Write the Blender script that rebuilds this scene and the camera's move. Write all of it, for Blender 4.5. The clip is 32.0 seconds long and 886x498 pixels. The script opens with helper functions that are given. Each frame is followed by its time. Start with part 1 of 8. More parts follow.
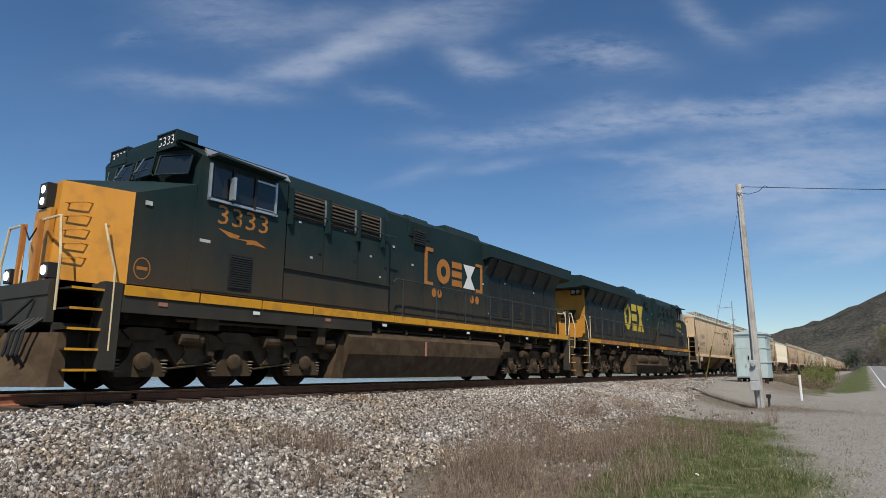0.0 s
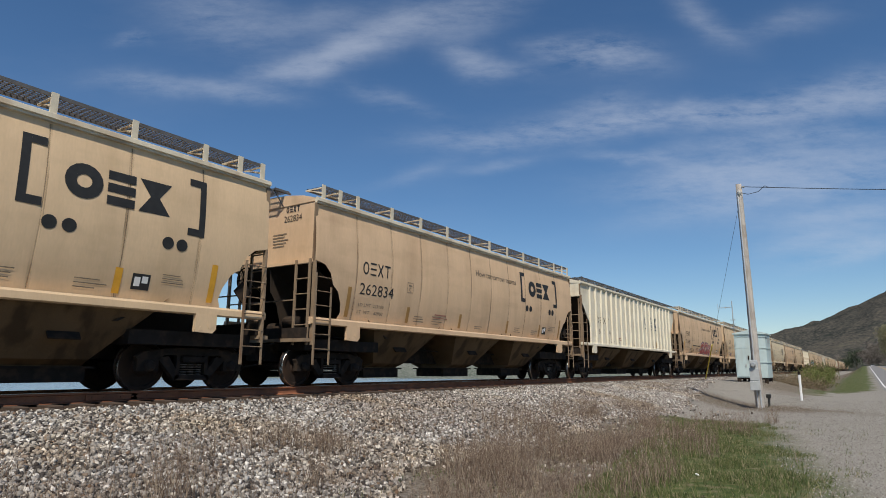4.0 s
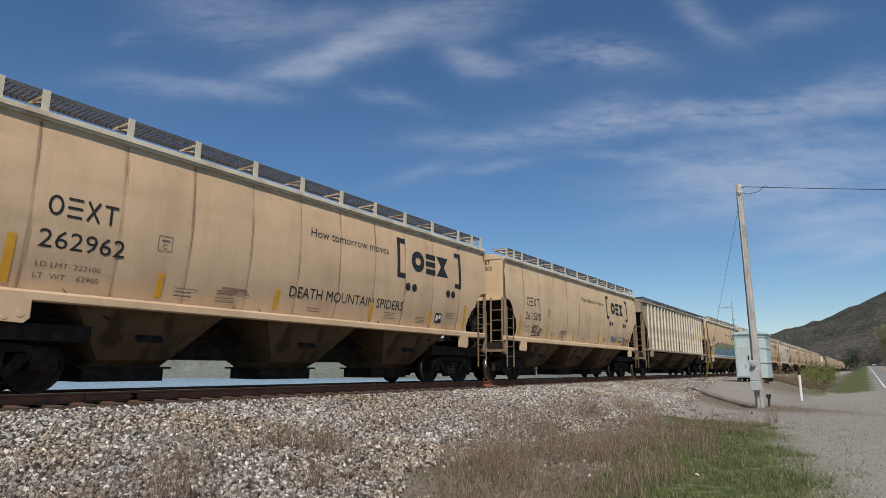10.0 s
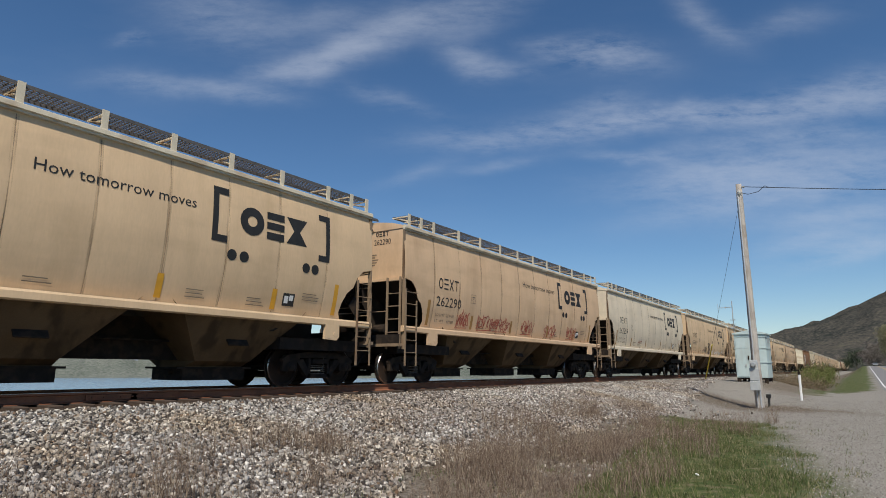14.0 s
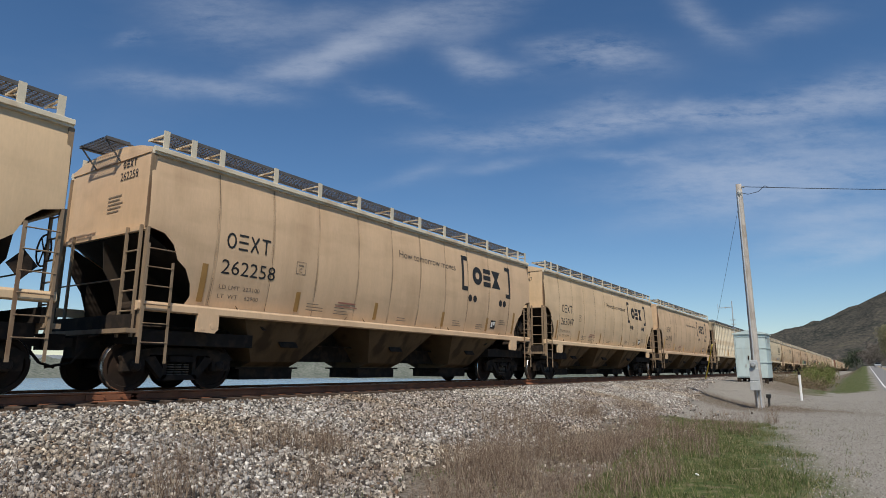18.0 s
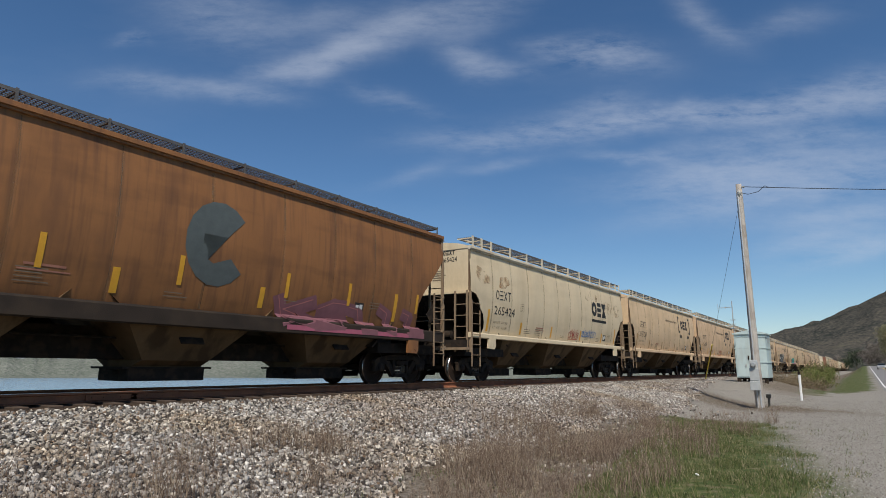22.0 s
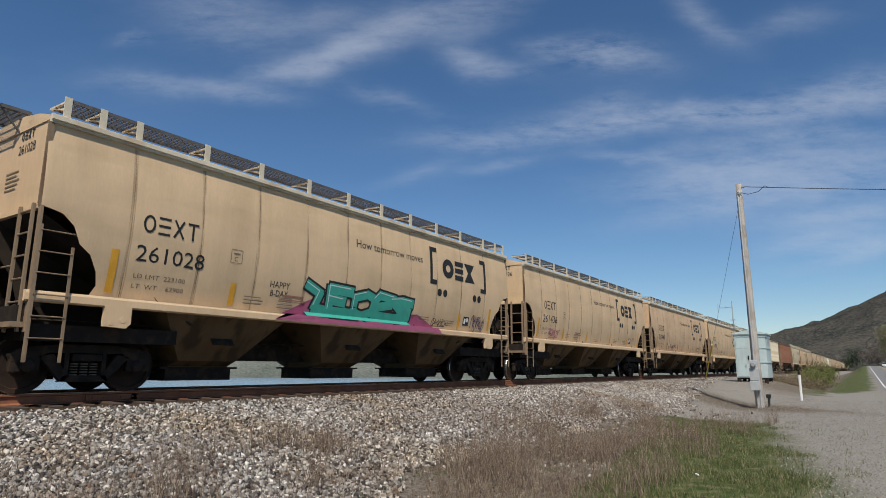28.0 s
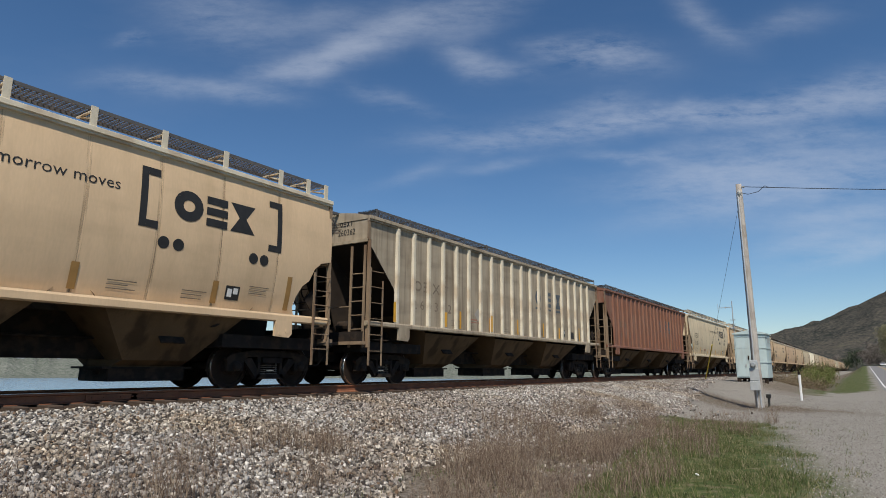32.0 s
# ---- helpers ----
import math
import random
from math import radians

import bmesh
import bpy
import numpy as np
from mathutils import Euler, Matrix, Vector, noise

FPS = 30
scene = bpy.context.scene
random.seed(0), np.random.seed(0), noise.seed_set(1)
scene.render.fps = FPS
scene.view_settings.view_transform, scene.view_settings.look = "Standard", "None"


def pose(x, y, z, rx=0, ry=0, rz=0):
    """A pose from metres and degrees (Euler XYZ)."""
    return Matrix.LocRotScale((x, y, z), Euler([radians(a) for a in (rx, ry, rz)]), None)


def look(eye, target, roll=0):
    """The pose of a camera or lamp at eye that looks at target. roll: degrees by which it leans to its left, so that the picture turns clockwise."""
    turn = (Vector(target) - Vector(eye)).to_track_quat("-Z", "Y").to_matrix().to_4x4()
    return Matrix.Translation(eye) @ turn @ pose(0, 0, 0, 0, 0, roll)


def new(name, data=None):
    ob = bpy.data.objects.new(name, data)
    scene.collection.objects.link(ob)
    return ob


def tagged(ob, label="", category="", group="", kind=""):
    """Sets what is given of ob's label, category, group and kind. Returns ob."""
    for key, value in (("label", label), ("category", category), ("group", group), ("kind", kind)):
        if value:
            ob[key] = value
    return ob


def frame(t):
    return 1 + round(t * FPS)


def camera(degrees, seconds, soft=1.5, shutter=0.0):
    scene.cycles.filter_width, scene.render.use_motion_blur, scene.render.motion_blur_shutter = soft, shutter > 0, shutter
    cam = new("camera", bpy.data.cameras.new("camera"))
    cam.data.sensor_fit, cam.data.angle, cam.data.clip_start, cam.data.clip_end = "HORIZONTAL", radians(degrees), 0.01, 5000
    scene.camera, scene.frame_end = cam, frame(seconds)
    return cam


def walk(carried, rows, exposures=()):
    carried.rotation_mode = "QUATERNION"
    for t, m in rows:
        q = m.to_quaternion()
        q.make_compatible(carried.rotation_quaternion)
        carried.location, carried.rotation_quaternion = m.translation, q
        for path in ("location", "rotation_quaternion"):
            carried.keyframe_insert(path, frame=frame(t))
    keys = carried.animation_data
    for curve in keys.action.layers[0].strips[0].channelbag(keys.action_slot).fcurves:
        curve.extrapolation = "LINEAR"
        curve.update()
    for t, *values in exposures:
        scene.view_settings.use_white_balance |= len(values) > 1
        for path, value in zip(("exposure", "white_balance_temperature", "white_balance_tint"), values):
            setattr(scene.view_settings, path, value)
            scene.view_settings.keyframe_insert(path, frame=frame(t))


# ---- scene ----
# ---------------------------------------------------------------- camera and light
EYE = Vector((0.0, 0.0, 0.477))
YAW, PITCH, ROLL = radians(34.297), radians(10.933), 0.427
AHEAD = Vector((math.cos(YAW) * math.cos(PITCH), math.sin(YAW) * math.cos(PITCH), math.sin(PITCH)))
cam = camera(71.924, 32.0, soft=0.9)
walk(cam, [(0.0, look(EYE, EYE + AHEAD, ROLL)), (32.0, look(EYE, EYE + AHEAD, ROLL))], exposures=[(0.0, 0.10), (0.35, 0.34), (1.2, 0.32), (2.2, 0.20), (3.5, 0.04), (6.0, 0.0), (32.0, 0.0)])

TRACK = 11.98          # the track's centre line, rail heads at z = 0
SUN_AT = Vector((-0.50, -0.345, 0.80)).normalized()

sun = new("sun", bpy.data.lights.new("sun", "SUN"))
sun.data.energy, sun.data.angle, sun.data.color = 4.5, radians(0.6), (1.0, 0.92, 0.80)
sun.matrix_world = look((0, 0, 60), Vector((0, 0, 60)) - SUN_AT)


def build_world():
    world = bpy.data.worlds.new("sky")
    scene.world = world
    world.use_nodes = True
    nt = world.node_tree
    nt.nodes.clear()
    add, link = nt.nodes.new, nt.links.new

    def mth(op, a, b=None, c=None):
        n = add("ShaderNodeMath")
        n.operation = op
        for i, v in enumerate((a, b, c)):
            if v is None:
                continue
            if isinstance(v, (int, float)):
                n.inputs[i].default_value = v
            else:
                link(v, n.inputs[i])
        return n.outputs[0]

    sky = add("ShaderNodeTexSky")
    sky.sky_type, sky.sun_disc = "NISHITA", False
    sky.sun_elevation = math.asin(SUN_AT.z)
    sky.sun_rotation = math.atan2(SUN_AT.x, SUN_AT.y)
    sky.air_density, sky.dust_density, sky.ozone_density = 1.0, 0.0, 5.0
    coord = add("ShaderNodeTexCoord")
    right = Vector((math.sin(YAW), -math.cos(YAW), 0))
    up = right.cross(AHEAD)

    def dot(v):
        n = add("ShaderNodeVectorMath")
        n.operation = "DOT_PRODUCT"
        link(coord.outputs["Generated"], n.inputs[0])
        n.inputs[1].default_value = v
        return n.outputs["Value"]

    depth = mth("MAXIMUM", dot(AHEAD), 0.12)
    u = mth("DIVIDE", dot(right), depth)
    v = mth("DIVIDE", dot(up), depth)
    comb = add("ShaderNodeCombineXYZ")
    link(u, comb.inputs[0])
    link(v, comb.inputs[1])

    def noise_of(scale, detail, sx, sy, turn, rough=0.55, seed=0.0):
        mp = add("ShaderNodeMapping")
        mp.inputs["Scale"].default_value = (sx, sy, 1)
        mp.inputs["Rotation"].default_value = (0, 0, radians(turn))
        mp.inputs["Location"].default_value = (seed, seed * 0.7, seed)
        link(comb.outputs[0], mp.inputs["Vector"])
        n = add("ShaderNodeTexNoise")
        n.inputs["Scale"].default_value = scale
        n.inputs["Detail"].default_value = detail
        n.inputs["Roughness"].default_value = rough
        link(mp.outputs[0], n.inputs["Vector"])
        return n.outputs["Fac"]

    warp_u = mth("MULTIPLY", mth("SUBTRACT", noise_of(5.5, 4, 1, 1, 0), 0.5), 0.075)
    warp_v = mth("MULTIPLY", mth("SUBTRACT", noise_of(5.5, 4, 1, 1, 0, 0.55, 5.0), 0.5), 0.055)
    uu, vv = mth("ADD", u, warp_u), mth("ADD", v, warp_v)
    total = None
    # each wisp of cirrus: centre, half length, half width, slant, weight
    for cu, cv, ln, wd, slant, wt in WISPS:
        c, s = math.cos(radians(slant)), math.sin(radians(slant))
        du, dv = mth("SUBTRACT", uu, cu), mth("SUBTRACT", vv, cv)
        a = mth("ADD", mth("MULTIPLY", du, c / ln), mth("MULTIPLY", dv, s / ln))
        b = mth("ADD", mth("MULTIPLY", du, -s / wd), mth("MULTIPLY", dv, c / wd))
        q = mth("ADD", mth("MULTIPLY", a, a), mth("MULTIPLY", b, b))
        g = mth("MULTIPLY", mth("EXPONENT", mth("MULTIPLY", q, -1.0)), wt)
        total = g if total is None else mth("ADD", total, g)
    streak = noise_of(4.2, 8, 1.0, 4.6, -14, 0.66, 2.0)
    grain = noise_of(13.0, 7, 1.0, 3.0, -24, 0.68, 9.0)
    thread = noise_of(30.0, 6, 1.0, 2.6, -30, 0.7, 14.0)
    body = mth("ADD", mth("ADD", mth("MULTIPLY", streak, 1.7), mth("MULTIPLY", grain, 0.8)), mth("MULTIPLY", thread, 0.35))
    lump = mth("MAXIMUM", mth("SUBTRACT", body, 1.05), 0.0)
    veil = mth("MULTIPLY", mth("MAXIMUM", mth("SUBTRACT", noise_of(1.7, 5, 1.0, 3.2, -14, 0.6, 4.0), 0.47), 0.0), 0.20)
    low = mth("MULTIPLY", mth("MAXIMUM", mth("SUBTRACT", 0.14, v), 0.0), 0.0)
    cover = mth("ADD", mth("ADD", mth("MULTIPLY", total, lump), veil), low)
    cover = mth("MULTIPLY", mth("SUBTRACT", 1.0, mth("EXPONENT", mth("MULTIPLY", mth("MAXIMUM", cover, 0.0), -1.35))), 0.52)

    def background(strength):
        n = add("ShaderNodeBackground")
        n.inputs["Strength"].default_value = strength
        return n

    bg, cloud, mix, out = background(SKY), background(0.80), add("ShaderNodeMixShader"), add("ShaderNodeOutputWorld")
    hsv = add("ShaderNodeHueSaturation")
    hsv.inputs["Saturation"].default_value = 1.12
    link(sky.outputs[0], hsv.inputs["Color"])
    link(hsv.outputs[0], bg.inputs["Color"])
    cloud.inputs["Color"].default_value = (0.72, 0.78, 0.90, 1)
    link(cover, mix.inputs["Fac"])
    link(bg.outputs[0], mix.inputs[1])
    link(cloud.outputs[0], mix.inputs[2])
    link(mix.outputs[0], out.inputs["Surface"])


SKY = 0.092


def uv(px, py):
    return (px - 784) / 1080.6, (441 - py) / 1080.6


WISPS = [(*uv(px, py), ln / 1080.6, wd * 1.25 / 1080.6, slant, wt * (1.3 if px > 950 else 1.05)) for px, py, ln, wd, slant, wt in (
    (510, 118, 80, 16, 14, 1.0), (590, 88, 90, 20, 30, 1.3), (690, 52, 90, 24, 22, 1.0), (810, 18, 120, 28, 16, 0.7), (390, 30, 110, 40, -14, 0.75),
    (300, 158, 120, 14, -3, 0.8), (440, 168, 70, 12, -8, 0.6), (235, 78, 34, 10, 4, 0.75), (560, 30, 90, 18, 12, 0.55), (830, 98, 46, 20, -30, 0.95), (880, 118, 60, 12, -4, 0.8),
    (1080, 100, 80, 20, -6, 1.25), (980, 92, 60, 14, -12, 0.6), (690, 176, 90, 12, -14, 0.55), (830, 240, 110, 16, 4, 0.75), (1000, 222, 130, 18, 8, 0.95), (1150, 204, 120, 16, 2, 1.15),
    (1290, 208, 110, 14, 2, 0.95), (1420, 188, 130, 22, 10, 1.0), (1540, 150, 100, 24, 14, 0.9), (1400, 240, 190, 12, 6, 0.65), (1060, 180, 60, 14, 10, 0.6),
    (1120, 274, 80, 9, -6, 0.8), (890, 288, 70, 9, 8, 0.5), (1400, 284, 220, 24, 6, 1.0), (1250, 318, 130, 20, 6, 1.0), (1290, 352, 140, 18, 12, 0.85), (1480, 318, 160, 22, 8, 0.9),
    (1500, 372, 150, 16, 6, 0.8), (1540, 425, 120, 16, 12, 1.0), (1440, 412, 90, 12, 10, 0.8), (1240, 30, 70, 16, -35, 0.6), (740, 305, 70, 10, 20, 0.35), (1390, 38, 90, 16, 10, 0.35))]
build_world()

# ---------------------------------------------------------------- materials


def surface(name, base, rough=0.6, metal=0.0, spread=0.15, scale=6.0, fine=60.0, bump=0.15, stretch=(1, 1, 1), stain=None, amount=0.35, stain_scale=1.5,
            stain_stretch=(1, 1, 1), edge=0.12, more=(), random_tint=0.0, spec=0.35, bump_dist=0.01, rough_spread=0.12):
    m = bpy.data.materials.new(name)
    m.use_nodes = True
    nt = m.node_tree
    add, link = nt.nodes.new, nt.links.new
    bsdf = nt.nodes["Principled BSDF"]
    bsdf.inputs["Metallic"].default_value = metal
    bsdf.inputs["Specular IOR Level"].default_value = spec
    coord = add("ShaderNodeTexCoord")

    def noise_of(sc, st, detail=4):
        mp = add("ShaderNodeMapping")
        mp.inputs["Scale"].default_value = st
        link(coord.outputs["Object"], mp.inputs["Vector"])
        n = add("ShaderNodeTexNoise")
        n.inputs["Scale"].default_value, n.inputs["Detail"].default_value = sc, detail
        link(mp.outputs[0], n.inputs["Vector"])
        return n.outputs["Fac"]

    big, small = noise_of(scale, stretch), noise_of(fine, stretch, 3)
    ramp = add("ShaderNodeValToRGB")
    lo, hi = [c * (1 - spread) for c in base], [min(1, c * (1 + spread)) for c in base]
    ramp.color_ramp.elements[0].position, ramp.color_ramp.elements[1].position = 0.3, 0.7
    ramp.color_ramp.elements[0].color, ramp.color_ramp.elements[1].color = (*lo, 1), (*hi, 1)
    mixn = add("ShaderNodeMix")
    mixn.inputs[0].default_value = 0.35
    link(big, mixn.inputs[2])
    link(small, mixn.inputs[3])
    link(mixn.outputs[0], ramp.inputs[0])
    colour = ramp.outputs[0]
    rows = [(stain, amount, stain_scale, stain_stretch, edge)] if stain is not None else []
    for stain, amount, stain_scale, stain_stretch, edge in rows + list(more):
        st = add("ShaderNodeValToRGB")
        st.color_ramp.elements[0].position, st.color_ramp.elements[1].position = 0.5, 0.5 + edge
        st.color_ramp.elements[0].color, st.color_ramp.elements[1].color = (0, 0, 0, 1), (amount, amount, amount, 1)
        link(noise_of(stain_scale, stain_stretch, 6), st.inputs[0])
        mx = add("ShaderNodeMix")
        mx.data_type = "RGBA"
        link(st.outputs[0], mx.inputs[0])
        link(colour, mx.inputs[6])
        mx.inputs[7].default_value = (*stain, 1)
        colour = mx.outputs[2]
    if random_tint:
        info, hsv, rng = add("ShaderNodeObjectInfo"), add("ShaderNodeHueSaturation"), add("ShaderNodeMapRange")
        rng.inputs[3].default_value, rng.inputs[4].default_value = 1 - random_tint, 1 + random_tint
        link(info.outputs["Random"], rng.inputs[0])
        link(rng.outputs[0], hsv.inputs["Value"])
        link(colour, hsv.inputs["Color"])
        colour = hsv.outputs[0]
    link(colour, bsdf.inputs["Base Color"])
    rr = add("ShaderNodeMapRange")
    rr.inputs[3].default_value, rr.inputs[4].default_value = max(0.05, rough - rough_spread), min(1, rough + rough_spread)
    link(small, rr.inputs[0])
    link(rr.outputs[0], bsdf.inputs["Roughness"])
    if bump:
        bp = add("ShaderNodeBump")
        bp.inputs["Strength"].default_value, bp.inputs["Distance"].default_value = bump, bump_dist
        link(small, bp.inputs["Height"])
        link(bp.outputs[0], bsdf.inputs["Normal"])
    return m


def glow(name, colour, strength):
    m = bpy.data.materials.new(name)
    m.use_nodes = True
    b = m.node_tree.nodes["Principled BSDF"]
    b.inputs["Base Color"].default_value = (*colour, 1)
    b.inputs["Emission Color"].default_value = (*colour, 1)
    b.inputs["Emission Strength"].default_value = strength
    return m


def car_paint(name, base, stain, amount, streaks=1.0, dirt=0.22, **kw):
    return surface(name, base, rough=0.62, spread=0.10, scale=1.1, fine=22.0, bump=0.10, stretch=(1.4, 1, 0.35), stain=stain, amount=amount, stain_scale=1.6 * streaks,
                   stain_stretch=(1.1, 1, 0.28), edge=0.30, more=[(stain, amount * dirt, 5.0, (2.2, 1, 0.10), 0.24), ([c * 0.55 for c in stain], amount * 0.6, 1.1, (0.6, 1, 2.2), 0.30)], **kw)


TAN = {
    "tan": car_paint("tan_paint", (0.645, 0.47, 0.292), (0.37, 0.255, 0.14), 0.36),
    "cream": car_paint("cream_paint", (0.64, 0.53, 0.36), (0.40, 0.285, 0.16), 0.30),
    "rosy": car_paint("rosy_tan_paint", (0.62, 0.435, 0.272), (0.35, 0.22, 0.125), 0.42),
    "pale": car_paint("pale_white_paint", (0.67, 0.58, 0.44), (0.42, 0.34, 0.24), 0.34),
    "white": car_paint("white_hopper_paint", (0.68, 0.63, 0.50), (0.45, 0.30, 0.15), 0.34, 1.0, 0.8),
    "ivory": car_paint("ivory_hopper_paint", (0.71, 0.61, 0.36), (0.50, 0.36, 0.17), 0.25),
    "grimy": car_paint("grimy_grey_paint", (0.37, 0.31, 0.225), (0.15, 0.105, 0.065), 0.80, 1.4, 0.9),
    "olive": car_paint("faded_olive_cream_paint", (0.43, 0.345, 0.225), (0.20, 0.15, 0.09), 0.50, 1.5, 0.8),
    "brown": car_paint("rusty_brown_paint", (0.26, 0.115, 0.042), (0.10, 0.048, 0.028), 0.75, 1.2, 0.7),
    "rust": car_paint("dark_rust_paint", (0.20, 0.085, 0.05), (0.36, 0.26, 0.2), 0.42, 1.6, 0.8),
}
SEAM = surface("rust_stained_weld_seam", (0.17, 0.115, 0.070), 0.8, spread=0.3, scale=6, stretch=(1, 1, 0.3))


def broken(m, scale, stretch, lo, hi, most, seed):
    """Let a thin stain show only in ragged stretches that differ from thing to thing."""
    nt = m.node_tree
    add, link = nt.nodes.new, nt.links.new
    c, info, mul, mp, n, r = (add(t) for t in ("ShaderNodeTexCoord", "ShaderNodeObjectInfo", "ShaderNodeMath", "ShaderNodeMapping", "ShaderNodeTexNoise", "ShaderNodeMapRange"))
    mul.operation = "MULTIPLY"
    mul.inputs[1].default_value = 40.0 + seed
    link(info.outputs["Random"], mul.inputs[0])
    link(mul.outputs[0], mp.inputs["Location"])
    mp.inputs["Scale"].default_value = stretch
    link(c.outputs["Object"], mp.inputs["Vector"])
    n.inputs["Scale"].default_value, n.inputs["Detail"].default_value = scale, 5
    link(mp.outputs[0], n.inputs["Vector"])
    r.inputs[1].default_value, r.inputs[2].default_value, r.inputs[4].default_value = lo, hi, most
    link(n.outputs["Fac"], r.inputs[0])
    link(r.outputs[0], nt.nodes["Principled BSDF"].inputs["Alpha"])
    return m


broken(SEAM, 2.2, (9, 1, 0.5), 0.36, 0.66, 0.65, 1.0)
SEAM_DUST = broken(surface("thin_seam_dust", (0.24, 0.165, 0.10), 0.85, spread=0.3), 2.6, (6, 1, 0.42), 0.42, 0.78, 0.52, 2.0)
TAN_POST = surface("weathered_pale_steel", (0.60, 0.54, 0.42), 0.6, spread=0.12, scale=4, bump=0.1, stain=(0.33, 0.2, 0.1), amount=0.4)
# underbody steel kept near black: deep shade is painted in with the grime
UNDER = surface("grimy_shaded_steel", (0.026, 0.018, 0.013), 0.85, spread=0.3, scale=3, bump=0.3, stain=(0.050, 0.034, 0.021), amount=0.4)
DARK = surface("dark_cast_steel", (0.024, 0.019, 0.016), 0.9, spread=0.35, scale=5, bump=0.35, spec=0.15, stain=(0.070, 0.046, 0.029), amount=0.45, stain_scale=4)
GRATE = surface("dark_steel_grating", (0.13, 0.126, 0.125), 0.6, metal=0.4, spread=0.25)
WHEEL = surface("brown_wheel_steel", (0.026, 0.018, 0.014), 0.85, metal=0.0, spec=0.15, spread=0.35, scale=5, stain=(0.070, 0.040, 0.025), amount=0.5)
TREAD = surface("polished_tread_steel", (0.55, 0.53, 0.50), 0.28, metal=1.0, spread=0.1)
RUSTY = surface("rusty_rail_steel", (0.27, 0.105, 0.052), 0.9, metal=0.0, spread=0.35, scale=4, fine=40, bump=0.3, stain=(0.07, 0.042, 0.03), amount=0.45, stain_scale=2)
INK = surface("black_lettering_paint", (0.022, 0.022, 0.022), 0.6, spread=0.3, scale=8)
FADED = surface("faded_lettering_paint", (0.20, 0.155, 0.11), 0.7, spread=0.3, scale=8)
RED_INK = surface("faded_red_stencil_paint", (0.36, 0.16, 0.11), 0.7, spread=0.2)
AMBER = surface("amber_reflective_strip", (0.66, 0.34, 0.035), 0.45, spread=0.12)
AMBER_OLD = surface("browned_reflective_strip", (0.34, 0.19, 0.06), 0.6, spread=0.15)
WHITE = surface("white_paint", (0.74, 0.74, 0.72), 0.55, spread=0.08, bump=0.05)

# ---------------------------------------------------------------- mesh helpers


def part(name, bm, material, parent=None, label="", smooth=False):
    me = bm if isinstance(bm, bpy.types.Mesh) else bpy.data.meshes.new(name)
    if not isinstance(bm, bpy.types.Mesh):
        bmesh.ops.recalc_face_normals(bm, faces=bm.faces)
        if smooth:
            for f in bm.faces:
                f.smooth = True
        bm.to_mesh(me)
        bm.free()
    if not me.materials:
        me.materials.append(material)
    ob = new(name, me)
    ob.parent = parent
    if material is not None and me.materials[0] != material:
        ob.material_slots[0].link = "OBJECT"
        ob.material_slots[0].material = material
    if label:
        ob["label"] = label
    return ob


def thing(name, label, category, m=None, group="", kind=""):
    ob = new(name)
    ob.empty_display_size = 0.3
    if m is not None:
        ob.matrix_world = m
    return tagged(ob, label, category, group, kind)


def box(bm, x0, x1, y0, y1, z0, z1):
    v = [bm.verts.new((x, y, z)) for z in (z0, z1) for y in (y0, y1) for x in (x0, x1)]
    for f in ((0, 2, 3, 1), (4, 5, 7, 6), (0, 1, 5, 4), (2, 6, 7, 3), (0, 4, 6, 2), (1, 3, 7, 5)):
        bm.faces.new([v[i] for i in f])
    return v


def boxes(*rows):
    bm = bmesh.new()
    for r in rows:
        box(bm, *r)
    return bm


def chamfer(bm, width=0.02, segments=1):
    bmesh.ops.bevel(bm, geom=list(bm.edges), offset=width, segments=segments, affect="EDGES", clamp_overlap=True)
    return bm


def prism(bm, outline, a, b, axis="y"):
    """A flat outline of (u, v) pairs drawn out from a to b along an axis."""
    def at(u, v, d):
        return {"y": (u, d, v), "x": (d, u, v), "z": (u, v, d)}[axis]
    lo, hi = [bm.verts.new(at(u, v, a)) for u, v in outline], [bm.verts.new(at(u, v, b)) for u, v in outline]
    n = len(outline)
    bm.faces.new(lo)
    bm.faces.new(hi[::-1])
    for i in range(n):
        j = (i + 1) % n
        bm.faces.new((lo[i], hi[i], hi[j], lo[j]))
    return bm


def tube(bm, p, q, r, n=6, r2=None):
    p, q = Vector(p), Vector(q)
    way = (q - p).normalized()
    side = way.orthogonal().normalized()
    other = way.cross(side)
    rings = []
    for at, rad in ((p, r), (q, r if r2 is None else r2)):
        rings.append([bm.verts.new(at + (side * math.cos(2 * math.pi * i / n) + other * math.sin(2 * math.pi * i / n)) * rad) for i in range(n)])
    for i in range(n):
        j = (i + 1) % n
        bm.faces.new((rings[0][i], rings[0][j], rings[1][j], rings[1][i]))
    bm.faces.new(rings[0][::-1])
    bm.faces.new(rings[1])
    return bm


def pipe(bm, pts, r, n=6):
    for a, b in zip(pts, pts[1:]):
        tube(bm, a, b, r, n)
    return bm


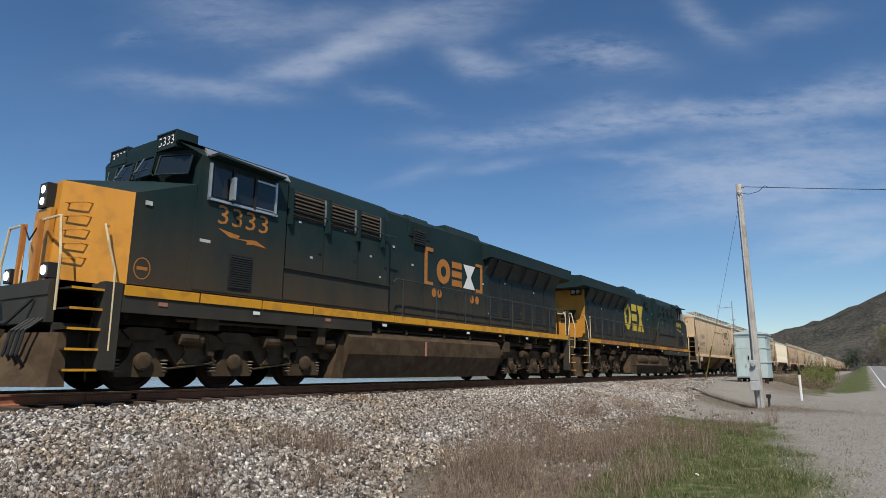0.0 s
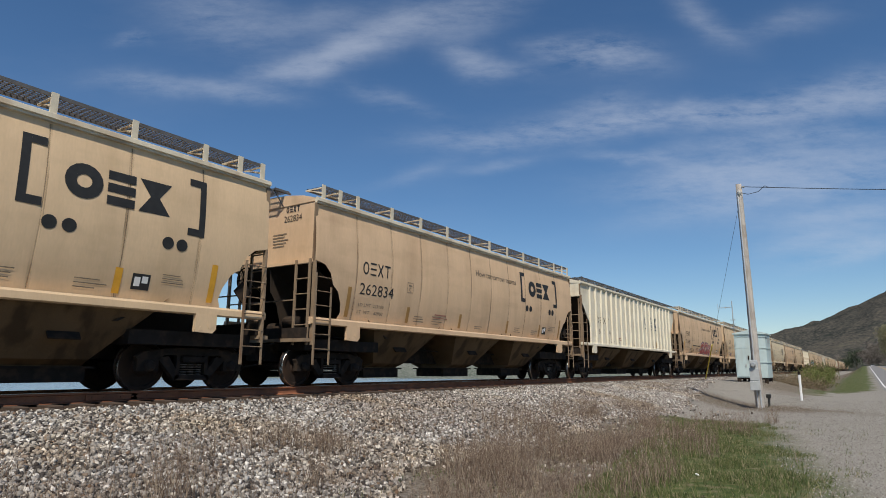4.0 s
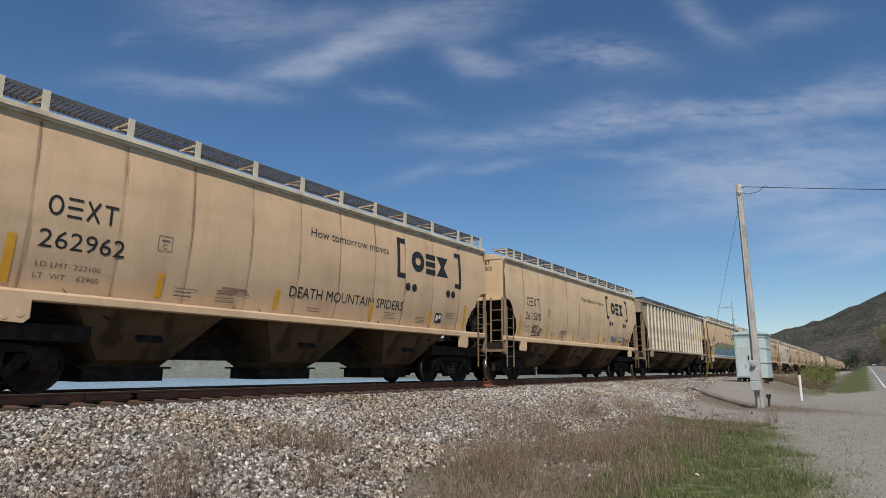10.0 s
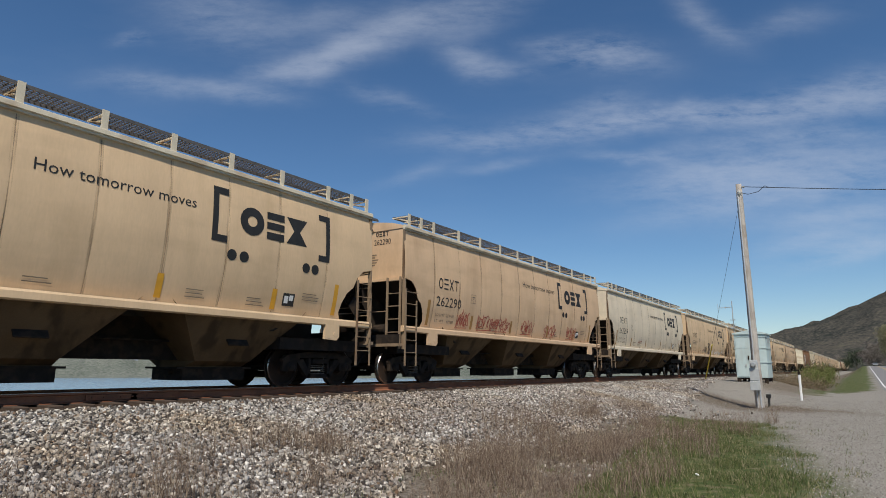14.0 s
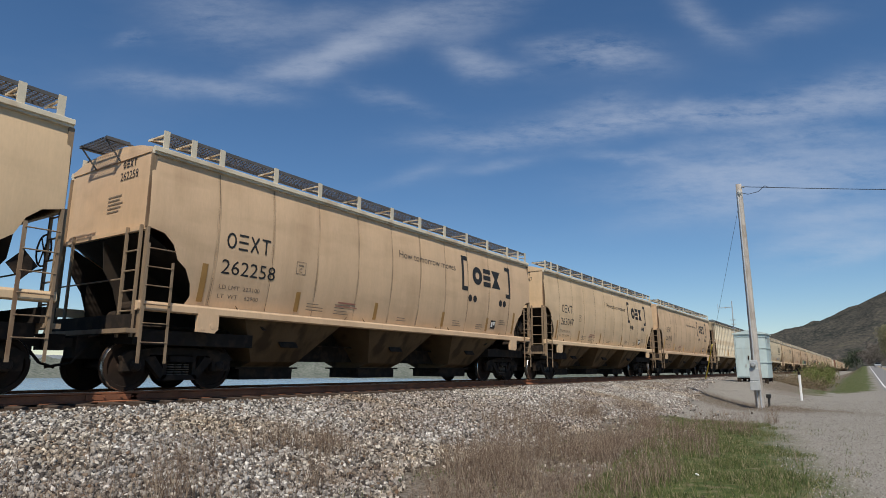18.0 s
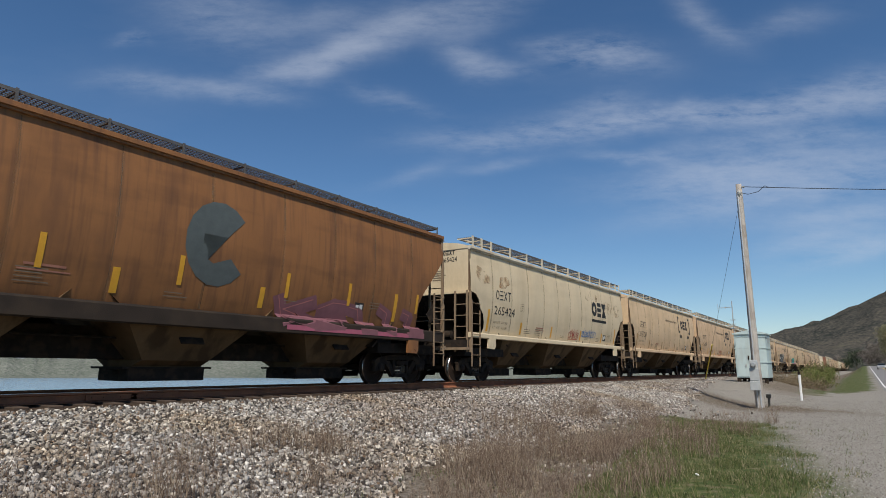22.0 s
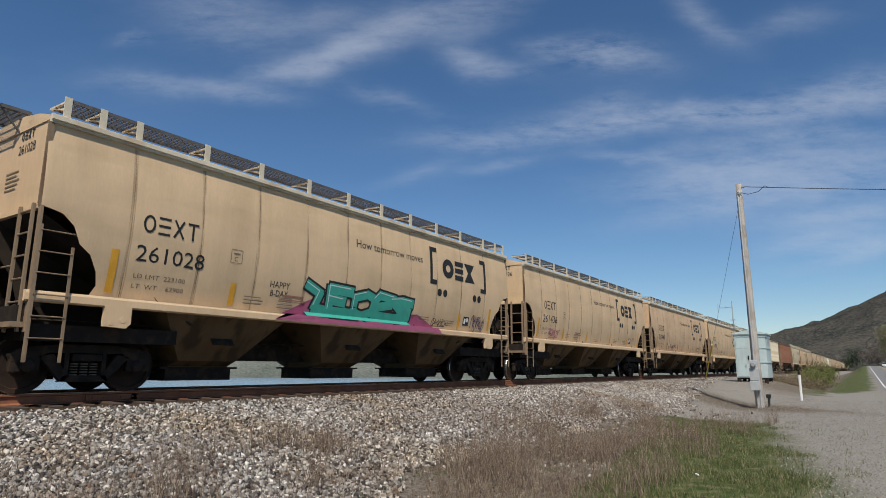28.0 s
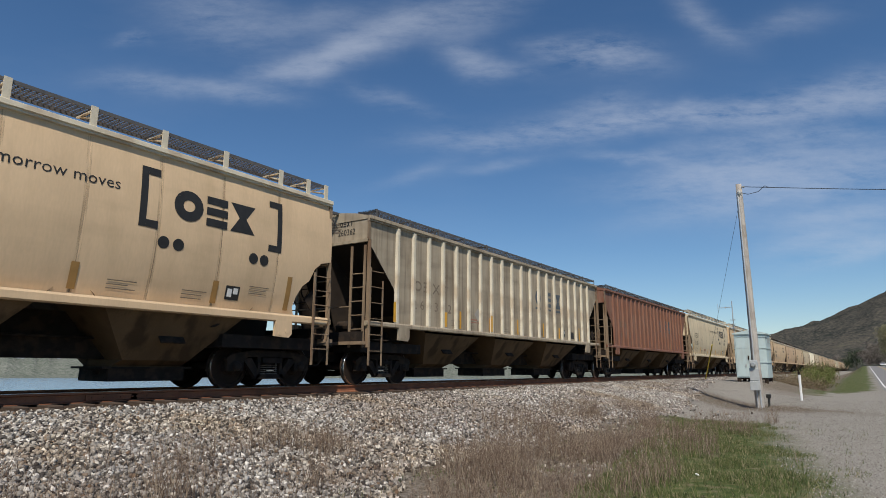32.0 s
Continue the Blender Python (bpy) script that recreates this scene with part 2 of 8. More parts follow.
def lathe(bm, profile, n=24, axis="y", centre=(0, 0, 0)):
    """Profile of (radius, along) pairs turned about an axis."""
    cx, cy, cz = centre
    rings = []
    for r, d in profile:
        ring = []
        for i in range(n):
            a = 2 * math.pi * i / n
            c, s = r * math.cos(a), r * math.sin(a)
            ring.append(bm.verts.new({"y": (cx + c, cy + d, cz + s), "x": (cx + d, cy + c, cz + s), "z": (cx + c, cy + s, cz + d)}[axis]))
        rings.append(ring)
    for a, b in zip(rings, rings[1:]):
        for i in range(n):
            j = (i + 1) % n
            bm.faces.new((a[i], a[j], b[j], b[i]))
    bm.faces.new(rings[0][::-1])
    bm.faces.new(rings[-1])
    return bm


def disc(bm, x, z, y, r, n=16, rz=None):
    bm.faces.new([bm.verts.new((x + r * math.cos(2 * math.pi * i / n), y, z + (rz or r) * math.sin(2 * math.pi * i / n))) for i in range(n)])


TEXTS = {}


def text_mesh(words, size):
    """Letters in the built-in font as a flat mesh in the x-z plane, its lower left corner at the origin."""
    key = (words, size)
    if key not in TEXTS:
        cu = bpy.data.curves.new("lettering", "FONT")
        cu.body, cu.size, cu.resolution_u = words, size, 2
        ob = new("lettering", cu)
        bpy.context.view_layer.update()
        me = bpy.data.meshes.new_from_object(ob.evaluated_get(bpy.context.evaluated_depsgraph_get()))
        bpy.data.objects.remove(ob)
        TEXTS[key] = me
    return TEXTS[key]


def lettering(name, words, x, z, height, parent, material, wide=None, wrap=None, label=""):
    """Letters whose capitals are height tall, on the near side; wrap gives the half width of the side at a height."""
    me = text_mesh(words, 1.0).copy()
    co = np.empty(len(me.vertices) * 3)
    me.vertices.foreach_get("co", co)
    co = co.reshape(-1, 3)
    k = height / 0.72
    kx = k if wide is None else wide / max(co[:, 0].max() - co[:, 0].min(), 0.01)
    xs, zs = (co[:, 0] - co[:, 0].min()) * kx + x, co[:, 1] * k + z
    ys = np.array([-(wrap(v) + 0.0018) for v in zs]) if wrap else np.zeros(len(xs))
    me.vertices.foreach_set("co", np.column_stack((xs, ys, zs)).ravel())
    me.update()
    me.materials.clear()
    me.materials.append(material)
    return part(name, me, material, parent, label)


WORDS = ["C", "LD LMT  223100", "LT  WT    62900", "How tomorrow moves", "DEATH MOUNTAIN SPIDERS", "HAPPY", "B-DAY", "Fax M", "3333", "880", "262519", "261911", "262834", "260114", "261861", "261975", "265151", "265454", "262962", "261500", "258263", "261144", "261369", "262290", "262259", "262417", "262077", "262258", "263047", "261915", "259793", "255249", "265424", "262758", "261088", "261973", "262363", "262520", "261028", "261436", "262448", "263078", "261700", "260362", "260755", "262611", "262908", "261322", "2 6 0 1 1 4", "2 5 8 2 6 3", "2 5 9 7 9 3", "2 6 0 3 6 2", "2 6 0 7 5 5"]
for words in WORDS:
    text_mesh(words, 1.0)

# ---------------------------------------------------------------- ground, water, hills
SOIL = None


def profile(y):
    """Height of the ground across the line, near x = 10."""
    return float(np.interp(y, [-3000, -60, -12, -8.2, -7.6, -0.9, -0.6, 2.6, 4.2, 5.4, 6.6, 10.0, 10.75, 13.3, 14.0, 18, 24, 27, 40, 330, 385, 430, 520, 3000],
                           [3, 0.5, -0.9, -1.35, -0.93, -0.93, -0.97, -1.0, -1.08, -1.0, -0.80, -0.32, -0.20, -0.20, -0.38, -2.0, -5.6, -7.2, -9, -9, -9, -7.5, -3.0, 3]))


def bump(x, y, cx, cy, rx, ry):
    q = ((x - cx) / rx) ** 2 + ((y - cy) / ry) ** 2
    return math.exp(-q)


def ground_z(x, y):
    z = profile(y)
    if -0.5 < y < 10.2:
        # the gravel pad round the signal cabinet, and the drive up to it
        pad = bump(x, y, 42.0, 6.6, 6.5, 3.6)
        z = z + (max(z, -0.22) - z) * min(1.0, pad * 1.5)
        # a drainage dip beyond the drive
        dip = bump(x, y, 62, 3.6, 16, 1.6)
        z -= 0.25 * dip
    # the road climbs gently beyond the bushes
    if x > 70 and y < 6:
        z += 0.0125 * (min(x, 320) - 70) * min(1.0, (6 - y) / 5.0)
    if 0.8 < y < 9:
        z += 0.035 * noise.noise((x * 0.55, y * 0.55, 0.0)) + 0.02 * noise.noise((x * 1.7, y * 1.7, 3.0))
    return z


def sheet(name, xs, ys, height, material, keep=None):
    co = [(x, y, height(x, y)) for y in ys for x in xs]
    n = len(xs)
    faces = []
    for j in range(len(ys) - 1):
        for i in range(n - 1):
            if keep is None or keep((xs[i] + xs[i + 1]) / 2, (ys[j] + ys[j + 1]) / 2):
                faces.append((j * n + i, j * n + i + 1, (j + 1) * n + i + 1, (j + 1) * n + i))
    me = bpy.data.meshes.new(name)
    me.from_pydata(co, [], faces)
    me.polygons.foreach_set("use_smooth", [True] * len(faces))
    me.materials.append(material)
    return new(name, me)


def ground_material():
    """Ballast, dry litter, grass and gravel, told apart by the distance from the track with ragged borders."""
    m = bpy.data.materials.new("ground_cover")
    m.use_nodes = True
    nt = m.node_tree
    add, link = nt.nodes.new, nt.links.new
    bsdf = nt.nodes["Principled BSDF"]
    bsdf.inputs["Roughness"].default_value = 0.95
    bsdf.inputs["Specular IOR Level"].default_value = 0.15
    coord = add("ShaderNodeTexCoord")
    sep = add("ShaderNodeSeparateXYZ")
    link(coord.outputs["Object"], sep.inputs[0])

    def noise_of(sc, detail=5, st=(1, 1, 1)):
        mp = add("ShaderNodeMapping")
        mp.inputs["Scale"].default_value = st
        link(coord.outputs["Object"], mp.inputs["Vector"])
        n = add("ShaderNodeTexNoise")
        n.inputs["Scale"].default_value, n.inputs["Detail"].default_value = sc, detail
        link(mp.outputs[0], n.inputs["Vector"])
        return n.outputs["Fac"]

    def mth(op, a, b):
        n = add("ShaderNodeMath")
        n.operation = op
        for i, v in enumerate((a, b)):
            if isinstance(v, (int, float)):
                n.inputs[i].default_value = v
            else:
                link(v, n.inputs[i])
        return n.outputs[0]

    def shades(fac, rows):
        r = add("ShaderNodeValToRGB")
        while len(r.color_ramp.elements) < len(rows):
            r.color_ramp.elements.new(0.5)
        for e, (p, c) in zip(r.color_ramp.elements, rows):
            e.position, e.color = p, (*c, 1)
        link(fac, r.inputs[0])
        return r.outputs[0]

    def step(v, at, soft):
        r = add("ShaderNodeMapRange")
        r.inputs[1].default_value, r.inputs[2].default_value = at - soft, at + soft
        link(v, r.inputs[0])
        return r.outputs[0]

    def mix(fac, a, b):
        n = add("ShaderNodeMix")
        n.data_type = "RGBA"
        link(fac, n.inputs[0])
        link(a, n.inputs[6])
        link(b, n.inputs[7])
        return n.outputs[2]

    cell = add("ShaderNodeTexVoronoi")
    cell.inputs["Scale"].default_value = 19.0
    link(coord.outputs["Object"], cell.inputs["Vector"])
    val = add("ShaderNodeSeparateColor")
    link(cell.outputs["Color"], val.inputs[0])
    # tones kept low so gaps between the scattered stones look shaded
    stones = shades(val.outputs[0], [(0.0, (0.050, 0.045, 0.042)), (0.35, (0.105, 0.097, 0.088)), (0.7, (0.19, 0.18, 0.165)), (1.0, (0.34, 0.325, 0.305))])
    grit = shades(noise_of(38.0, 6), [(0.3, (0.165, 0.150, 0.128)), (0.5, (0.250, 0.233, 0.204)), (0.7, (0.34, 0.322, 0.288))])
    litter = shades(noise_of(9.0, 6, (1, 2.5, 1)), [(0.3, (0.085, 0.068, 0.051)), (0.5, (0.150, 0.124, 0.096)), (0.72, (0.24, 0.207, 0.166))])
    turf = shades(noise_of(5.0, 7), [(0.30, (0.042, 0.062, 0.018)), (0.48, (0.072, 0.096, 0.030)), (0.60, (0.125, 0.118, 0.058)), (0.74, (0.20, 0.17, 0.115))])
    x, y = sep.outputs[0], sep.outputs[1]
    wob = mth("MULTIPLY", mth("SUBTRACT", noise_of(0.8, 6), 0.5), 3.2)
    fine = mth("MULTIPLY", mth("SUBTRACT", noise_of(5.0, 4), 0.5), 0.9)
    yy = mth("ADD", mth("ADD", y, wob), fine)
    col = grit
    # grass strip, then dry litter, then ballast towards the track; the drive beyond x = 19
    xx = mth("ADD", mth("ADD", x, wob), fine)
    calm = mth("ADD", mth("ADD", y, mth("MULTIPLY", wob, 0.35)), fine)
    slant = mth("MULTIPLY", mth("SUBTRACT", x, 9.0), 0.19)
    turf_f = mth("MULTIPLY", step(mth("SUBTRACT", calm, slant), 0.42, 0.5), mth("SUBTRACT", 1.0, step(xx, 20.0, 0.5)))
    col = mix(turf_f, col, turf)
    lit_f = mth("MULTIPLY", step(mth("SUBTRACT", calm, slant), 3.0, 0.6), mth("SUBTRACT", 1.0, step(xx, 19.0, 0.8)))
    col = mix(lit_f, col, litter)
    # rough grass and brush past the drive, towards the road
    past = mth("MULTIPLY", step(xx, 37.0, 1.2), mth("MULTIPLY", step(mth("ADD", yy, mth("MULTIPLY", mth("MINIMUM", mth("SUBTRACT", x, 37.2), 18.0), 0.15)), 2.4, 0.25), mth("SUBTRACT", 1.0, step(yy, 5.2, 0.6))))
    col = mix(past, col, mix(step(yy, 2.6, 0.5), turf, litter))
    far_f = mth("SUBTRACT", 1.0, step(y, -9.0, 1.0))
    col = mix(far_f, col, turf)
    bal = add("ShaderNodeMath")
    bal.operation = "MAXIMUM"
    near_b = mth("MAXIMUM", step(mth("ADD", y, mth("MULTIPLY", wob, 0.35)), 6.0, 0.5), mth("MULTIPLY", step(mth("SUBTRACT", mth("ADD", y, fine), mth("MULTIPLY", x, 0.80)), 0.0, 0.6), step(yy, 3.2, 0.4)))
    link(near_b, bal.inputs[0])
    bal.inputs[1].default_value = 0
    pad = mth("MULTIPLY", step(xx, 30.5, 1.0), mth("SUBTRACT", 1.0, step(mth("ADD", calm, mth("MULTIPLY", x, -0.13)), 2.6, 0.4)))
    bfac = mth("MULTIPLY", bal.outputs[0], mth("SUBTRACT", 1.0, pad))
    col = mix(bfac, col, stones)
    # rust-brown dust beside the rails, and a strip of dirt with dead weeds across the drive
    rusty = shades(noise_of(14.0, 5), [(0.3, (0.030, 0.021, 0.016)), (0.55, (0.062, 0.042, 0.030)), (0.75, (0.12, 0.095, 0.072))])
    col = mix(mth("MULTIPLY", step(mth("ADD", y, mth("MULTIPLY", fine, 0.35)), 10.45, 0.12), mth("SUBTRACT", 1.0, step(y, 13.7, 0.2))), col, rusty)
    across = mth("ABSOLUTE", mth("SUBTRACT", mth("ADD", calm, mth("MULTIPLY", mth("SUBTRACT", x, 28.2), -0.90)), 3.95), 0.0)
    dirt = mth("MULTIPLY", mth("SUBTRACT", 1.0, step(across, 1.9, 0.6)), mth("MULTIPLY", step(xx, 25.2, 0.8), mth("SUBTRACT", 1.0, step(xx, 33.5, 0.8))))
    col = mix(dirt, col, litter)
    bank = step(y, 14.6, 0.4)
    col = mix(bank, col, litter)
    link(col, bsdf.inputs["Base Color"])
    bp = add("ShaderNodeBump")
    bp.inputs["Strength"].default_value, bp.inputs["Distance"].default_value = 0.8, 0.03
    link(cell.outputs["Distance"], bp.inputs["Height"])
    link(bp.outputs[0], bsdf.inputs["Normal"])
    return m


def spread_out(edges):
    out = []
    for a, b, n in edges:
        out += [a + (b - a) * i / n for i in range(n)]
    return out + [edges[-1][1]]


GROUND = ground_material()
gx = spread_out([(-3000, -300, 6), (-300, -20, 14), (-20, 0, 20), (0, 30, 75), (30, 90, 60), (90, 400, 31), (400, 4000, 18)])
gy = spread_out([(-3000, -60, 6), (-60, -10, 10), (-10, -0.9, 12), (-0.9, 10.6, 58), (10.6, 14, 6), (14, 40, 14), (40, 235, 5), (235, 300, 6), (300, 3500, 10)])
ground = tagged(sheet("ground", gx, gy, ground_z, GROUND), "gravel, dry grass and ballast ground falling to a lake", "ground", kind="structure")

ASPHALT = surface("grey_worn_asphalt", (0.19, 0.185, 0.18), 0.9, spread=0.14, scale=0.7, fine=50, bump=0.25, stretch=(0.2, 1, 1))
LINE = surface("white_road_line_paint", (0.72, 0.72, 0.70), 0.8, spread=0.12, scale=5)
LINE_Y = surface("yellow_road_line_paint", (0.62, 0.42, 0.05), 0.8, spread=0.12, scale=5)


def rise(x):
    return 0.0125 * (min(max(x, 70), 320) - 70) + (0.02 if x > 60 else 0.0)


rx = spread_out([(-200, 0, 10), (0, 200, 40), (200, 900, 20)])
road = tagged(sheet("road", rx, [-7.5, -6, -4.2, -2.4, -0.92], lambda x, y: -0.925 + rise(x) + 0.02 * (1 - ((y + 4.2) / 3.4) ** 2) * 1.5, ASPHALT), "grey two-lane asphalt road beside the track", "road", kind="structure")
for nm, y0, y1, mt in (("edge_line", -1.22, -1.10, LINE), ("edge_line", -7.25, -7.13, LINE), ("centre_line", -4.30, -4.20, LINE_Y), ("centre_line", -4.10, -4.0, LINE_Y)):
    ob = sheet(nm, rx, [y0, y1], lambda x, y: -0.912 + rise(x) + 0.02 * (1 - ((y + 4.2) / 3.4) ** 2) * 1.5, mt)
    ob.parent = road

# lake
def water_material():
    m = bpy.data.materials.new("lake_water")
    m.use_nodes = True
    nt = m.node_tree
    b = nt.nodes["Principled BSDF"]
    b.inputs["Base Color"].default_value = (0.21, 0.27, 0.30, 1)
    b.inputs["Roughness"].default_value = 0.22
    b.inputs["IOR"].default_value = 1.33
    c, mp, n, bp = (nt.nodes.new(t) for t in ("ShaderNodeTexCoord", "ShaderNodeMapping", "ShaderNodeTexNoise", "ShaderNodeBump"))
    mp.inputs["Scale"].default_value = (0.6, 1.6, 1)
    n.inputs["Scale"].default_value, n.inputs["Detail"].default_value = 1.2, 5
    bp.inputs["Strength"].default_value, bp.inputs["Distance"].default_value = 0.5, 0.2
    nt.links.new(c.outputs["Object"], mp.inputs[0])
    nt.links.new(mp.outputs[0], n.inputs["Vector"])
    nt.links.new(n.outputs["Fac"], bp.inputs["Height"])
    nt.links.new(bp.outputs[0], b.inputs["Normal"])
    return m


WATER_Z = -6.2
water = tagged(sheet("water", [-2500, -600, 0, 600, 1500], [24.5, 120, 470], lambda x, y: WATER_Z, water_material()), "pale blue lake water behind the railway", "water", kind="structure")


def forest_material(name, tones, scale):
    m = bpy.data.materials.new(name)
    m.use_nodes = True
    nt = m.node_tree
    add, link = nt.nodes.new, nt.links.new
    b = nt.nodes["Principled BSDF"]
    b.inputs["Roughness"].default_value = 1.0
    b.inputs["Specular IOR Level"].default_value = 0.0
    c = add("ShaderNodeTexCoord")
    out = None
    n1, n2 = add("ShaderNodeTexNoise"), add("ShaderNodeTexNoise")
    n1.inputs["Scale"].default_value, n1.inputs["Detail"].default_value = scale, 8
    n2.inputs["Scale"].default_value, n2.inputs["Detail"].default_value = scale * 20, 5
    mx = add("ShaderNodeMix")
    mx.inputs[0].default_value = 0.6
    for n in (n1, n2):
        link(c.outputs["Object"], n.inputs["Vector"])
    link(n1.outputs["Fac"], mx.inputs[2])
    link(n2.outputs["Fac"], mx.inputs[3])
    r = add("ShaderNodeValToRGB")
    while len(r.color_ramp.elements) < len(tones):
        r.color_ramp.elements.new(0.5)
    for e, (p, col) in zip(r.color_ramp.elements, tones):
        e.position, e.color = p, (*col, 1)
    link(mx.outputs[0], r.inputs[0])
    link(r.outputs[0], b.inputs["Base Color"])
    bp = add("ShaderNodeBump")
    bp.inputs["Strength"].default_value, bp.inputs["Distance"].default_value = 1.0, 0.035 / scale
    link(n2.outputs["Fac"], bp.inputs["Height"])
    link(bp.outputs[0], b.inputs["Normal"])
    return m


MOUNTAIN = forest_material("bare_spring_woodland", [(0.38, (0.034, 0.041, 0.036)), (0.47, (0.060, 0.060, 0.053)), (0.55, (0.088, 0.080, 0.069)), (0.66, (0.108, 0.104, 0.076))], 0.012)
SHORE = forest_material("far_shore_woodland", [(0.35, (0.085, 0.105, 0.085)), (0.5, (0.15, 0.165, 0.14)), (0.66, (0.22, 0.225, 0.20))], 0.03)


def mountain_z(x, y):
    d = math.hypot(x, y)
    az = math.degrees(math.atan2(y, x))
    # ridge height by bearing, highest well beyond the road
    el = float(np.interp(az, [-60, -25, -8, -1.87, 0.71, 2.67, 4.69, 5.31, 6.77, 9.0, 12, 20], [0.9, 8.0, 8.3, 5.75, 4.55, 3.80, 3.20, 3.08, 2.75, 2.1, 0.9, -0.5]))
    top = math.tan(radians(el)) * 1250
    f = max(0.0, min(1.0, (d - 420) / 830))
    f = f * f * (3 - 2 * f)
    back = max(0.0, 1 - max(0.0, d - 1250) / 900)
    z = top * f * back - 4 + 0.03 * top * noise.noise((x * 0.006, y * 0.006, 1.0)) * f
    z += (3.0 * noise.noise((x * 0.02, y * 0.02, 7.0)) + 7.0 * abs(noise.noise((x * 0.038, y * 0.038, 2.0)))) * min(1.0, f * 2.5 + 0.15)
    return z


def polar_hill(name, r0, r1, nr, a0, a1, na, height, material):
    co, faces = [], []
    for j in range(nr + 1):
        r = r0 + (r1 - r0) * j / nr
        for i in range(na + 1):
            a = radians(a0 + (a1 - a0) * i / na)
            x, y = r * math.cos(a), r * math.sin(a)
            co.append((x, y, height(x, y)))
    n = na + 1
    for j in range(nr):
        for i in range(na):
            faces.append((j * n + i, j * n + i + 1, (j + 1) * n + i + 1, (j + 1) * n + i))
    me = bpy.data.meshes.new(name)
    me.from_pydata(co, [], faces)
    me.polygons.foreach_set("use_smooth", [True] * len(faces))
    me.materials.append(material)
    return new(name, me)


tagged(polar_hill("mountain", 380, 2000, 150, -45, 17, 620, mountain_z, MOUNTAIN), "long wooded ridge with bare grey-brown spring trees", "mountain", kind="structure")


def shore_z(x, y):
    d = math.hypot(x, y)
    az = math.degrees(math.atan2(y, x))
    f = max(0.0, min(1.0, (d - 365) / 40))
    tree = 10.5 + 3.6 * noise.noise((az * 0.9, 0, 0)) + 2.4 * noise.noise((az * 3.0, d * 0.02, 4.0)) + 1.8 * abs(noise.noise((az * 9.0, d * 0.05, 8.0)))
    return WATER_Z - 0.5 + f * tree


def hills_z(x, y):
    d = math.hypot(x, y)
    az = math.degrees(math.atan2(y, x))
    f = max(0.0, min(1.0, (d - 900) / 500))
    return -8 + f * (27 + 14 * noise.noise((az * 0.13, 2.0, 0)) + 4 * noise.noise((az * 0.6, d * 0.004, 0)) + 3 * abs(noise.noise((az * 4.0, d * 0.02, 5.0))))


tagged(polar_hill("far_shore", 360, 520, 14, 9, 125, 460, shore_z, SHORE), "tree-lined far shore of the lake", "shore", kind="structure")
# pale bluish wood tones carry the haze of distance in the colour
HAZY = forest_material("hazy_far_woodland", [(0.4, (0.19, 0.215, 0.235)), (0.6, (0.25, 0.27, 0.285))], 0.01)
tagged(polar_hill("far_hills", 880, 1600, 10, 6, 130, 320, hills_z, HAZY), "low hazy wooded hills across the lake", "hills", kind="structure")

# ---------------------------------------------------------------- track
track = thing("railway_track", "single railway track with rusty rails on wooden sleepers", "railway track", kind="structure")


def rail_mesh():
    bm = bmesh.new()
    prism(bm, [(-0.076, -0.172), (0.076, -0.172), (0.070, -0.160), (0.012, -0.140), (0.009, -0.045), (0.036, -0.034), (0.037, -0.008), (0.028, 0.0), (-0.028, 0.0), (-0.037, -0.008), (-0.036, -0.034), (-0.009, -0.045), (-0.012, -0.140), (-0.070, -0.160)], -120.0, 1500.0, "x")
    return bm


for s in (-1, 1):
    r = part("rail", rail_mesh(), RUSTY, track, "rusty brown steel rail")
    r.location = (0, TRACK + s * 0.7535, 0)
    h = part("rail_head", boxes((-120, 1500, -0.027, 0.027, -0.001, 0.0025)), TREAD, r, "polished running surface")
TIE = surface("dark_creosoted_wood", (0.075, 0.052, 0.038), 0.9, spread=0.35, scale=3, fine=30, bump=0.4, stretch=(2, 0.5, 2))
tie_me = None
for i in range(200):
    x = -14 + i * 0.495
    if tie_me is None:
        bm = boxes((-0.11, 0.11, -1.30, 1.30, -0.345, -0.172))
        chamfer(bm, 0.012)
        o = part("sleeper", bm, TIE, track, "dark creosoted wooden sleeper")
        tie_me = o.data
        bm = boxes((-0.09, 0.09, -0.92, -0.59, -0.176, -0.158), (-0.09, 0.09, 0.59, 0.92, -0.176, -0.158))
        plate_me = None
    else:
        o = part("sleeper", tie_me, TIE, track)
    o.location = (x, TRACK, 0)
    if plate_me is None:
        plate_me = part("tie_plate", bm, RUSTY, o).data
    elif i < 110:
        part("tie_plate", plate_me, RUSTY, o)
for x in (5.95, 6.75, 21.0):
    bm = bmesh.new()
    box(bm, -0.46, 0.46, -0.05, -0.018, -0.14, -0.045)
    for e in (-0.36, -0.15, 0.15, 0.36):
        tube(bm, (e, -0.075, -0.09), (e, -0.02, -0.09), 0.017, 6)
    part("joint_bar", bm, RUSTY, track, "bolted rusty joint bar").location = (x, TRACK - 0.7535, 0)


# ---------------------------------------------------------------- ballast stones, weeds, grass
STONE = None


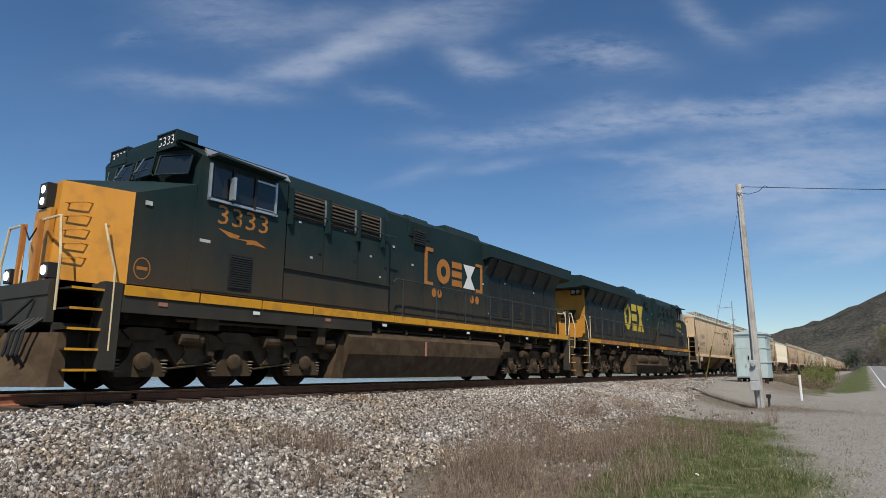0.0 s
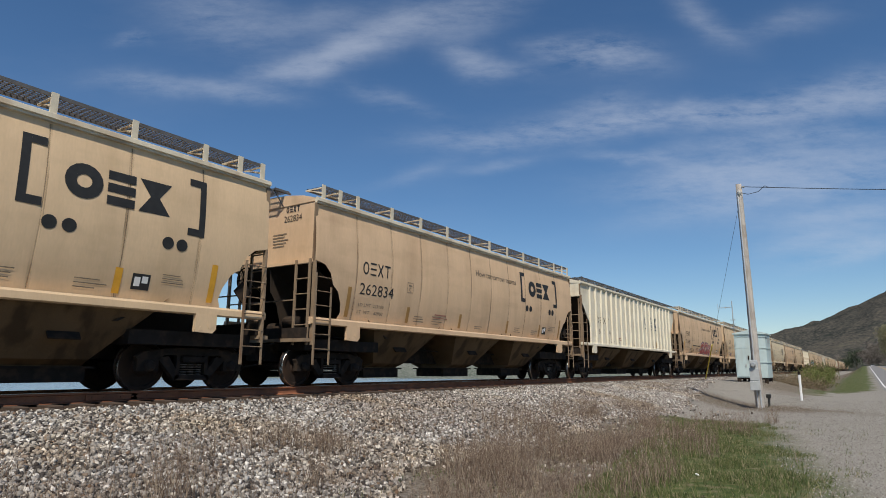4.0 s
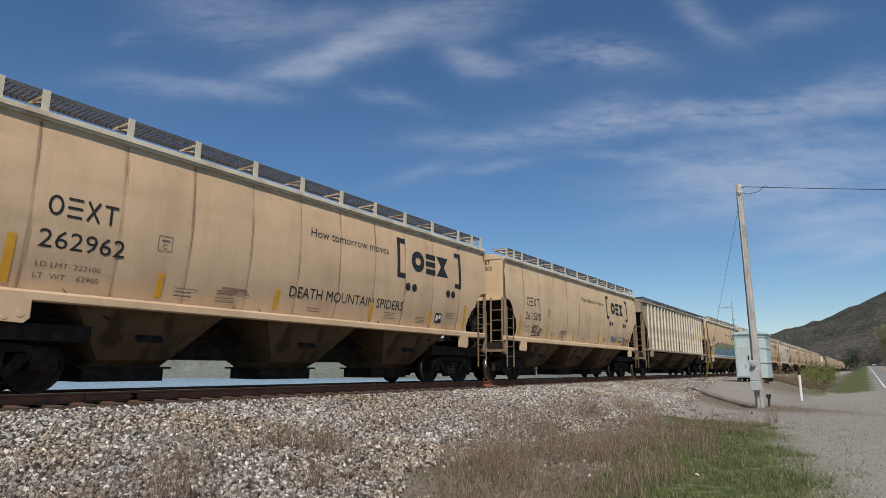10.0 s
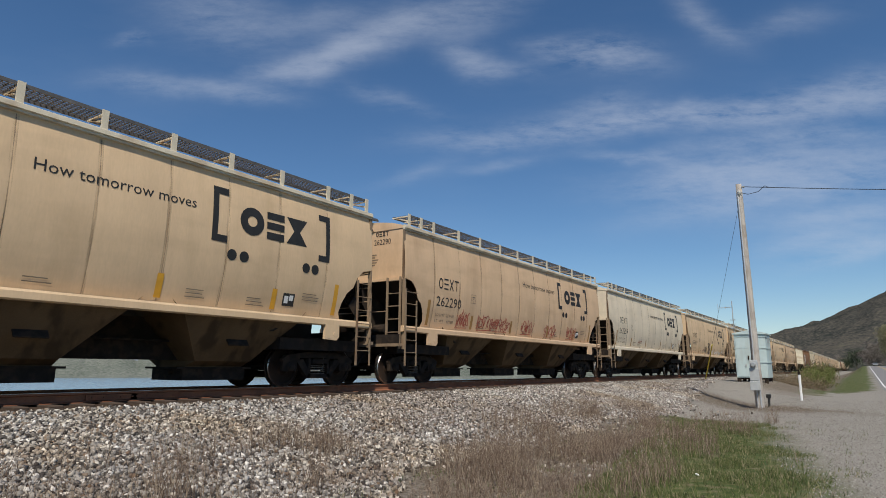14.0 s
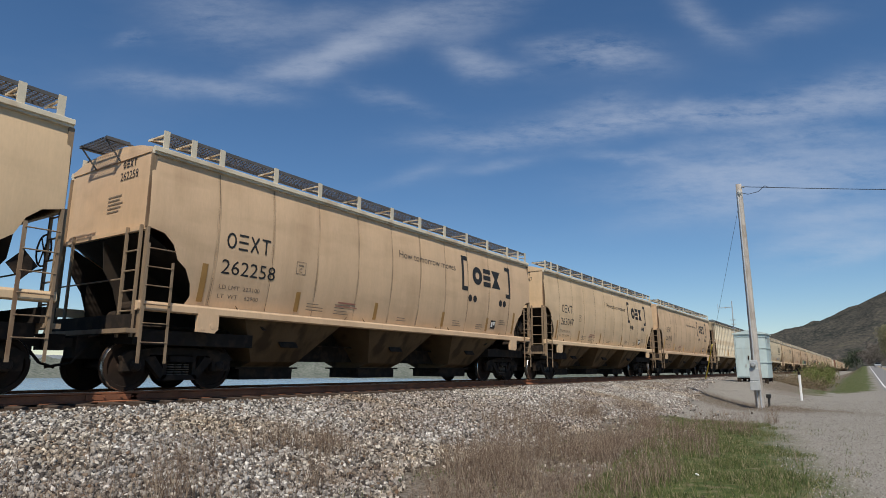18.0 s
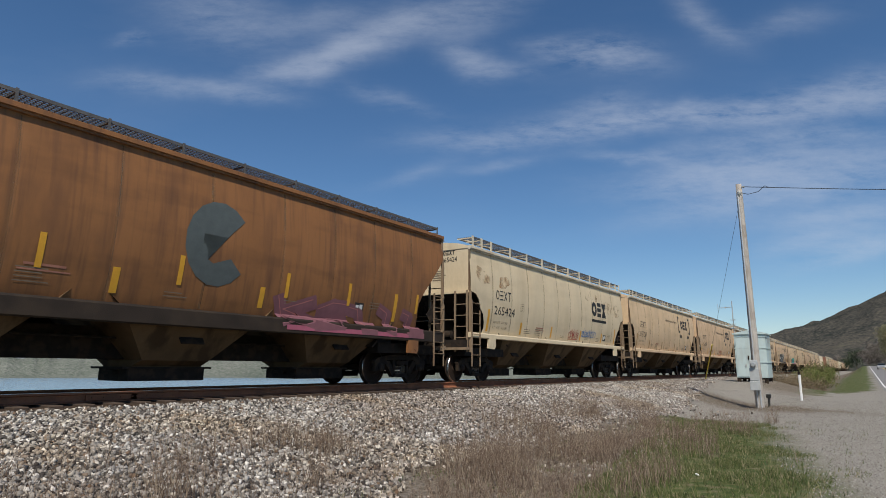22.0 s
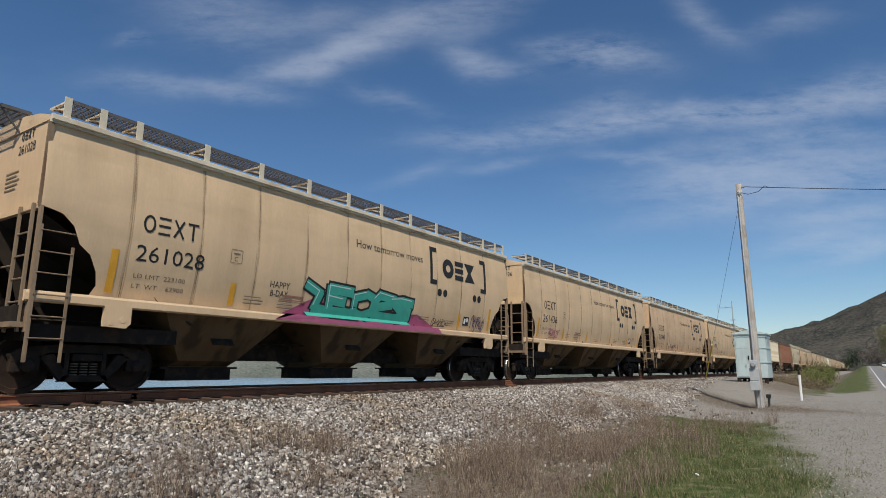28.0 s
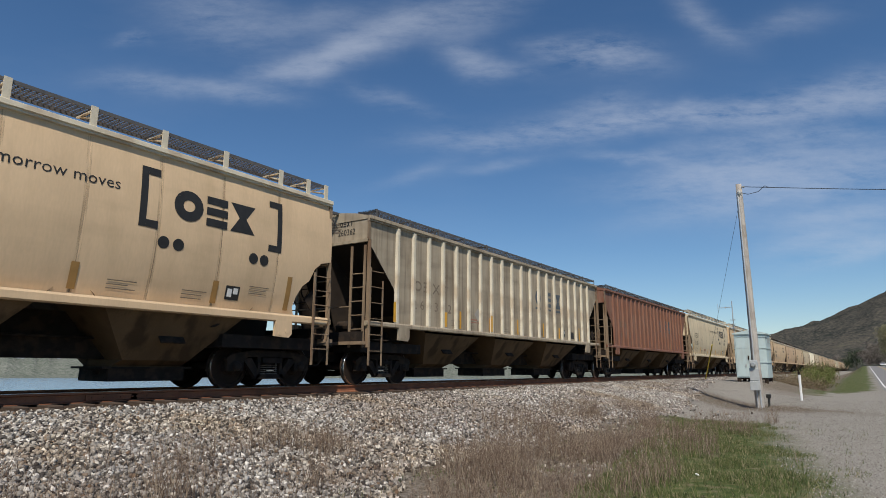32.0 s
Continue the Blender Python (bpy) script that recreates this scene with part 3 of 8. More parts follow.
def island_material(name, tones, rough=0.9):
    m = bpy.data.materials.new(name)
    m.use_nodes = True
    nt = m.node_tree
    b = nt.nodes["Principled BSDF"]
    b.inputs["Roughness"].default_value = rough
    b.inputs["Specular IOR Level"].default_value = 0.2
    g, r = nt.nodes.new("ShaderNodeNewGeometry"), nt.nodes.new("ShaderNodeValToRGB")
    while len(r.color_ramp.elements) < len(tones):
        r.color_ramp.elements.new(0.5)
    for e, (p, c) in zip(r.color_ramp.elements, tones):
        e.position, e.color = p, (*c, 1)
    nt.links.new(g.outputs["Random Per Island"], r.inputs[0])
    nt.links.new(r.outputs[0], b.inputs["Base Color"])
    return m


STONE = island_material("grey_limestone_ballast", [(0.0, (0.040, 0.034, 0.032)), (0.22, (0.10, 0.092, 0.085)), (0.42, (0.27, 0.255, 0.235)), (0.66, (0.43, 0.415, 0.39)), (0.76, (0.17, 0.115, 0.078)), (0.84, (0.36, 0.33, 0.28)), (1.0, (0.76, 0.74, 0.70))])


def patchy(m, tone, scale, lo, hi, most):
    """Tint a scattered material in broad weathered patches."""
    nt = m.node_tree
    add, link = nt.nodes.new, nt.links.new
    b = nt.nodes["Principled BSDF"]
    src = b.inputs["Base Color"].links[0].from_socket
    c, n, r, mx = (add(t) for t in ("ShaderNodeTexCoord", "ShaderNodeTexNoise", "ShaderNodeMapRange", "ShaderNodeMix"))
    n.inputs["Scale"].default_value, n.inputs["Detail"].default_value = scale, 4
    link(c.outputs["Object"], n.inputs["Vector"])
    r.inputs[1].default_value, r.inputs[2].default_value, r.inputs[4].default_value = lo, hi, most
    link(n.outputs["Fac"], r.inputs[0])
    mx.data_type, mx.blend_type = "RGBA", "MULTIPLY"
    link(r.outputs[0], mx.inputs[0])
    link(src, mx.inputs[6])
    mx.inputs[7].default_value = (*tone, 1)
    link(mx.outputs[2], b.inputs["Base Color"])


patchy(STONE, (0.92, 0.80, 0.64), 0.5, 0.50, 0.70, 0.8)
patchy(STONE, (0.62, 0.54, 0.50), 1.3, 0.52, 0.68, 0.5)
patchy(STONE, (0.66, 0.60, 0.57), 0.16, 0.44, 0.58, 0.5)


def scatter(name, shapes, spots, material, label, category):
    """One mesh of many copies of a few small shapes: spots are (x, y, z, size, turn, lean)."""
    rng = np.random.default_rng(7)
    cos, faces, base = [], [], 0
    for x, y, z, size, rot in spots:
        co, fc = shapes[rng.integers(len(shapes))]
        q = co @ rot.T * size + (x, y, z)
        cos.append(q)
        faces.append(fc + base)
        base += len(co)
    co = np.concatenate(cos)
    fc = np.concatenate(faces)
    me = bpy.data.meshes.new(name)
    me.vertices.add(len(co))
    me.vertices.foreach_set("co", co.ravel())
    me.loops.add(fc.size)
    me.loops.foreach_set("vertex_index", fc.ravel().astype(np.int32))
    me.polygons.add(len(fc))
    me.polygons.foreach_set("loop_start", np.arange(0, fc.size, 3, dtype=np.int32))
    me.update(calc_edges=True)
    me.materials.append(material)
    return tagged(new(name, me), label, category, kind="stuff")


def stone_shapes(n=24):
    rng = np.random.default_rng(3)
    out = []
    for _ in range(n):
        bm = bmesh.new()
        bmesh.ops.create_cube(bm, size=1.45)
        bmesh.ops.triangulate(bm, faces=bm.faces)
        bm.verts.ensure_lookup_table()
        co = (np.array([v.co[:] for v in bm.verts]) + rng.uniform(-0.46, 0.46, (len(bm.verts), 3))) * (1.15, rng.uniform(0.7, 1.0), rng.uniform(0.55, 0.9))
        fc = np.array([[v.index for v in f.verts] for f in bm.faces])
        bm.free()
        out.append((co, fc))
    return out


def turn(rng, lean=3.2):
    return np.array(Euler((rng.uniform(-lean, lean), rng.uniform(-lean, lean), rng.uniform(0, 6.3))).to_matrix())


def seen(x, y, slack=0.06):
    d = Vector((x, y, 0)) - Vector((0, 0, 0))
    a = math.atan2(y, x) - YAW
    return abs(a) < radians(38.5)


def ballast():
    rng = np.random.default_rng(11)
    spots = []
    n = 0
    while n < 120000:
        # denser close to the camera
        y = rng.uniform(3.4, 10.55)
        x = rng.uniform(-1.0, 1.0)
        x = 0.3 + (x + 1) * 0.5 * 30.0 if rng.random() < 0.72 else rng.uniform(28, 62)
        if not seen(x, y):
            continue
        border = 5.5 + 0.75 * noise.noise((x * 0.33, y * 0.2, 5.0)) - (2.2 if y > x * 0.80 + 0.5 * noise.noise((x * 0.9, y * 0.9, 2.0)) else 0.0)
        if y < border and rng.random() > 0.05:
            continue
        if x > 17.0 and y < 5.1 + 0.13 * (x - 20.0) + 0.5 * noise.noise((x, y, 3.0)) and not (x < 24.5 and y > 2.7 and rng.random() < 0.22):
            continue
        if x > 38.0 and y < 8.3 + 0.3 * noise.noise((x, y, 0)):
            continue
        size = 0.011 + 0.025 * rng.random() ** 1.6 if x < 20 else rng.uniform(0.026, 0.046)
        spots.append((x, y, ground_z(x, y) + size * rng.uniform(0.1, 0.55), size, turn(rng)))
        n += 1
    return scatter("ballast", stone_shapes(), spots, STONE, "coarse pale grey crushed limestone ballast", "ballast")


ballast()



PALE_STONE = island_material("pale_grey_gravel", [(0.0, (0.13, 0.118, 0.10)), (0.5, (0.25, 0.235, 0.21)), (1.0, (0.40, 0.385, 0.35))])


def pebbles():
    rng = np.random.default_rng(12)
    spots = []
    while len(spots) < 26000:
        x, y = rng.uniform(7, 48), rng.uniform(-0.8, 7.5)
        if not seen(x, y) or rng.random() > 14 / (x + 6):
            continue
        if y > 0.9 + 0.15 * (x - 9.4) + 0.6 * noise.noise((x * 0.6, y, 1.0)) and x < 20.5:
            continue
        if x > 36 and y < 4.6:
            continue
        size = rng.uniform(0.004, 0.013)
        spots.append((x, y, ground_z(x, y) + size * 0.2, size, turn(rng)))
    return scatter("gravel", stone_shapes(), spots, PALE_STONE, "fine grey gravel of the drive and road edge", "gravel")


pebbles()


def blade_shapes(n, height, width, bend):
    rng = np.random.default_rng(5)
    out = []
    for _ in range(n):
        b, w = rng.uniform(0.2, 1.0) * bend, width * rng.uniform(0.7, 1.3)
        co = np.array([(-w, 0, 0), (w, 0, 0), (-w * 0.7, b * 0.35, height * 0.55), (w * 0.7, b * 0.35, height * 0.55), (0, b, height)])
        out.append((co, np.array([(0, 1, 3), (0, 3, 2), (2, 3, 4)])))
    return out


def stalk_shapes(n):
    """Dry stems with a few side twigs and seed heads."""
    rng = np.random.default_rng(6)
    out = []
    for _ in range(n):
        co, fc = [], []

        def stem(p, q, w):
            i = len(co)
            p, q = np.array(p), np.array(q)
            for s in ((w, 0, 0), (-w * 0.5, w * 0.87, 0), (-w * 0.5, -w * 0.87, 0)):
                co.append(p + s)
            co.append(q)
            fc.extend([(i, i + 1, i + 3), (i + 1, i + 2, i + 3), (i + 2, i, i + 3)])
        top = (rng.uniform(-0.25, 0.25), rng.uniform(-0.25, 0.25), 1.0)
        stem((0, 0, 0), top, 0.010)
        for _ in range(rng.integers(2, 6)):
            f = rng.uniform(0.35, 0.95)
            p = np.array(top) * f
            stem(p, p + (rng.uniform(-0.16, 0.16), rng.uniform(-0.16, 0.16), rng.uniform(0.05, 0.22)), 0.007)
        out.append((np.array(co), np.array(fc)))
    return out


def upright(rng, lean):
    return np.array(Euler((rng.normal(0, lean), rng.normal(0, lean), rng.uniform(0, 6.3))).to_matrix())


DRY = island_material("dry_weed_stems", [(0.0, (0.054, 0.036, 0.028)), (0.4, (0.122, 0.086, 0.064)), (0.75, (0.188, 0.143, 0.106)), (1.0, (0.31, 0.26, 0.195))])
GREEN = island_material("spring_grass_blades", [(0.0, (0.050, 0.074, 0.022)), (0.45, (0.092, 0.122, 0.038)), (0.70, (0.135, 0.155, 0.058)), (0.84, (0.235, 0.20, 0.115)), (1.0, (0.34, 0.285, 0.19))])


def plants():
    rng = np.random.default_rng(21)
    dry, grass = [], []
    while len(dry) < 12000:
        x, y = rng.uniform(1.5, 21.0), rng.uniform(2.2, 8.2)
        if not seen(x, y):
            continue
        edge_lo = 3.1 + 0.17 * (x - 7.8) + 0.4 * noise.noise((x * 0.4, 2.0, 0))
        edge_hi = 5.45 + 1.0 * noise.noise((x * 0.45, y * 0.3, 9.0)) - max(0, x - 13) * 0.22 + min(1.7, max(0.0, (y / x - 0.70) * 6.0))
        clump = noise.noise((x * 0.7, y * 0.7, 4.0)) + 0.4 * noise.noise((x * 2.1, y * 2.1, 8.0))
        if not edge_lo < y < edge_hi and not (clump > 0.12 and y < 7.6 and rng.random() < 0.3):
            continue
        if clump < -0.1 and rng.random() < 0.75:
            continue
        # thin single stems where the ballast has spread down the bank
        share = max(0.20 if clump < 0.20 else 0.50, (0.78 - y / x + 0.30 * clump) * 2.6) if y < 0.95 * x else (0.40 if clump < 0.10 else 0.85)
        if rng.random() > share:
            continue
        h = rng.uniform(0.10, 0.46) * (1.15 if clump > 0.1 else 0.85)
        dry.append((x, y, ground_z(x, y) - 0.01, h, upright(rng, 0.16)))
    while len(grass) < 72000:
        x, y = rng.uniform(3.0, 21.0), rng.uniform(0.1, 5.4)
        if not seen(x, y):
            continue
        edge_lo = 0.42 + 0.19 * (x - 9.0) + 0.3 * noise.noise((x * 0.6, 7.0, 0)) + 0.5 * noise.noise((x * 1.3, y * 2.6, 0))
        edge_hi = 3.2 + 0.16 * (x - 7.8) + 0.6 * noise.noise((x * 0.5, 1.0, 0))
        if not edge_lo < y < edge_hi:
            if rng.random() > 0.14 or noise.noise((x * 1.3, y * 1.3, 6.0)) < 0.05:
                continue
        if x > 20.2 + 0.6 * noise.noise((x, y, 0)):
            continue
        bare = noise.noise((x * 0.9, y * 1.3, 12.0)) + 0.5 * noise.noise((x * 2.4, y * 2.4, 1.0)) - 0.5 * (1.6 - min(1.6, y - edge_lo)) * 0.5
        if bare < -0.22 and rng.random() < 0.85:
            continue
        grass.append((x, y, ground_z(x, y) - 0.005, rng.uniform(0.5, 1.15), upright(rng, 0.35)))
    # dead weeds on the dirt strip of the drive, and one dark clump by the ballast
    while len(dry) < 15000:
        x = rng.uniform(25.5, 33.0)
        y = 3.95 + 0.90 * (x - 28.2) + rng.normal(0, 0.9)
        dry.append((x, y, ground_z(x, y) - 0.01, rng.uniform(0.06, 0.22), upright(rng, 0.45)))
    while len(dry) < 15260:
        x, y = 17.0 + rng.normal(0, 0.15), 6.5 + rng.normal(0, 0.15)
        dry.append((x, y, ground_z(x, y) - 0.01, rng.uniform(0.2, 0.52), upright(rng, 0.30)))
    scatter("dry_weeds", stalk_shapes(14), dry, DRY, "dry brown winter weeds along the ditch", "weeds")
    scatter("grass", blade_shapes(10, 0.085, 0.0035, 0.05), grass, GREEN, "short green spring grass strip", "grass")


plants()

# ---------------------------------------------------------------- freight cars
PITCH_C = 16.69
R_WHEEL, R_ENGINE = 0.457, 0.533


def travel(t):
    """Metres that the train has run at t seconds."""
    return 18.169 * t + 0.01248 * t * t


def table(rows):
    zs, xs = [r[0] for r in rows], [r[1] for r in rows]
    return lambda z: float(np.interp(z, zs, xs))


SIDE_CURVE = lambda z: 1.60 - (0.060 if z > 3.05 else 0.092) * (z - 3.05) ** 2
SIDE_FLAT = lambda z: 1.50
KINDS = {
    "curved": dict(length=15.28, side=SIDE_CURVE, cut=table([(1.5, 0.90), (1.62, 0.96), (1.77, 1.03), (2.0, 0.98), (2.26, 0.84), (2.40, 0.65), (2.68, 0.52), (2.85, 0.32), (2.92, 0.0)]),
                   wall=2.92, seams=[1.45, 2.85, 4.2, 5.6, 6.95, 8.25, 9.55, 10.85, 12.2, 13.65], eave=4.46, sill=(1.42, 1.58), truck=1.21),
    "long": dict(length=16.7, side=SIDE_CURVE, cut=table([(1.5, 0.95), (2.0, 1.12), (2.45, 0.98), (3.0, 0.62), (3.35, 0.34), (3.8, 0.0)]),
                 wall=3.8, seams=[1.6, 3.2, 4.75, 6.3, 7.9, 9.45, 11.0, 12.6, 15.0], eave=4.46, sill=(1.42, 1.58), truck=1.35),
    "ribbed": dict(length=16.7, side=SIDE_FLAT, cut=table([(1.5, 1.2), (2.5, 1.2), (3.75, 0.0)]), wall=3.75, seams=[], eave=4.42, sill=(1.50, 1.62), truck=1.35),
    "brown": dict(length=16.3, side=SIDE_CURVE, cut=table([(1.45, 1.15), (2.2, 1.22), (2.6, 1.0), (3.2, 0.45), (3.7, 0.0)]),
                  wall=3.7, seams=[1.6, 3.15, 4.7, 6.3, 8.15, 10.0, 11.6, 13.1, 14.7], eave=4.46, sill=(1.18, 1.50), truck=1.35),
}


def side_grid(kind, x0, x1, sign, cols=5, edge_in=True):
    """The side sheet between two seams, drawn in at them."""
    k = KINDS[kind]
    ln, cut, side = k["length"], k["cut"], k["side"]
    bm = bmesh.new()
    zs = [k["sill"][1] + (k["eave"] - 0.12 - k["sill"][1]) * i / 14 for i in range(15)]
    zs = sorted(set(zs + [z for z in (1.62, 1.77, 2.0, 2.26, 2.4, 2.68, 2.85, 2.92, 3.0, 3.35, 3.75, 3.8) if zs[0] < z < zs[-1]]))
    rows = []
    for z in zs:
        a, b = max(x0, cut(z)), min(x1, ln - cut(z))
        row = []
        fs = [0, 0.018, 0.05, 0.11, 0.25, 0.5, 0.75, 0.89, 0.95, 0.982, 1] if edge_in else [i / cols for i in range(cols + 1)]
        for f in fs:
            x = a + (b - a) * f
            edge = min(x - x0, x1 - x)
            dent = 0.004 * math.exp(-edge / 0.030) + 0.004 * math.exp(-edge / 0.26) if edge_in else 0.0
            dent += 0.0022 + 0.0014 * math.sin(3.1 * z + 2 * x) + 0.0008 * math.sin(7.0 * x + z)
            row.append(bm.verts.new((x, sign * (side(z) - dent), z)))
        rows.append(row)
    for p, q in zip(rows, rows[1:]):
        for i in range(len(p) - 1):
            if (p[i + 1].co.x - p[i].co.x) + (q[i + 1].co.x - q[i].co.x) > 0.004:
                bm.faces.new((p[i], p[i + 1], q[i + 1], q[i]))
    return bm


def truck_mesh():
    bm = bmesh.new()
    for s in (-1, 1):
        y0, y1 = sorted((s * 0.93, s * 1.06))
        prism(bm, [(-1.16, 0.62), (-1.02, 0.72), (-0.45, 0.80), (0.45, 0.80), (1.02, 0.72), (1.16, 0.62), (1.12, 0.52), (0.72, 0.56), (0.62, 0.66), (-0.62, 0.66), (-0.72, 0.56), (-1.12, 0.52)], y0, y1)
        for e in (-1, 1):
            prism(bm, [(e * 0.74, 0.60), (e * 0.52, 0.64), (e * 0.26, 0.27), (e * 0.36, 0.19)], y0, y1)
            prism(bm, [(e * 0.34, 0.70), (e * 0.27, 0.70), (e * 0.27, 0.30), (e * 0.34, 0.30)], y0 + 0.01, y1 - 0.01)
            box(bm, *sorted((e * 0.71, e * 1.13)), y0 + 0.01, y1 - 0.02, 0.36, 0.60)
        prism(bm, [(-0.40, 0.19), (0.40, 0.19), (0.34, 0.29), (-0.34, 0.29)], y0, y1)
        box(bm, -0.24, 0.24, *sorted((s * 0.90, s * 1.10)), 0.53, 0.64)
    box(bm, -0.20, 0.20, -0.92, 0.92, 0.42, 0.68)
    for e in (-1, 1):
        box(bm, *sorted((e * 0.36, e * 0.44)), -0.85, 0.85, 0.28, 0.36)
    return bm


def wheel_mesh(r):
    bm = bmesh.new()
    for s in (-1, 1):
        prof = [(0.10, 0.80), (0.16, 0.81), (r * 0.42, 0.775), (r * 0.80, 0.765), (r * 0.83, 0.80), (r - 0.012, 0.80), (r, 0.785), (r + 0.004, 0.72), (r + 0.024, 0.70), (r + 0.022, 0.685), (r * 0.86, 0.68), (r * 0.80, 0.705), (0.16, 0.69), (0.10, 0.69)]
        lathe(bm, [(a, s * b) for a, b in prof], 32)
    lathe(bm, [(0.085, -1.0), (0.085, 1.0)], 12)
    for f in bm.faces:
        f.smooth = False
    return bm


def bearing_mesh():
    bm = bmesh.new()
    lathe(bm, [(0.105, -0.06), (0.105, 0.0), (0.085, 0.03), (0.05, 0.045)], 14)
    for i in range(3):
        a = 2 * math.pi * i / 3
        tube(bm, (0.055 * math.cos(a), -0.07, 0.055 * math.sin(a)), (0.055 * math.cos(a), 0.06, 0.055 * math.sin(a)), 0.014, 5)
    return bm


def spring_mesh():
    bm = bmesh.new()
    for x in (-0.16, 0.0, 0.16):
        for i in range(5):
            z = 0.30 + 0.046 * i
            lathe(bm, [(0.055, z - 0.012), (0.070, z), (0.055, z + 0.012)], 10, "z", (x, 0, 0))
    return bm


def band(profile, n):
    """An open turned band."""
    bm = lathe(bmesh.new(), profile, n)
    bmesh.ops.delete(bm, geom=[f for f in bm.faces if len(f.verts) > 4], context="FACES_ONLY")
    return bm


SHARED = {}


def shared(key, build, material):
    if key not in SHARED:
        bm = build()
        me = bpy.data.meshes.new(key)
        if "side_panel" in key:
            for f in bm.faces:
                f.smooth = True
        bmesh.ops.recalc_face_normals(bm, faces=bm.faces)
        bm.to_mesh(me)
        bm.free()
        me.materials.append(material)
        SHARED[key] = me
    return SHARED[key]


WHEELSETS = []   # (object, radius)


def put(name, key, build, material, parent, x=0.0, y=0.0, z=0.0, label=""):
    ob = part(name, shared(key, build, material), material, parent, label)
    ob.location = (x, y, z)
    return ob


def add_truck(car, x, full=True):
    t = put("truck", "truck_frame", truck_mesh, DARK, car, x, label="dark cast-steel truck frame with bolster")
    for e in (-0.886, 0.886):
        w = put("wheelset", "wheelset", lambda: wheel_mesh(R_WHEEL), WHEEL, t, e, 0, R_WHEEL, "rusty brown steel wheels on an axle")
        WHEELSETS.append((w, R_WHEEL))
        if full:
            put("bearing_cap", "bearing_cap", bearing_mesh, UNDER, t, e, -1.07, R_WHEEL).rotation_euler = (0, 0, math.pi)
            tr = put("tread", "tread", lambda: band([(R_WHEEL - 0.008, -0.8045), (R_WHEEL + 0.003, -0.786), (R_WHEEL + 0.006, -0.722)], 36), TREAD, t, e, 0, R_WHEEL)
            tr["label"] = "bright worn wheel tread"
    if full:
        tagged(put("spring_nest", "spring_nest", spring_mesh, TAN_POST_DARK, t, 0, -0.99, 0), kind="stuff")
    return t


TAN_POST_DARK = surface("dusty_spring_steel", (0.17, 0.14, 0.11), 0.7, spread=0.3)


def grating(x0, x1, y0, y1, z, step=0.09):
    """A walkway of cross bars on bearing bars."""
    n = int((x1 - x0) / step)
    co, faces = [], []

    def bar(a, b, c, d, e, f):
        i = len(co)
        co.extend([(x, y, w) for w in (e, f) for y in (c, d) for x in (a, b)])
        faces.extend([[i + j for j in q] for q in ((0, 2, 3, 1), (4, 5, 7, 6), (0, 1, 5, 4), (2, 6, 7, 3))])

    for i in range(n + 1):
        x = x0 + (x1 - x0) * i / n
        bar(x - 0.008, x + 0.008, y0, y1, z - 0.02, z)
    m = max(3, int((y1 - y0) / 0.075))
    for i in range(m + 1):
        y = y0 + (y1 - y0) * i / m
        bar(x0, x1, y - 0.006, y + 0.006, z - 0.024, z - 0.002)
    for y in (y0, y1):
        bar(x0, x1, y - 0.012, y + 0.012, z - 0.05, z + 0.012)
    me = bpy.data.meshes.new("running_board")
    me.from_pydata(co, [], faces)
    me.materials.append(GRATE)
    return me


def ladder(x0, x1, y, z0, z1, rungs, r=0.022, top0=None):
    return boxes((x0 - 0.028, x0 + 0.028, y - 0.012, y + 0.012, z0, z1), (x1 - 0.022, x1 + 0.022, y - 0.012, y + 0.012, z0, z1 - 0.3))


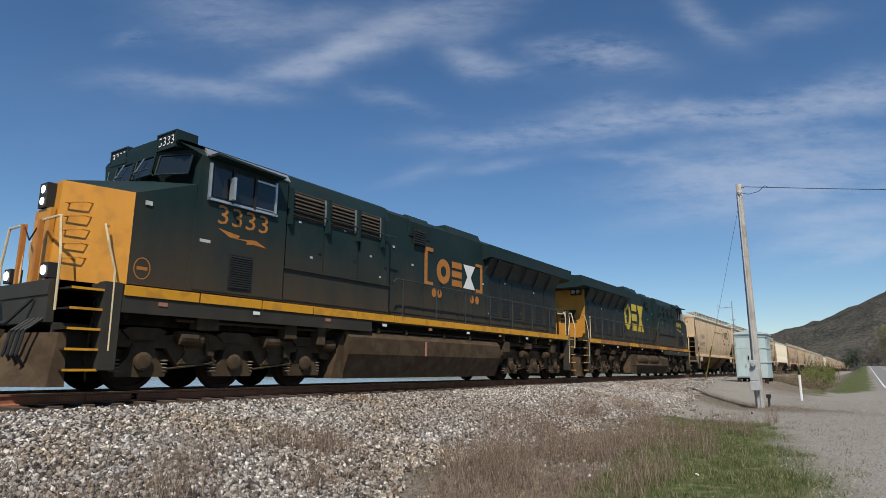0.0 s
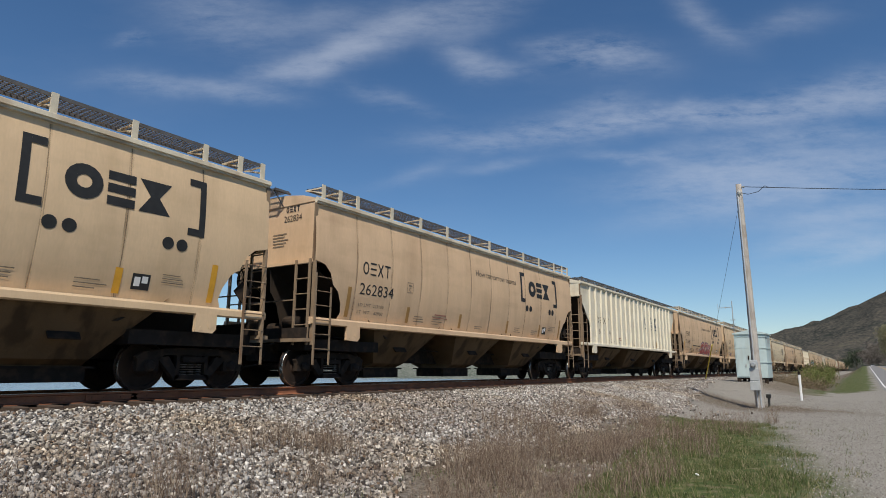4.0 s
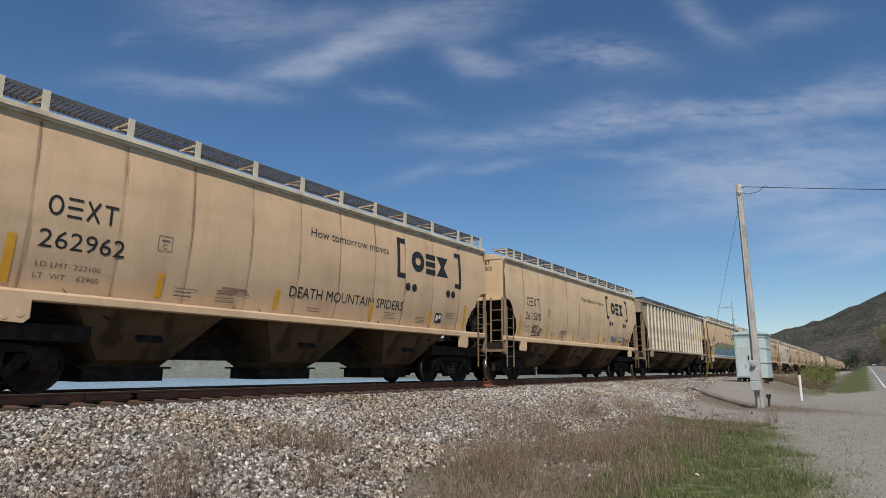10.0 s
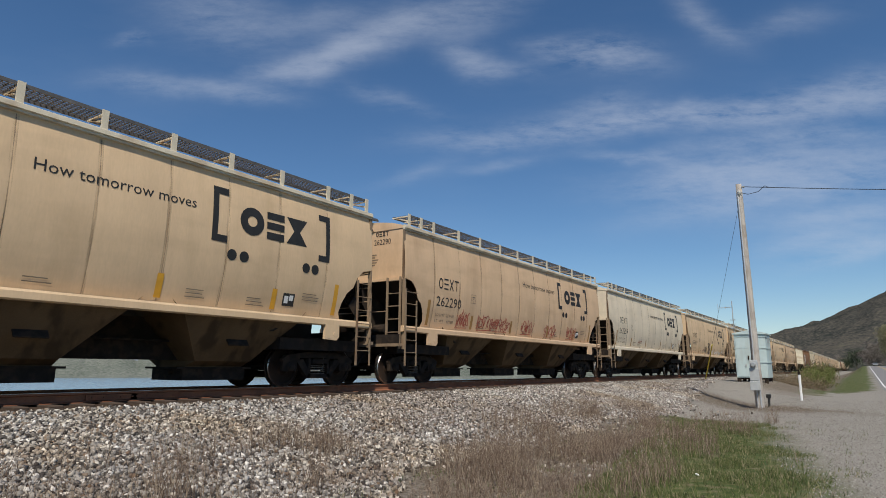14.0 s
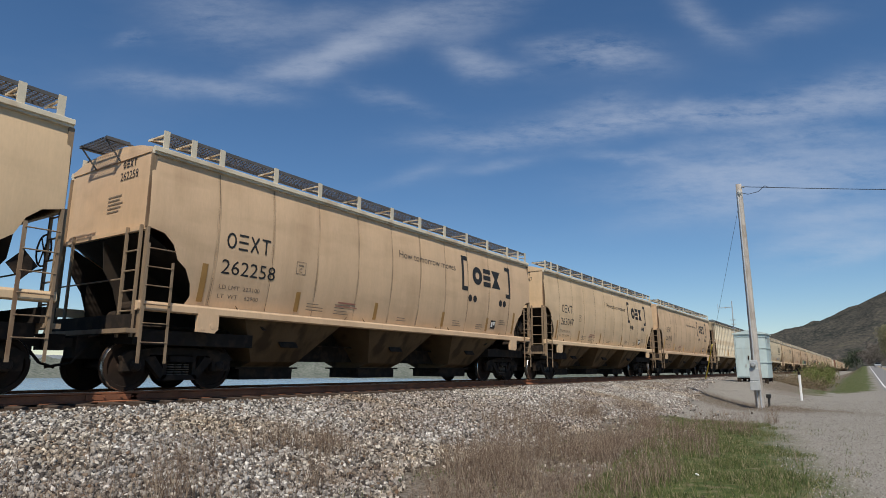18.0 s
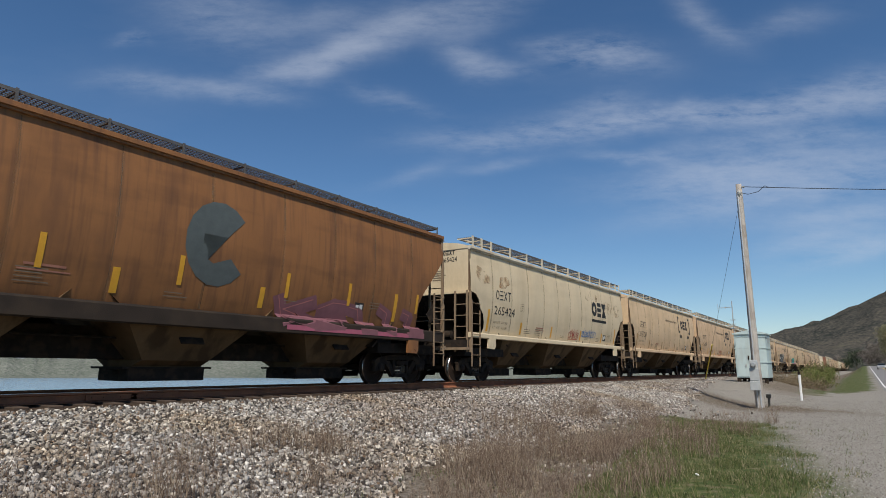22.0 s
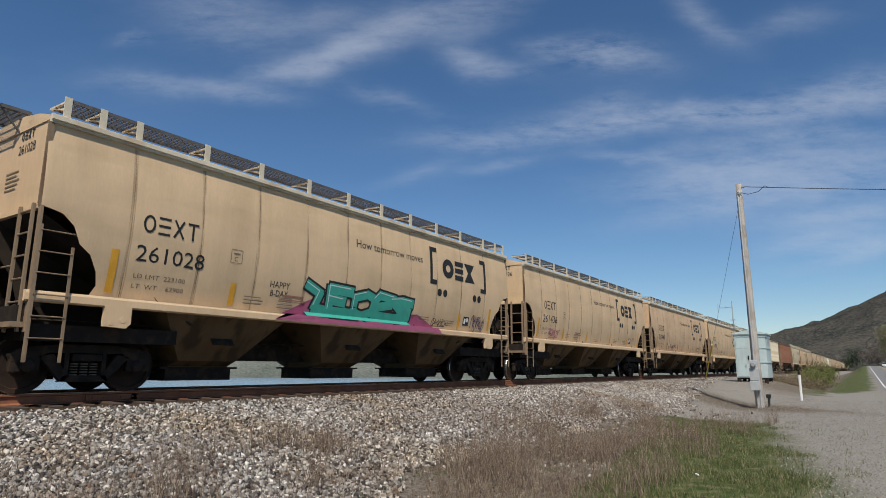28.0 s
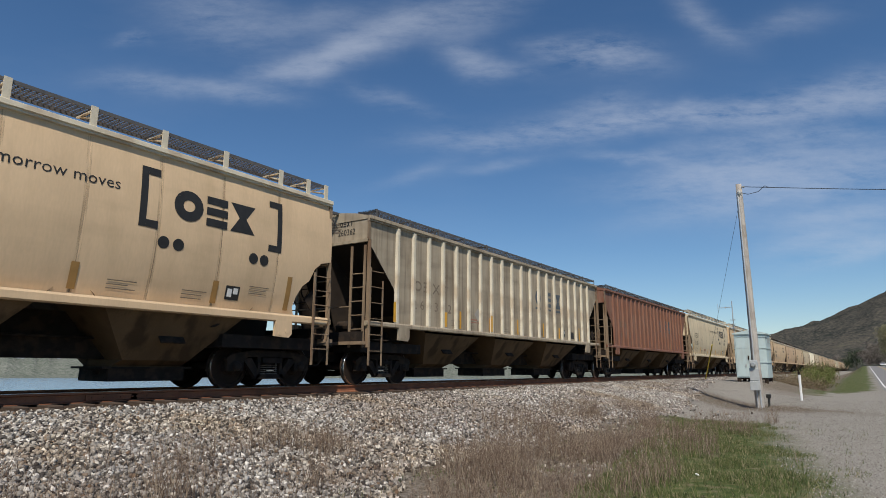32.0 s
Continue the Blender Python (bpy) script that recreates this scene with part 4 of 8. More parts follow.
def hopper(kind, paint, label, number=None, lod=2, logo="bracket", amber=AMBER, stripes=True, posts="paint"):
    """A covered hopper car; its front corner at x = 0, rails at z = 0, the near side at y < 0."""
    k = KINDS[kind]
    ln, side, cut, eave, sill = k["length"], k["side"], k["cut"], k["eave"], k["sill"]
    tint = TAN[paint]
    car = thing("hopper_car", label, "hopper car", group="covered hoppers in the train")
    mid = ln / 2
    rim = [0.0, *k["seams"], ln]
    # side sheets
    if lod == 2 and kind != "ribbed":
        for i, (a, b) in enumerate(zip(rim, rim[1:])):
            part("side_panel", shared(f"{kind}_side_panel_{i}", lambda: side_grid(kind, a, b, -1), tint), tint, car, smooth=True)
        for i, x in enumerate(k["seams"]):
            def seam(x=x, wide=(0.008, 0.003), bm=None):
                bm = bm or bmesh.new()
                zs = [sill[1] + 0.04 + (eave - 0.22 - sill[1]) * j / 12 for j in range(13)]
                zs = [z for z in zs if cut(z) + 0.02 < min(x, ln - x)]
                for a, b in zip(zs, zs[1:]):
                    bm.faces.new([bm.verts.new((x + d, -(side(z) - wide[1]), z)) for d, z in ((-wide[0], a), (wide[0], a), (wide[0], b), (-wide[0], b))])
                bmesh.ops.remove_doubles(bm, verts=bm.verts, dist=0.0005)
                return bm
            part("weld_seam", shared(f"{kind}_seam_{i}", seam, SEAM), SEAM, car)
        def stains():
            bm = bmesh.new()
            for x in k["seams"]:
                seam(x, (0.042, 0.0045), bm)
            return bm
        tagged(part("seam_stain", shared(f"{kind}_seam_stain", stains, SEAM_DUST), SEAM_DUST, car, "streaky brown dust along the seams"), kind="stuff")
    else:
        part("side_sheet", shared(f"{kind}_near_sheet", lambda: side_grid(kind, 0, ln, -1, 24, False), tint), tint, car)
    part("side_sheet", shared(f"{kind}_far_sheet", lambda: side_grid(kind, 0, ln, 1, 24, False), tint), tint, car)
    # roof
    def roof():
        bm = bmesh.new()
        prism(bm, [(-1.47, eave - 0.10), (-1.50, eave - 0.02), (-1.1, eave + 0.09), (-0.55, eave + 0.17), (0, eave + 0.20), (0.55, eave + 0.17), (1.1, eave + 0.09), (1.50, eave - 0.02), (1.47, eave - 0.10)], 0.0, ln, "x")
        return bm
    part("roof", shared(f"{kind}_roof", roof, tint), tint, car)
    part("hatch", shared(f"{kind}_hatch", lambda: boxes((0.9, ln - 0.9, -0.36, 0.36, eave + 0.12, eave + 0.30)), tint), tint, car, "long trough hatch cover")
    # end walls and slope sheets
    wall = k["wall"]
    for end in (0, 1):
        def end_wall():
            bm = bmesh.new()
            x = 0.02 if end == 0 else ln - 0.02
            d = 0.03 if end == 0 else -0.03
            prism(bm, [(-1.50, wall), (-1.50, eave - 0.02), (-1.1, eave + 0.09), (-0.55, eave + 0.165), (0, eave + 0.195), (0.55, eave + 0.165), (1.1, eave + 0.09), (1.50, eave - 0.02), (1.50, wall)], *sorted((x, x + d)), "x")
            box(bm, *sorted((x - (0.05 if end == 0 else -0.05), x + d)), -1.52, 1.52, wall - 0.05, wall + 0.03)
            return bm

        def slope():
            bm = bmesh.new()
            q = [(0.03, wall), (0.08, wall - 0.03), (3.0, sill[0] - 0.2), (2.92, sill[0] - 0.2)]
            prism(bm, q if end == 0 else [(ln - a, b) for a, b in q], -1.36, 1.36)
            return bm
        def web():
            bm = bmesh.new()
            q = [(0.06, wall - 0.1), (0.12, 2.25), (0.34, 1.92), (0.46, 1.55), (0.52, 1.0), (3.1, 1.0), (2.95, sill[0] - 0.18)]
            q = q if end == 0 else [(ln - a, b) for a, b in q]
            for y in (0.05, 1.30):
                prism(bm, q, y - 0.015, y + 0.015)
            return bm
        # webs added near black to stand for the shaded end interior
        part("end_web", shared(f"{kind}_web_{end}", web, UNDER), UNDER, car, "shade-dark stiffening webs under the end sheet")
        part("end_wall", shared(f"{kind}_end_wall_{end}", end_wall, tint), tint, car)
        part("slope_sheet", shared(f"{kind}_slope_{end}", slope, UNDER), UNDER, car, "grimy sloping end sheet, darkened as in deep shade")
    # eave mouldings, corner posts, side sills
    for s in (-1, 1):
        def fascia():
            bm = bmesh.new()
            prism(bm, [(s * 1.48, eave - 0.02), (s * 1.545, eave), (s * 1.585, eave - 0.02), (s * 1.590, eave - 0.10), (s * 1.555, eave - 0.115), (s * 1.555, eave - 0.15), (s * 1.48, eave - 0.16)], 0.0, ln, "x")
            return bm

        def sills():
            bm = bmesh.new()
            prism(bm, [(s * 1.44, sill[1] + 0.01), (s * 1.575, sill[1] + 0.01), (s * 1.595, sill[1] - 0.03), (s * 1.595, sill[0] + 0.02), (s * 1.56, sill[0]), (s * 1.44, sill[0])], -0.05, ln + 0.05, "x")
            return bm
        edge = TAN_POST if kind in ("curved", "long") else tint
        part("eave_moulding", shared(f"{kind}_fascia_{s}", fascia, edge), edge, car)
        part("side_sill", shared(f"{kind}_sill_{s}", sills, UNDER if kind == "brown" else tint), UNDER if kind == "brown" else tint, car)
    for s in (-1, 1) if lod == 2 else (-1,):
        for e in (0, 1):
            x = 0.02 if e == 0 else ln - 0.02
            y0, y1 = sorted((s * 1.505, s * 1.60))
            part("corner_post", shared(f"{kind}_post_{s}_{e}", lambda: boxes((x - 0.045, x + 0.045, y0 + (0.06 if s < 0 else 0), y1 - (0 if s < 0 else 0.06), wall, eave - 0.15), (x - 0.02, x + 0.02, y0, y1, 0.95, wall)), POST), POST, car)
    # hopper bays and their gates, centre sill
    half = [(3.9 if kind == "curved" else 4.15)]
    for c in (mid - half[0], mid, mid + half[0]):
        def bay(k=half[0] / 3.9):
            """A pocket with leaning side plates between two long slope sheets, and its funnel."""
            bm = bmesh.new()
            mk = lambda x, y, z: [bm.verts.new((a * x * k, b * y, z)) for a, b in ((-1, -1), (1, -1), (1, 1), (-1, 1))]
            ridge, rim, low, neck, mouth = mk(1.95, 1.38, 1.98), mk(1.42, 1.47, 1.44), mk(0.67, 0.80, 0.56), mk(0.70, 0.52, 0.46), mk(0.66, 0.48, 0.22)
            for i, j in ((0, 1), (2, 3)):
                bm.faces.new((rim[i], rim[j], low[j], low[i]))
            for i, j in ((1, 2), (3, 0)):
                bm.faces.new((ridge[i], ridge[j], rim[j], rim[i]))
                bm.faces.new((rim[i], rim[j], low[j], low[i]))
            for p, q in ((low, neck), (neck, mouth)):
                for i in range(4):
                    bm.faces.new((p[i], p[(i + 1) % 4], q[(i + 1) % 4], q[i]))
            bm.faces.new(mouth)
            return bm
        b = put("hopper_bay", f"{kind}_bay", bay, BAY, car, c, label="grimy tan hopper bay, darkened as in shade")
        if lod == 2:
            w = 0.70 * half[0] / 3.9
            put("outlet_gate", f"{kind}_gate", lambda: boxes((-w - 0.20, w + 0.20, -0.58, 0.58, 0.40, 0.44), (-w - 0.06, w + 0.06, -0.54, 0.54, 0.17, 0.40), (-w - 0.16, w + 0.16, -0.20, 0.20, 0.30, 0.36)), DARK, b)
            def pad():
                bm = boxes((-0.26, 0.26, -0.02, 0.02, -0.13, 0.13))
                chamfer(bm, 0.015)
                return bm
            put("vibrator_bracket", "vibrator_bracket", pad, DARK, b, 0.05, -1.14, 0.98).rotation_euler = (radians(-38), 0, 0)
    part("centre_sill", shared(f"{kind}_centre", lambda: boxes((-0.35, ln + 0.35, -0.22, 0.22, 0.58, 0.98), (2.6, ln - 2.6, -0.06, 0.06, 0.60, sill[0])), DARK), DARK, car)
    for x in (0.0, ln):
        put("end_beam", f"{kind}_end_beam", lambda: boxes((-0.1, 0.1, -1.5, 1.5, 1.1, 1.35)), DARK, car, x)
        put("shear_plate", f"{kind}_shear_plate", lambda: boxes((-1.30, 1.30, -1.30, 1.30, 0.84, 1.10)), DARK, car, 1.38 if x == 0 else ln - 1.38)
    for e in (0, 1):
        def knuckle():
            bm = bmesh.new()
            d = -1 if e == 0 else 1
            x = 0 if e == 0 else ln
            box(bm, *sorted((x + d * 0.2, x + d * 0.62)), -0.09, 0.09, 0.78, 0.94)
            box(bm, *sorted((x + d * 0.52, x + d * 0.80)), -0.17, 0.14, 0.72, 1.0)
            pipe(bm, [(x + d * 0.2, -0.3, 0.8), (x + d * 0.45, -0.32, 0.5), (x + d * 0.78, -0.1, 0.42)], 0.025, 5)
            return bm
        part("coupler", shared(f"{kind}_coupler_{e}", knuckle, DARK), DARK, car)
        c = k["truck"] if e == 0 else ln - k["truck"]
        add_truck(car, c, lod == 2)
    # walkways
    zb = eave + {"ribbed": 0.20, "brown": 0.20}.get(kind, 0.325)
    for s in (-1, 1):
        if lod == 2:
            part("running_board", SHARED.setdefault(f"{kind}_board_{s}", grating(0.25, ln - 0.25, *sorted((s * 1.50, s * 0.92)), zb)), GRATE, car, "dark steel grating walkway")
        else:
            part("running_board", shared(f"{kind}_plank_{s}", lambda: boxes((0.25, ln - 0.25, *sorted((s * 1.50, s * 0.92)), zb - 0.03, zb)), GRATE), GRATE, car, "dark steel grating walkway")
    if lod == 2:
        for e in (0, 1):
            tagged(part("end_platform", SHARED.setdefault(f"{kind}_platform_{e}", grating(*((-0.34, 0.12) if e == 0 else (ln - 0.12, ln + 0.34)), -0.42, 0.60, zb - 0.02, 0.08)), GRATE, car, "steel grating end platform"), kind="stuff")
            def stay(d=-1 if e == 0 else 1, x=0 if e == 0 else ln):
                bm = bmesh.new()
                for y in (-0.38, 0.55):
                    pipe(bm, [(x + d * 0.32, y, zb - 0.06), (x, y, zb - 0.42)], 0.018, 5)
                    box(bm, *sorted((x - d * 0.2, x + d * 0.35)), y - 0.02, y + 0.02, zb - 0.07, zb - 0.03)
                return bm
            part("platform_stay", shared(f"{kind}_stay_{e}", stay, GRATE), GRATE, car)
        def post():
            bm = bmesh.new()
            wide = 0.058 if kind in ("curved", "long") else 0.022
            box(bm, -wide, wide, -1.545, -1.525, eave - 0.02, zb + 0.02)
            prism(bm, [(-1.53, zb - 0.06), (-0.92, zb - 0.06), (-0.92, zb - 0.03), (-1.53, zb - 0.03)], -0.02, 0.02, "x")
            prism(bm, [(-1.53, zb - 0.22), (-1.53, zb - 0.17), (-0.98, zb - 0.06), (-1.05, zb - 0.06)], -0.02, 0.02, "x")
            return bm
        xs = [0.22, 0.80, *k["seams"], ln - 0.8, ln - 0.22] if kind in ("curved", "long") else [0.3 + (ln - 0.6) * i / 11 for i in range(12)]
        pm = TAN_POST if kind in ("curved", "long") else GRATE
        for x in xs:
            put("walkway_bracket", f"{kind}_walkpost", post, pm, car, x)
        far = bmesh.new()
        for x in xs:
            box(far, x - 0.05, x + 0.05, 1.525, 1.545, eave - 0.02, zb + 0.02)
        SHARED.setdefault(f"{kind}_farposts", None)
        if SHARED[f"{kind}_farposts"] is None:
            SHARED.pop(f"{kind}_farposts")
        tagged(part("bracket_row", shared(f"{kind}_farposts", lambda: far, pm), pm, car), kind="stuff")
        # ladders and grab irons
        lad = POST
        for key, a, top in (("f", 0.03, 2.62 if kind == "curved" else 3.0), ("r", ln - 0.53, 2.62)):
            lo = part("ladder", shared(f"{kind}_ladder_{key}", lambda: ladder(a, a + 0.5, -1.615, 0.50, top, 7), lad), lad, car)
            for i in range(6):
                put("rung", "ladder_rung", lambda: tube(bmesh.new(), (0, -1.632, 0), (0.5, -1.632, 0), 0.011, 6), POST, lo, a, 0, 0.86 + (top - 0.95) * i / 5)
        part("end_ladder", shared(f"{kind}_ladder_e", lambda: end_ladder(-0.06, kind), lad), lad, car)
        part("end_ladder", shared(f"{kind}_ladder_e2", lambda: end_ladder(ln + 0.06, kind), lad), lad, car)
        # jacking plates with holes
        for c in (k["truck"] + 0.16, ln - k["truck"] - 0.16):
            put("jacking_plate", f"{kind}_jack", jack_plate, tint, car, c, 0, sill[0] - 1.42)
        # brake gear on the end sills
        part("brake_cylinder", shared(f"{kind}_brake", lambda: lathe(lathe(bmesh.new(), [(0.02, -0.32), (0.14, -0.3), (0.14, 0.12), (0.08, 0.2)], 12, "y", (0.55, -0.2, 1.55)), [(0.1, -0.25), (0.16, -0.2), (0.16, 0.2), (0.1, 0.25)], 12, "y", (0.75, 0.5, 1.4)), DARK), DARK, car)
        part("brake_wheel", shared(f"{kind}_brakewheel", brake_wheel, DARK), DARK, car).location = (ln + 0.12, -0.75, 2.35)
        part("air_pipe", shared(f"{kind}_pipe", lambda: pipe(bmesh.new(), [(-0.3, -0.5, 0.95), (0.4, -0.7, 1.2), (2.4, -0.75, 1.2), (3.0, -0.6, 0.98), (ln - 3, -0.3, 0.95), (ln - 1, -0.7, 1.15), (ln + 0.3, -0.5, 0.95)], 0.025, 5), DARK), DARK, car)
    # lettering
    wrap = side if kind != "ribbed" else (lambda z: 1.50)
    if kind == "ribbed":
        n = 19
        ribs = [1.24 + (ln - 2.48) * i / n for i in range(n + 1)]
        def rib():
            bm = bmesh.new()
            prism(bm, [(-0.075, -1.50), (-0.045, -1.575), (0.045, -1.575), (0.075, -1.50)], sill[1] - 0.02, eave - 0.16, "z")
            return bm
        for x in ribs:
            put("rib", "ribbed_rib", rib, TAN_POST if paint in ("grimy", "olive") else tint, car, x)
    if number and lod == 2:
        mark(car, kind, number, logo, wrap, amber, stripes, paint)
    elif lod == 1:
        for key, bx in (("letter_block", (1.65, 2.85, 2.28, 3.10)), ("logo_block", (11.0, 13.0, 3.05, 3.75))):
            if kind == "curved":
                put(key, f"far_{key}", lambda: boxes((bx[0], bx[1], -1.60, -1.59, bx[2] + 0.52, bx[3]), (bx[0], bx[1], -1.60, -1.59, bx[2], bx[2] + 0.3)), FADED, car)
    return car


POST = surface("rust_streaked_post_paint", (0.235, 0.170, 0.110), 0.7, spread=0.25, scale=3, stretch=(1, 1, 0.25), stain=(0.16, 0.09, 0.05), amount=0.7, stain_scale=2.5, stain_stretch=(2, 1, 0.4))
# bay paint is darkened far below the car's tan to stand for shade
BAY = surface("grimy_shaded_bay_paint", (0.125, 0.082, 0.045), 0.9, spread=0.3, scale=1.5, bump=0.15, spec=0.1, stain=(0.030, 0.020, 0.013), amount=0.6, stain_stretch=(1.5, 1, 0.5))


def end_ladder(x, kind):
    bm = bmesh.new()
    for y in (-1.48, -1.02):
        box(bm, x - 0.02, x + 0.02, y - 0.03, y + 0.03, 0.95, 2.95 if kind == "curved" else 3.6)
    for i in range(6):
        z = 1.05 + 0.36 * i
        tube(bm, (x, -1.48, z), (x, -1.02, z), 0.016, 6)
    for z in (1.06, 2.0):
        tube(bm, (x, -1.02, z), (x, 1.45, z), 0.016, 6)
    box(bm, x - 0.02, x + 0.02, 0.96, 1.02, 0.95, 3.0)
    box(bm, x - 0.02, x + 0.02, 1.42, 1.48, 0.95, 3.0)
    box(bm, x - 0.12, x + 0.12, -1.55, 1.55, 1.02, 1.10)
    return bm


def jack_plate():
    bm = bmesh.new()
    outline = [(-0.22, 1.44), (-0.22, 1.10), (0.16, 1.08), (0.24, 1.16), (0.24, 1.44)]
    prism(bm, outline, -1.60, -1.52)
    lathe(bm, [(0.055, -1.607), (0.055, -1.596)], 14, "y", (0.10, 0, 1.22))
    lathe(bm, [(0.04, -1.607), (0.04, -1.596)], 12, "y", (-0.1, 0, 1.16))
    return bm


def brake_wheel():
    bm = bmesh.new()
    n = 18
    ring = [Vector((0, 0.27 * math.cos(2 * math.pi * i / n), 0.27 * math.sin(2 * math.pi * i / n))) for i in range(n)]
    for i in range(n):
        tube(bm, ring[i], ring[(i + 1) % n], 0.016, 5)
    for i in range(0, n, 3):
        tube(bm, (0, 0, 0), ring[i], 0.012, 5)
    return bm


def flat(name, polys, material, car, wrap, lift=0.008, label=""):
    """Flat painted shapes on the near side: outlines of (x, z) pairs."""
    bm = bmesh.new()
    zs = [z for poly in polys for _, z in poly]
    for i, poly in enumerate(polys):
        bm.faces.new([bm.verts.new((x, -0.0001 * (i % 7), z)) for x, z in poly])
    bmesh.ops.triangulate(bm, faces=[f for f in bm.faces if len(f.verts) > 4])
    if max(zs) - min(zs) > 0.3:
        z = math.floor(min(zs) / 0.2) * 0.2 + 0.2
        cuts = [1.607, 1.613]
        while z < max(zs):
            cuts.append(z)
            z += 0.2
        for z in cuts:
            bmesh.ops.bisect_plane(bm, geom=list(bm.verts) + list(bm.edges) + list(bm.faces), dist=1e-5, plane_co=(0, 0, z), plane_no=(0, 0, 1))
    for v in bm.verts:
        v.co.y -= wrap(v.co.z) + 0.0012 + lift * 0.25
    me = bpy.data.meshes.new(name)
    for f in bm.faces:
        f.normal_update()
        if f.normal.y > 0:
            f.normal_flip()
    bm.to_mesh(me)
    bm.free()
    me.materials.append(material)
    return part(name, me, material, car, label)


def rect(x0, x1, z0, z1):
    return [(x0, z0), (x1, z0), (x1, z1), (x0, z1)]


def oval(x, z, rx, rz, n=16, a0=0.0, a1=2 * math.pi):
    return [(x + rx * math.cos(a0 + (a1 - a0) * i / n), z + rz * math.sin(a0 + (a1 - a0) * i / n)) for i in range(n)]


def ring_shape(x, z, rx, rz, t, n=16):
    """A ring as quads."""
    out = []
    for i in range(n):
        a, b = 2 * math.pi * i / n, 2 * math.pi * (i + 1) / n
        out.append([(x + rx * math.cos(a), z + rz * math.sin(a)), (x + rx * math.cos(b), z + rz * math.sin(b)),
                    (x + (rx - t) * math.cos(b), z + (rz - t) * math.sin(b)), (x + (rx - t) * math.cos(a), z + (rz - t) * math.sin(a))])
    return out


def frame_shape(x0, x1, z0, z1, t):
    return [rect(x0, x1, z0, z0 + t), rect(x0, x1, z1 - t, z1), rect(x0, x0 + t, z0 + t, z1 - t), rect(x1 - t, x1, z0 + t, z1 - t)]


def emblem(x0, x1, z0, z1):
    """The maker's mark as three plain heavy shapes: a ring, a slab and a bow."""
    w, h = (x1 - x0) / 3, z1 - z0
    t = w * 0.30
    polys = ring_shape(x0 + w * 0.5, z0 + h / 2, w * 0.5, h * 0.5, t, 18)
    a, b = x0 + w * 1.12, x0 + w * 1.9
    polys += [rect(a, b, z0, z0 + h * 0.26), rect(a, b, z0 + h * 0.37, z0 + h * 0.63), rect(a, b, z0 + h * 0.74, z1)]
    a, b, m = x0 + w * 2.02, x1, x0 + w * 2.5
    polys += [[(a, z0), (b, z0), (m + w * 0.14, z0 + h / 2), (m - w * 0.14, z0 + h / 2)], [(m - w * 0.14, z0 + h / 2), (m + w * 0.14, z0 + h / 2), (b, z1), (a, z1)]]
    return polys


def strip(pts, t):
    """A polyline as quads of width t."""
    out = []
    for (ax, az), (bx, bz) in zip(pts, pts[1:]):
        dx, dz = bx - ax, bz - az
        d = math.hypot(dx, dz) or 1
        nx, nz = -dz / d * t / 2, dx / d * t / 2
        out.append([(ax + nx, az + nz), (bx + nx, bz + nz), (bx - nx, bz - nz), (ax - nx, az - nz)])
    return out


def initials(x0, x1, z0, z1, t):
    """The owner's initials as four plain line shapes: a ring, three bars, a saltire and a post with a cap."""
    w, h = (x1 - x0) / 4, z1 - z0
    b = w * 0.80
    polys = ring_shape(x0 + b / 2, z0 + h / 2, b / 2, h / 2, t, 14)
    a = x0 + w
    polys += [rect(a, a + b, z0 + d, z0 + d + t) for d in (0, h / 2 - t / 2, h - t)]
    a = x0 + 2 * w
    polys += strip([(a + t / 2, z0), (a + b - t / 2, z1)], t) + strip([(a + t / 2, z1), (a + b - t / 2, z0)], t * 0.98)
    a = x0 + 3 * w
    return polys + [rect(a, a + b, z1 - t, z1), rect(a + b / 2 - t / 2, a + b / 2 + t / 2, z0, z1 - t)]


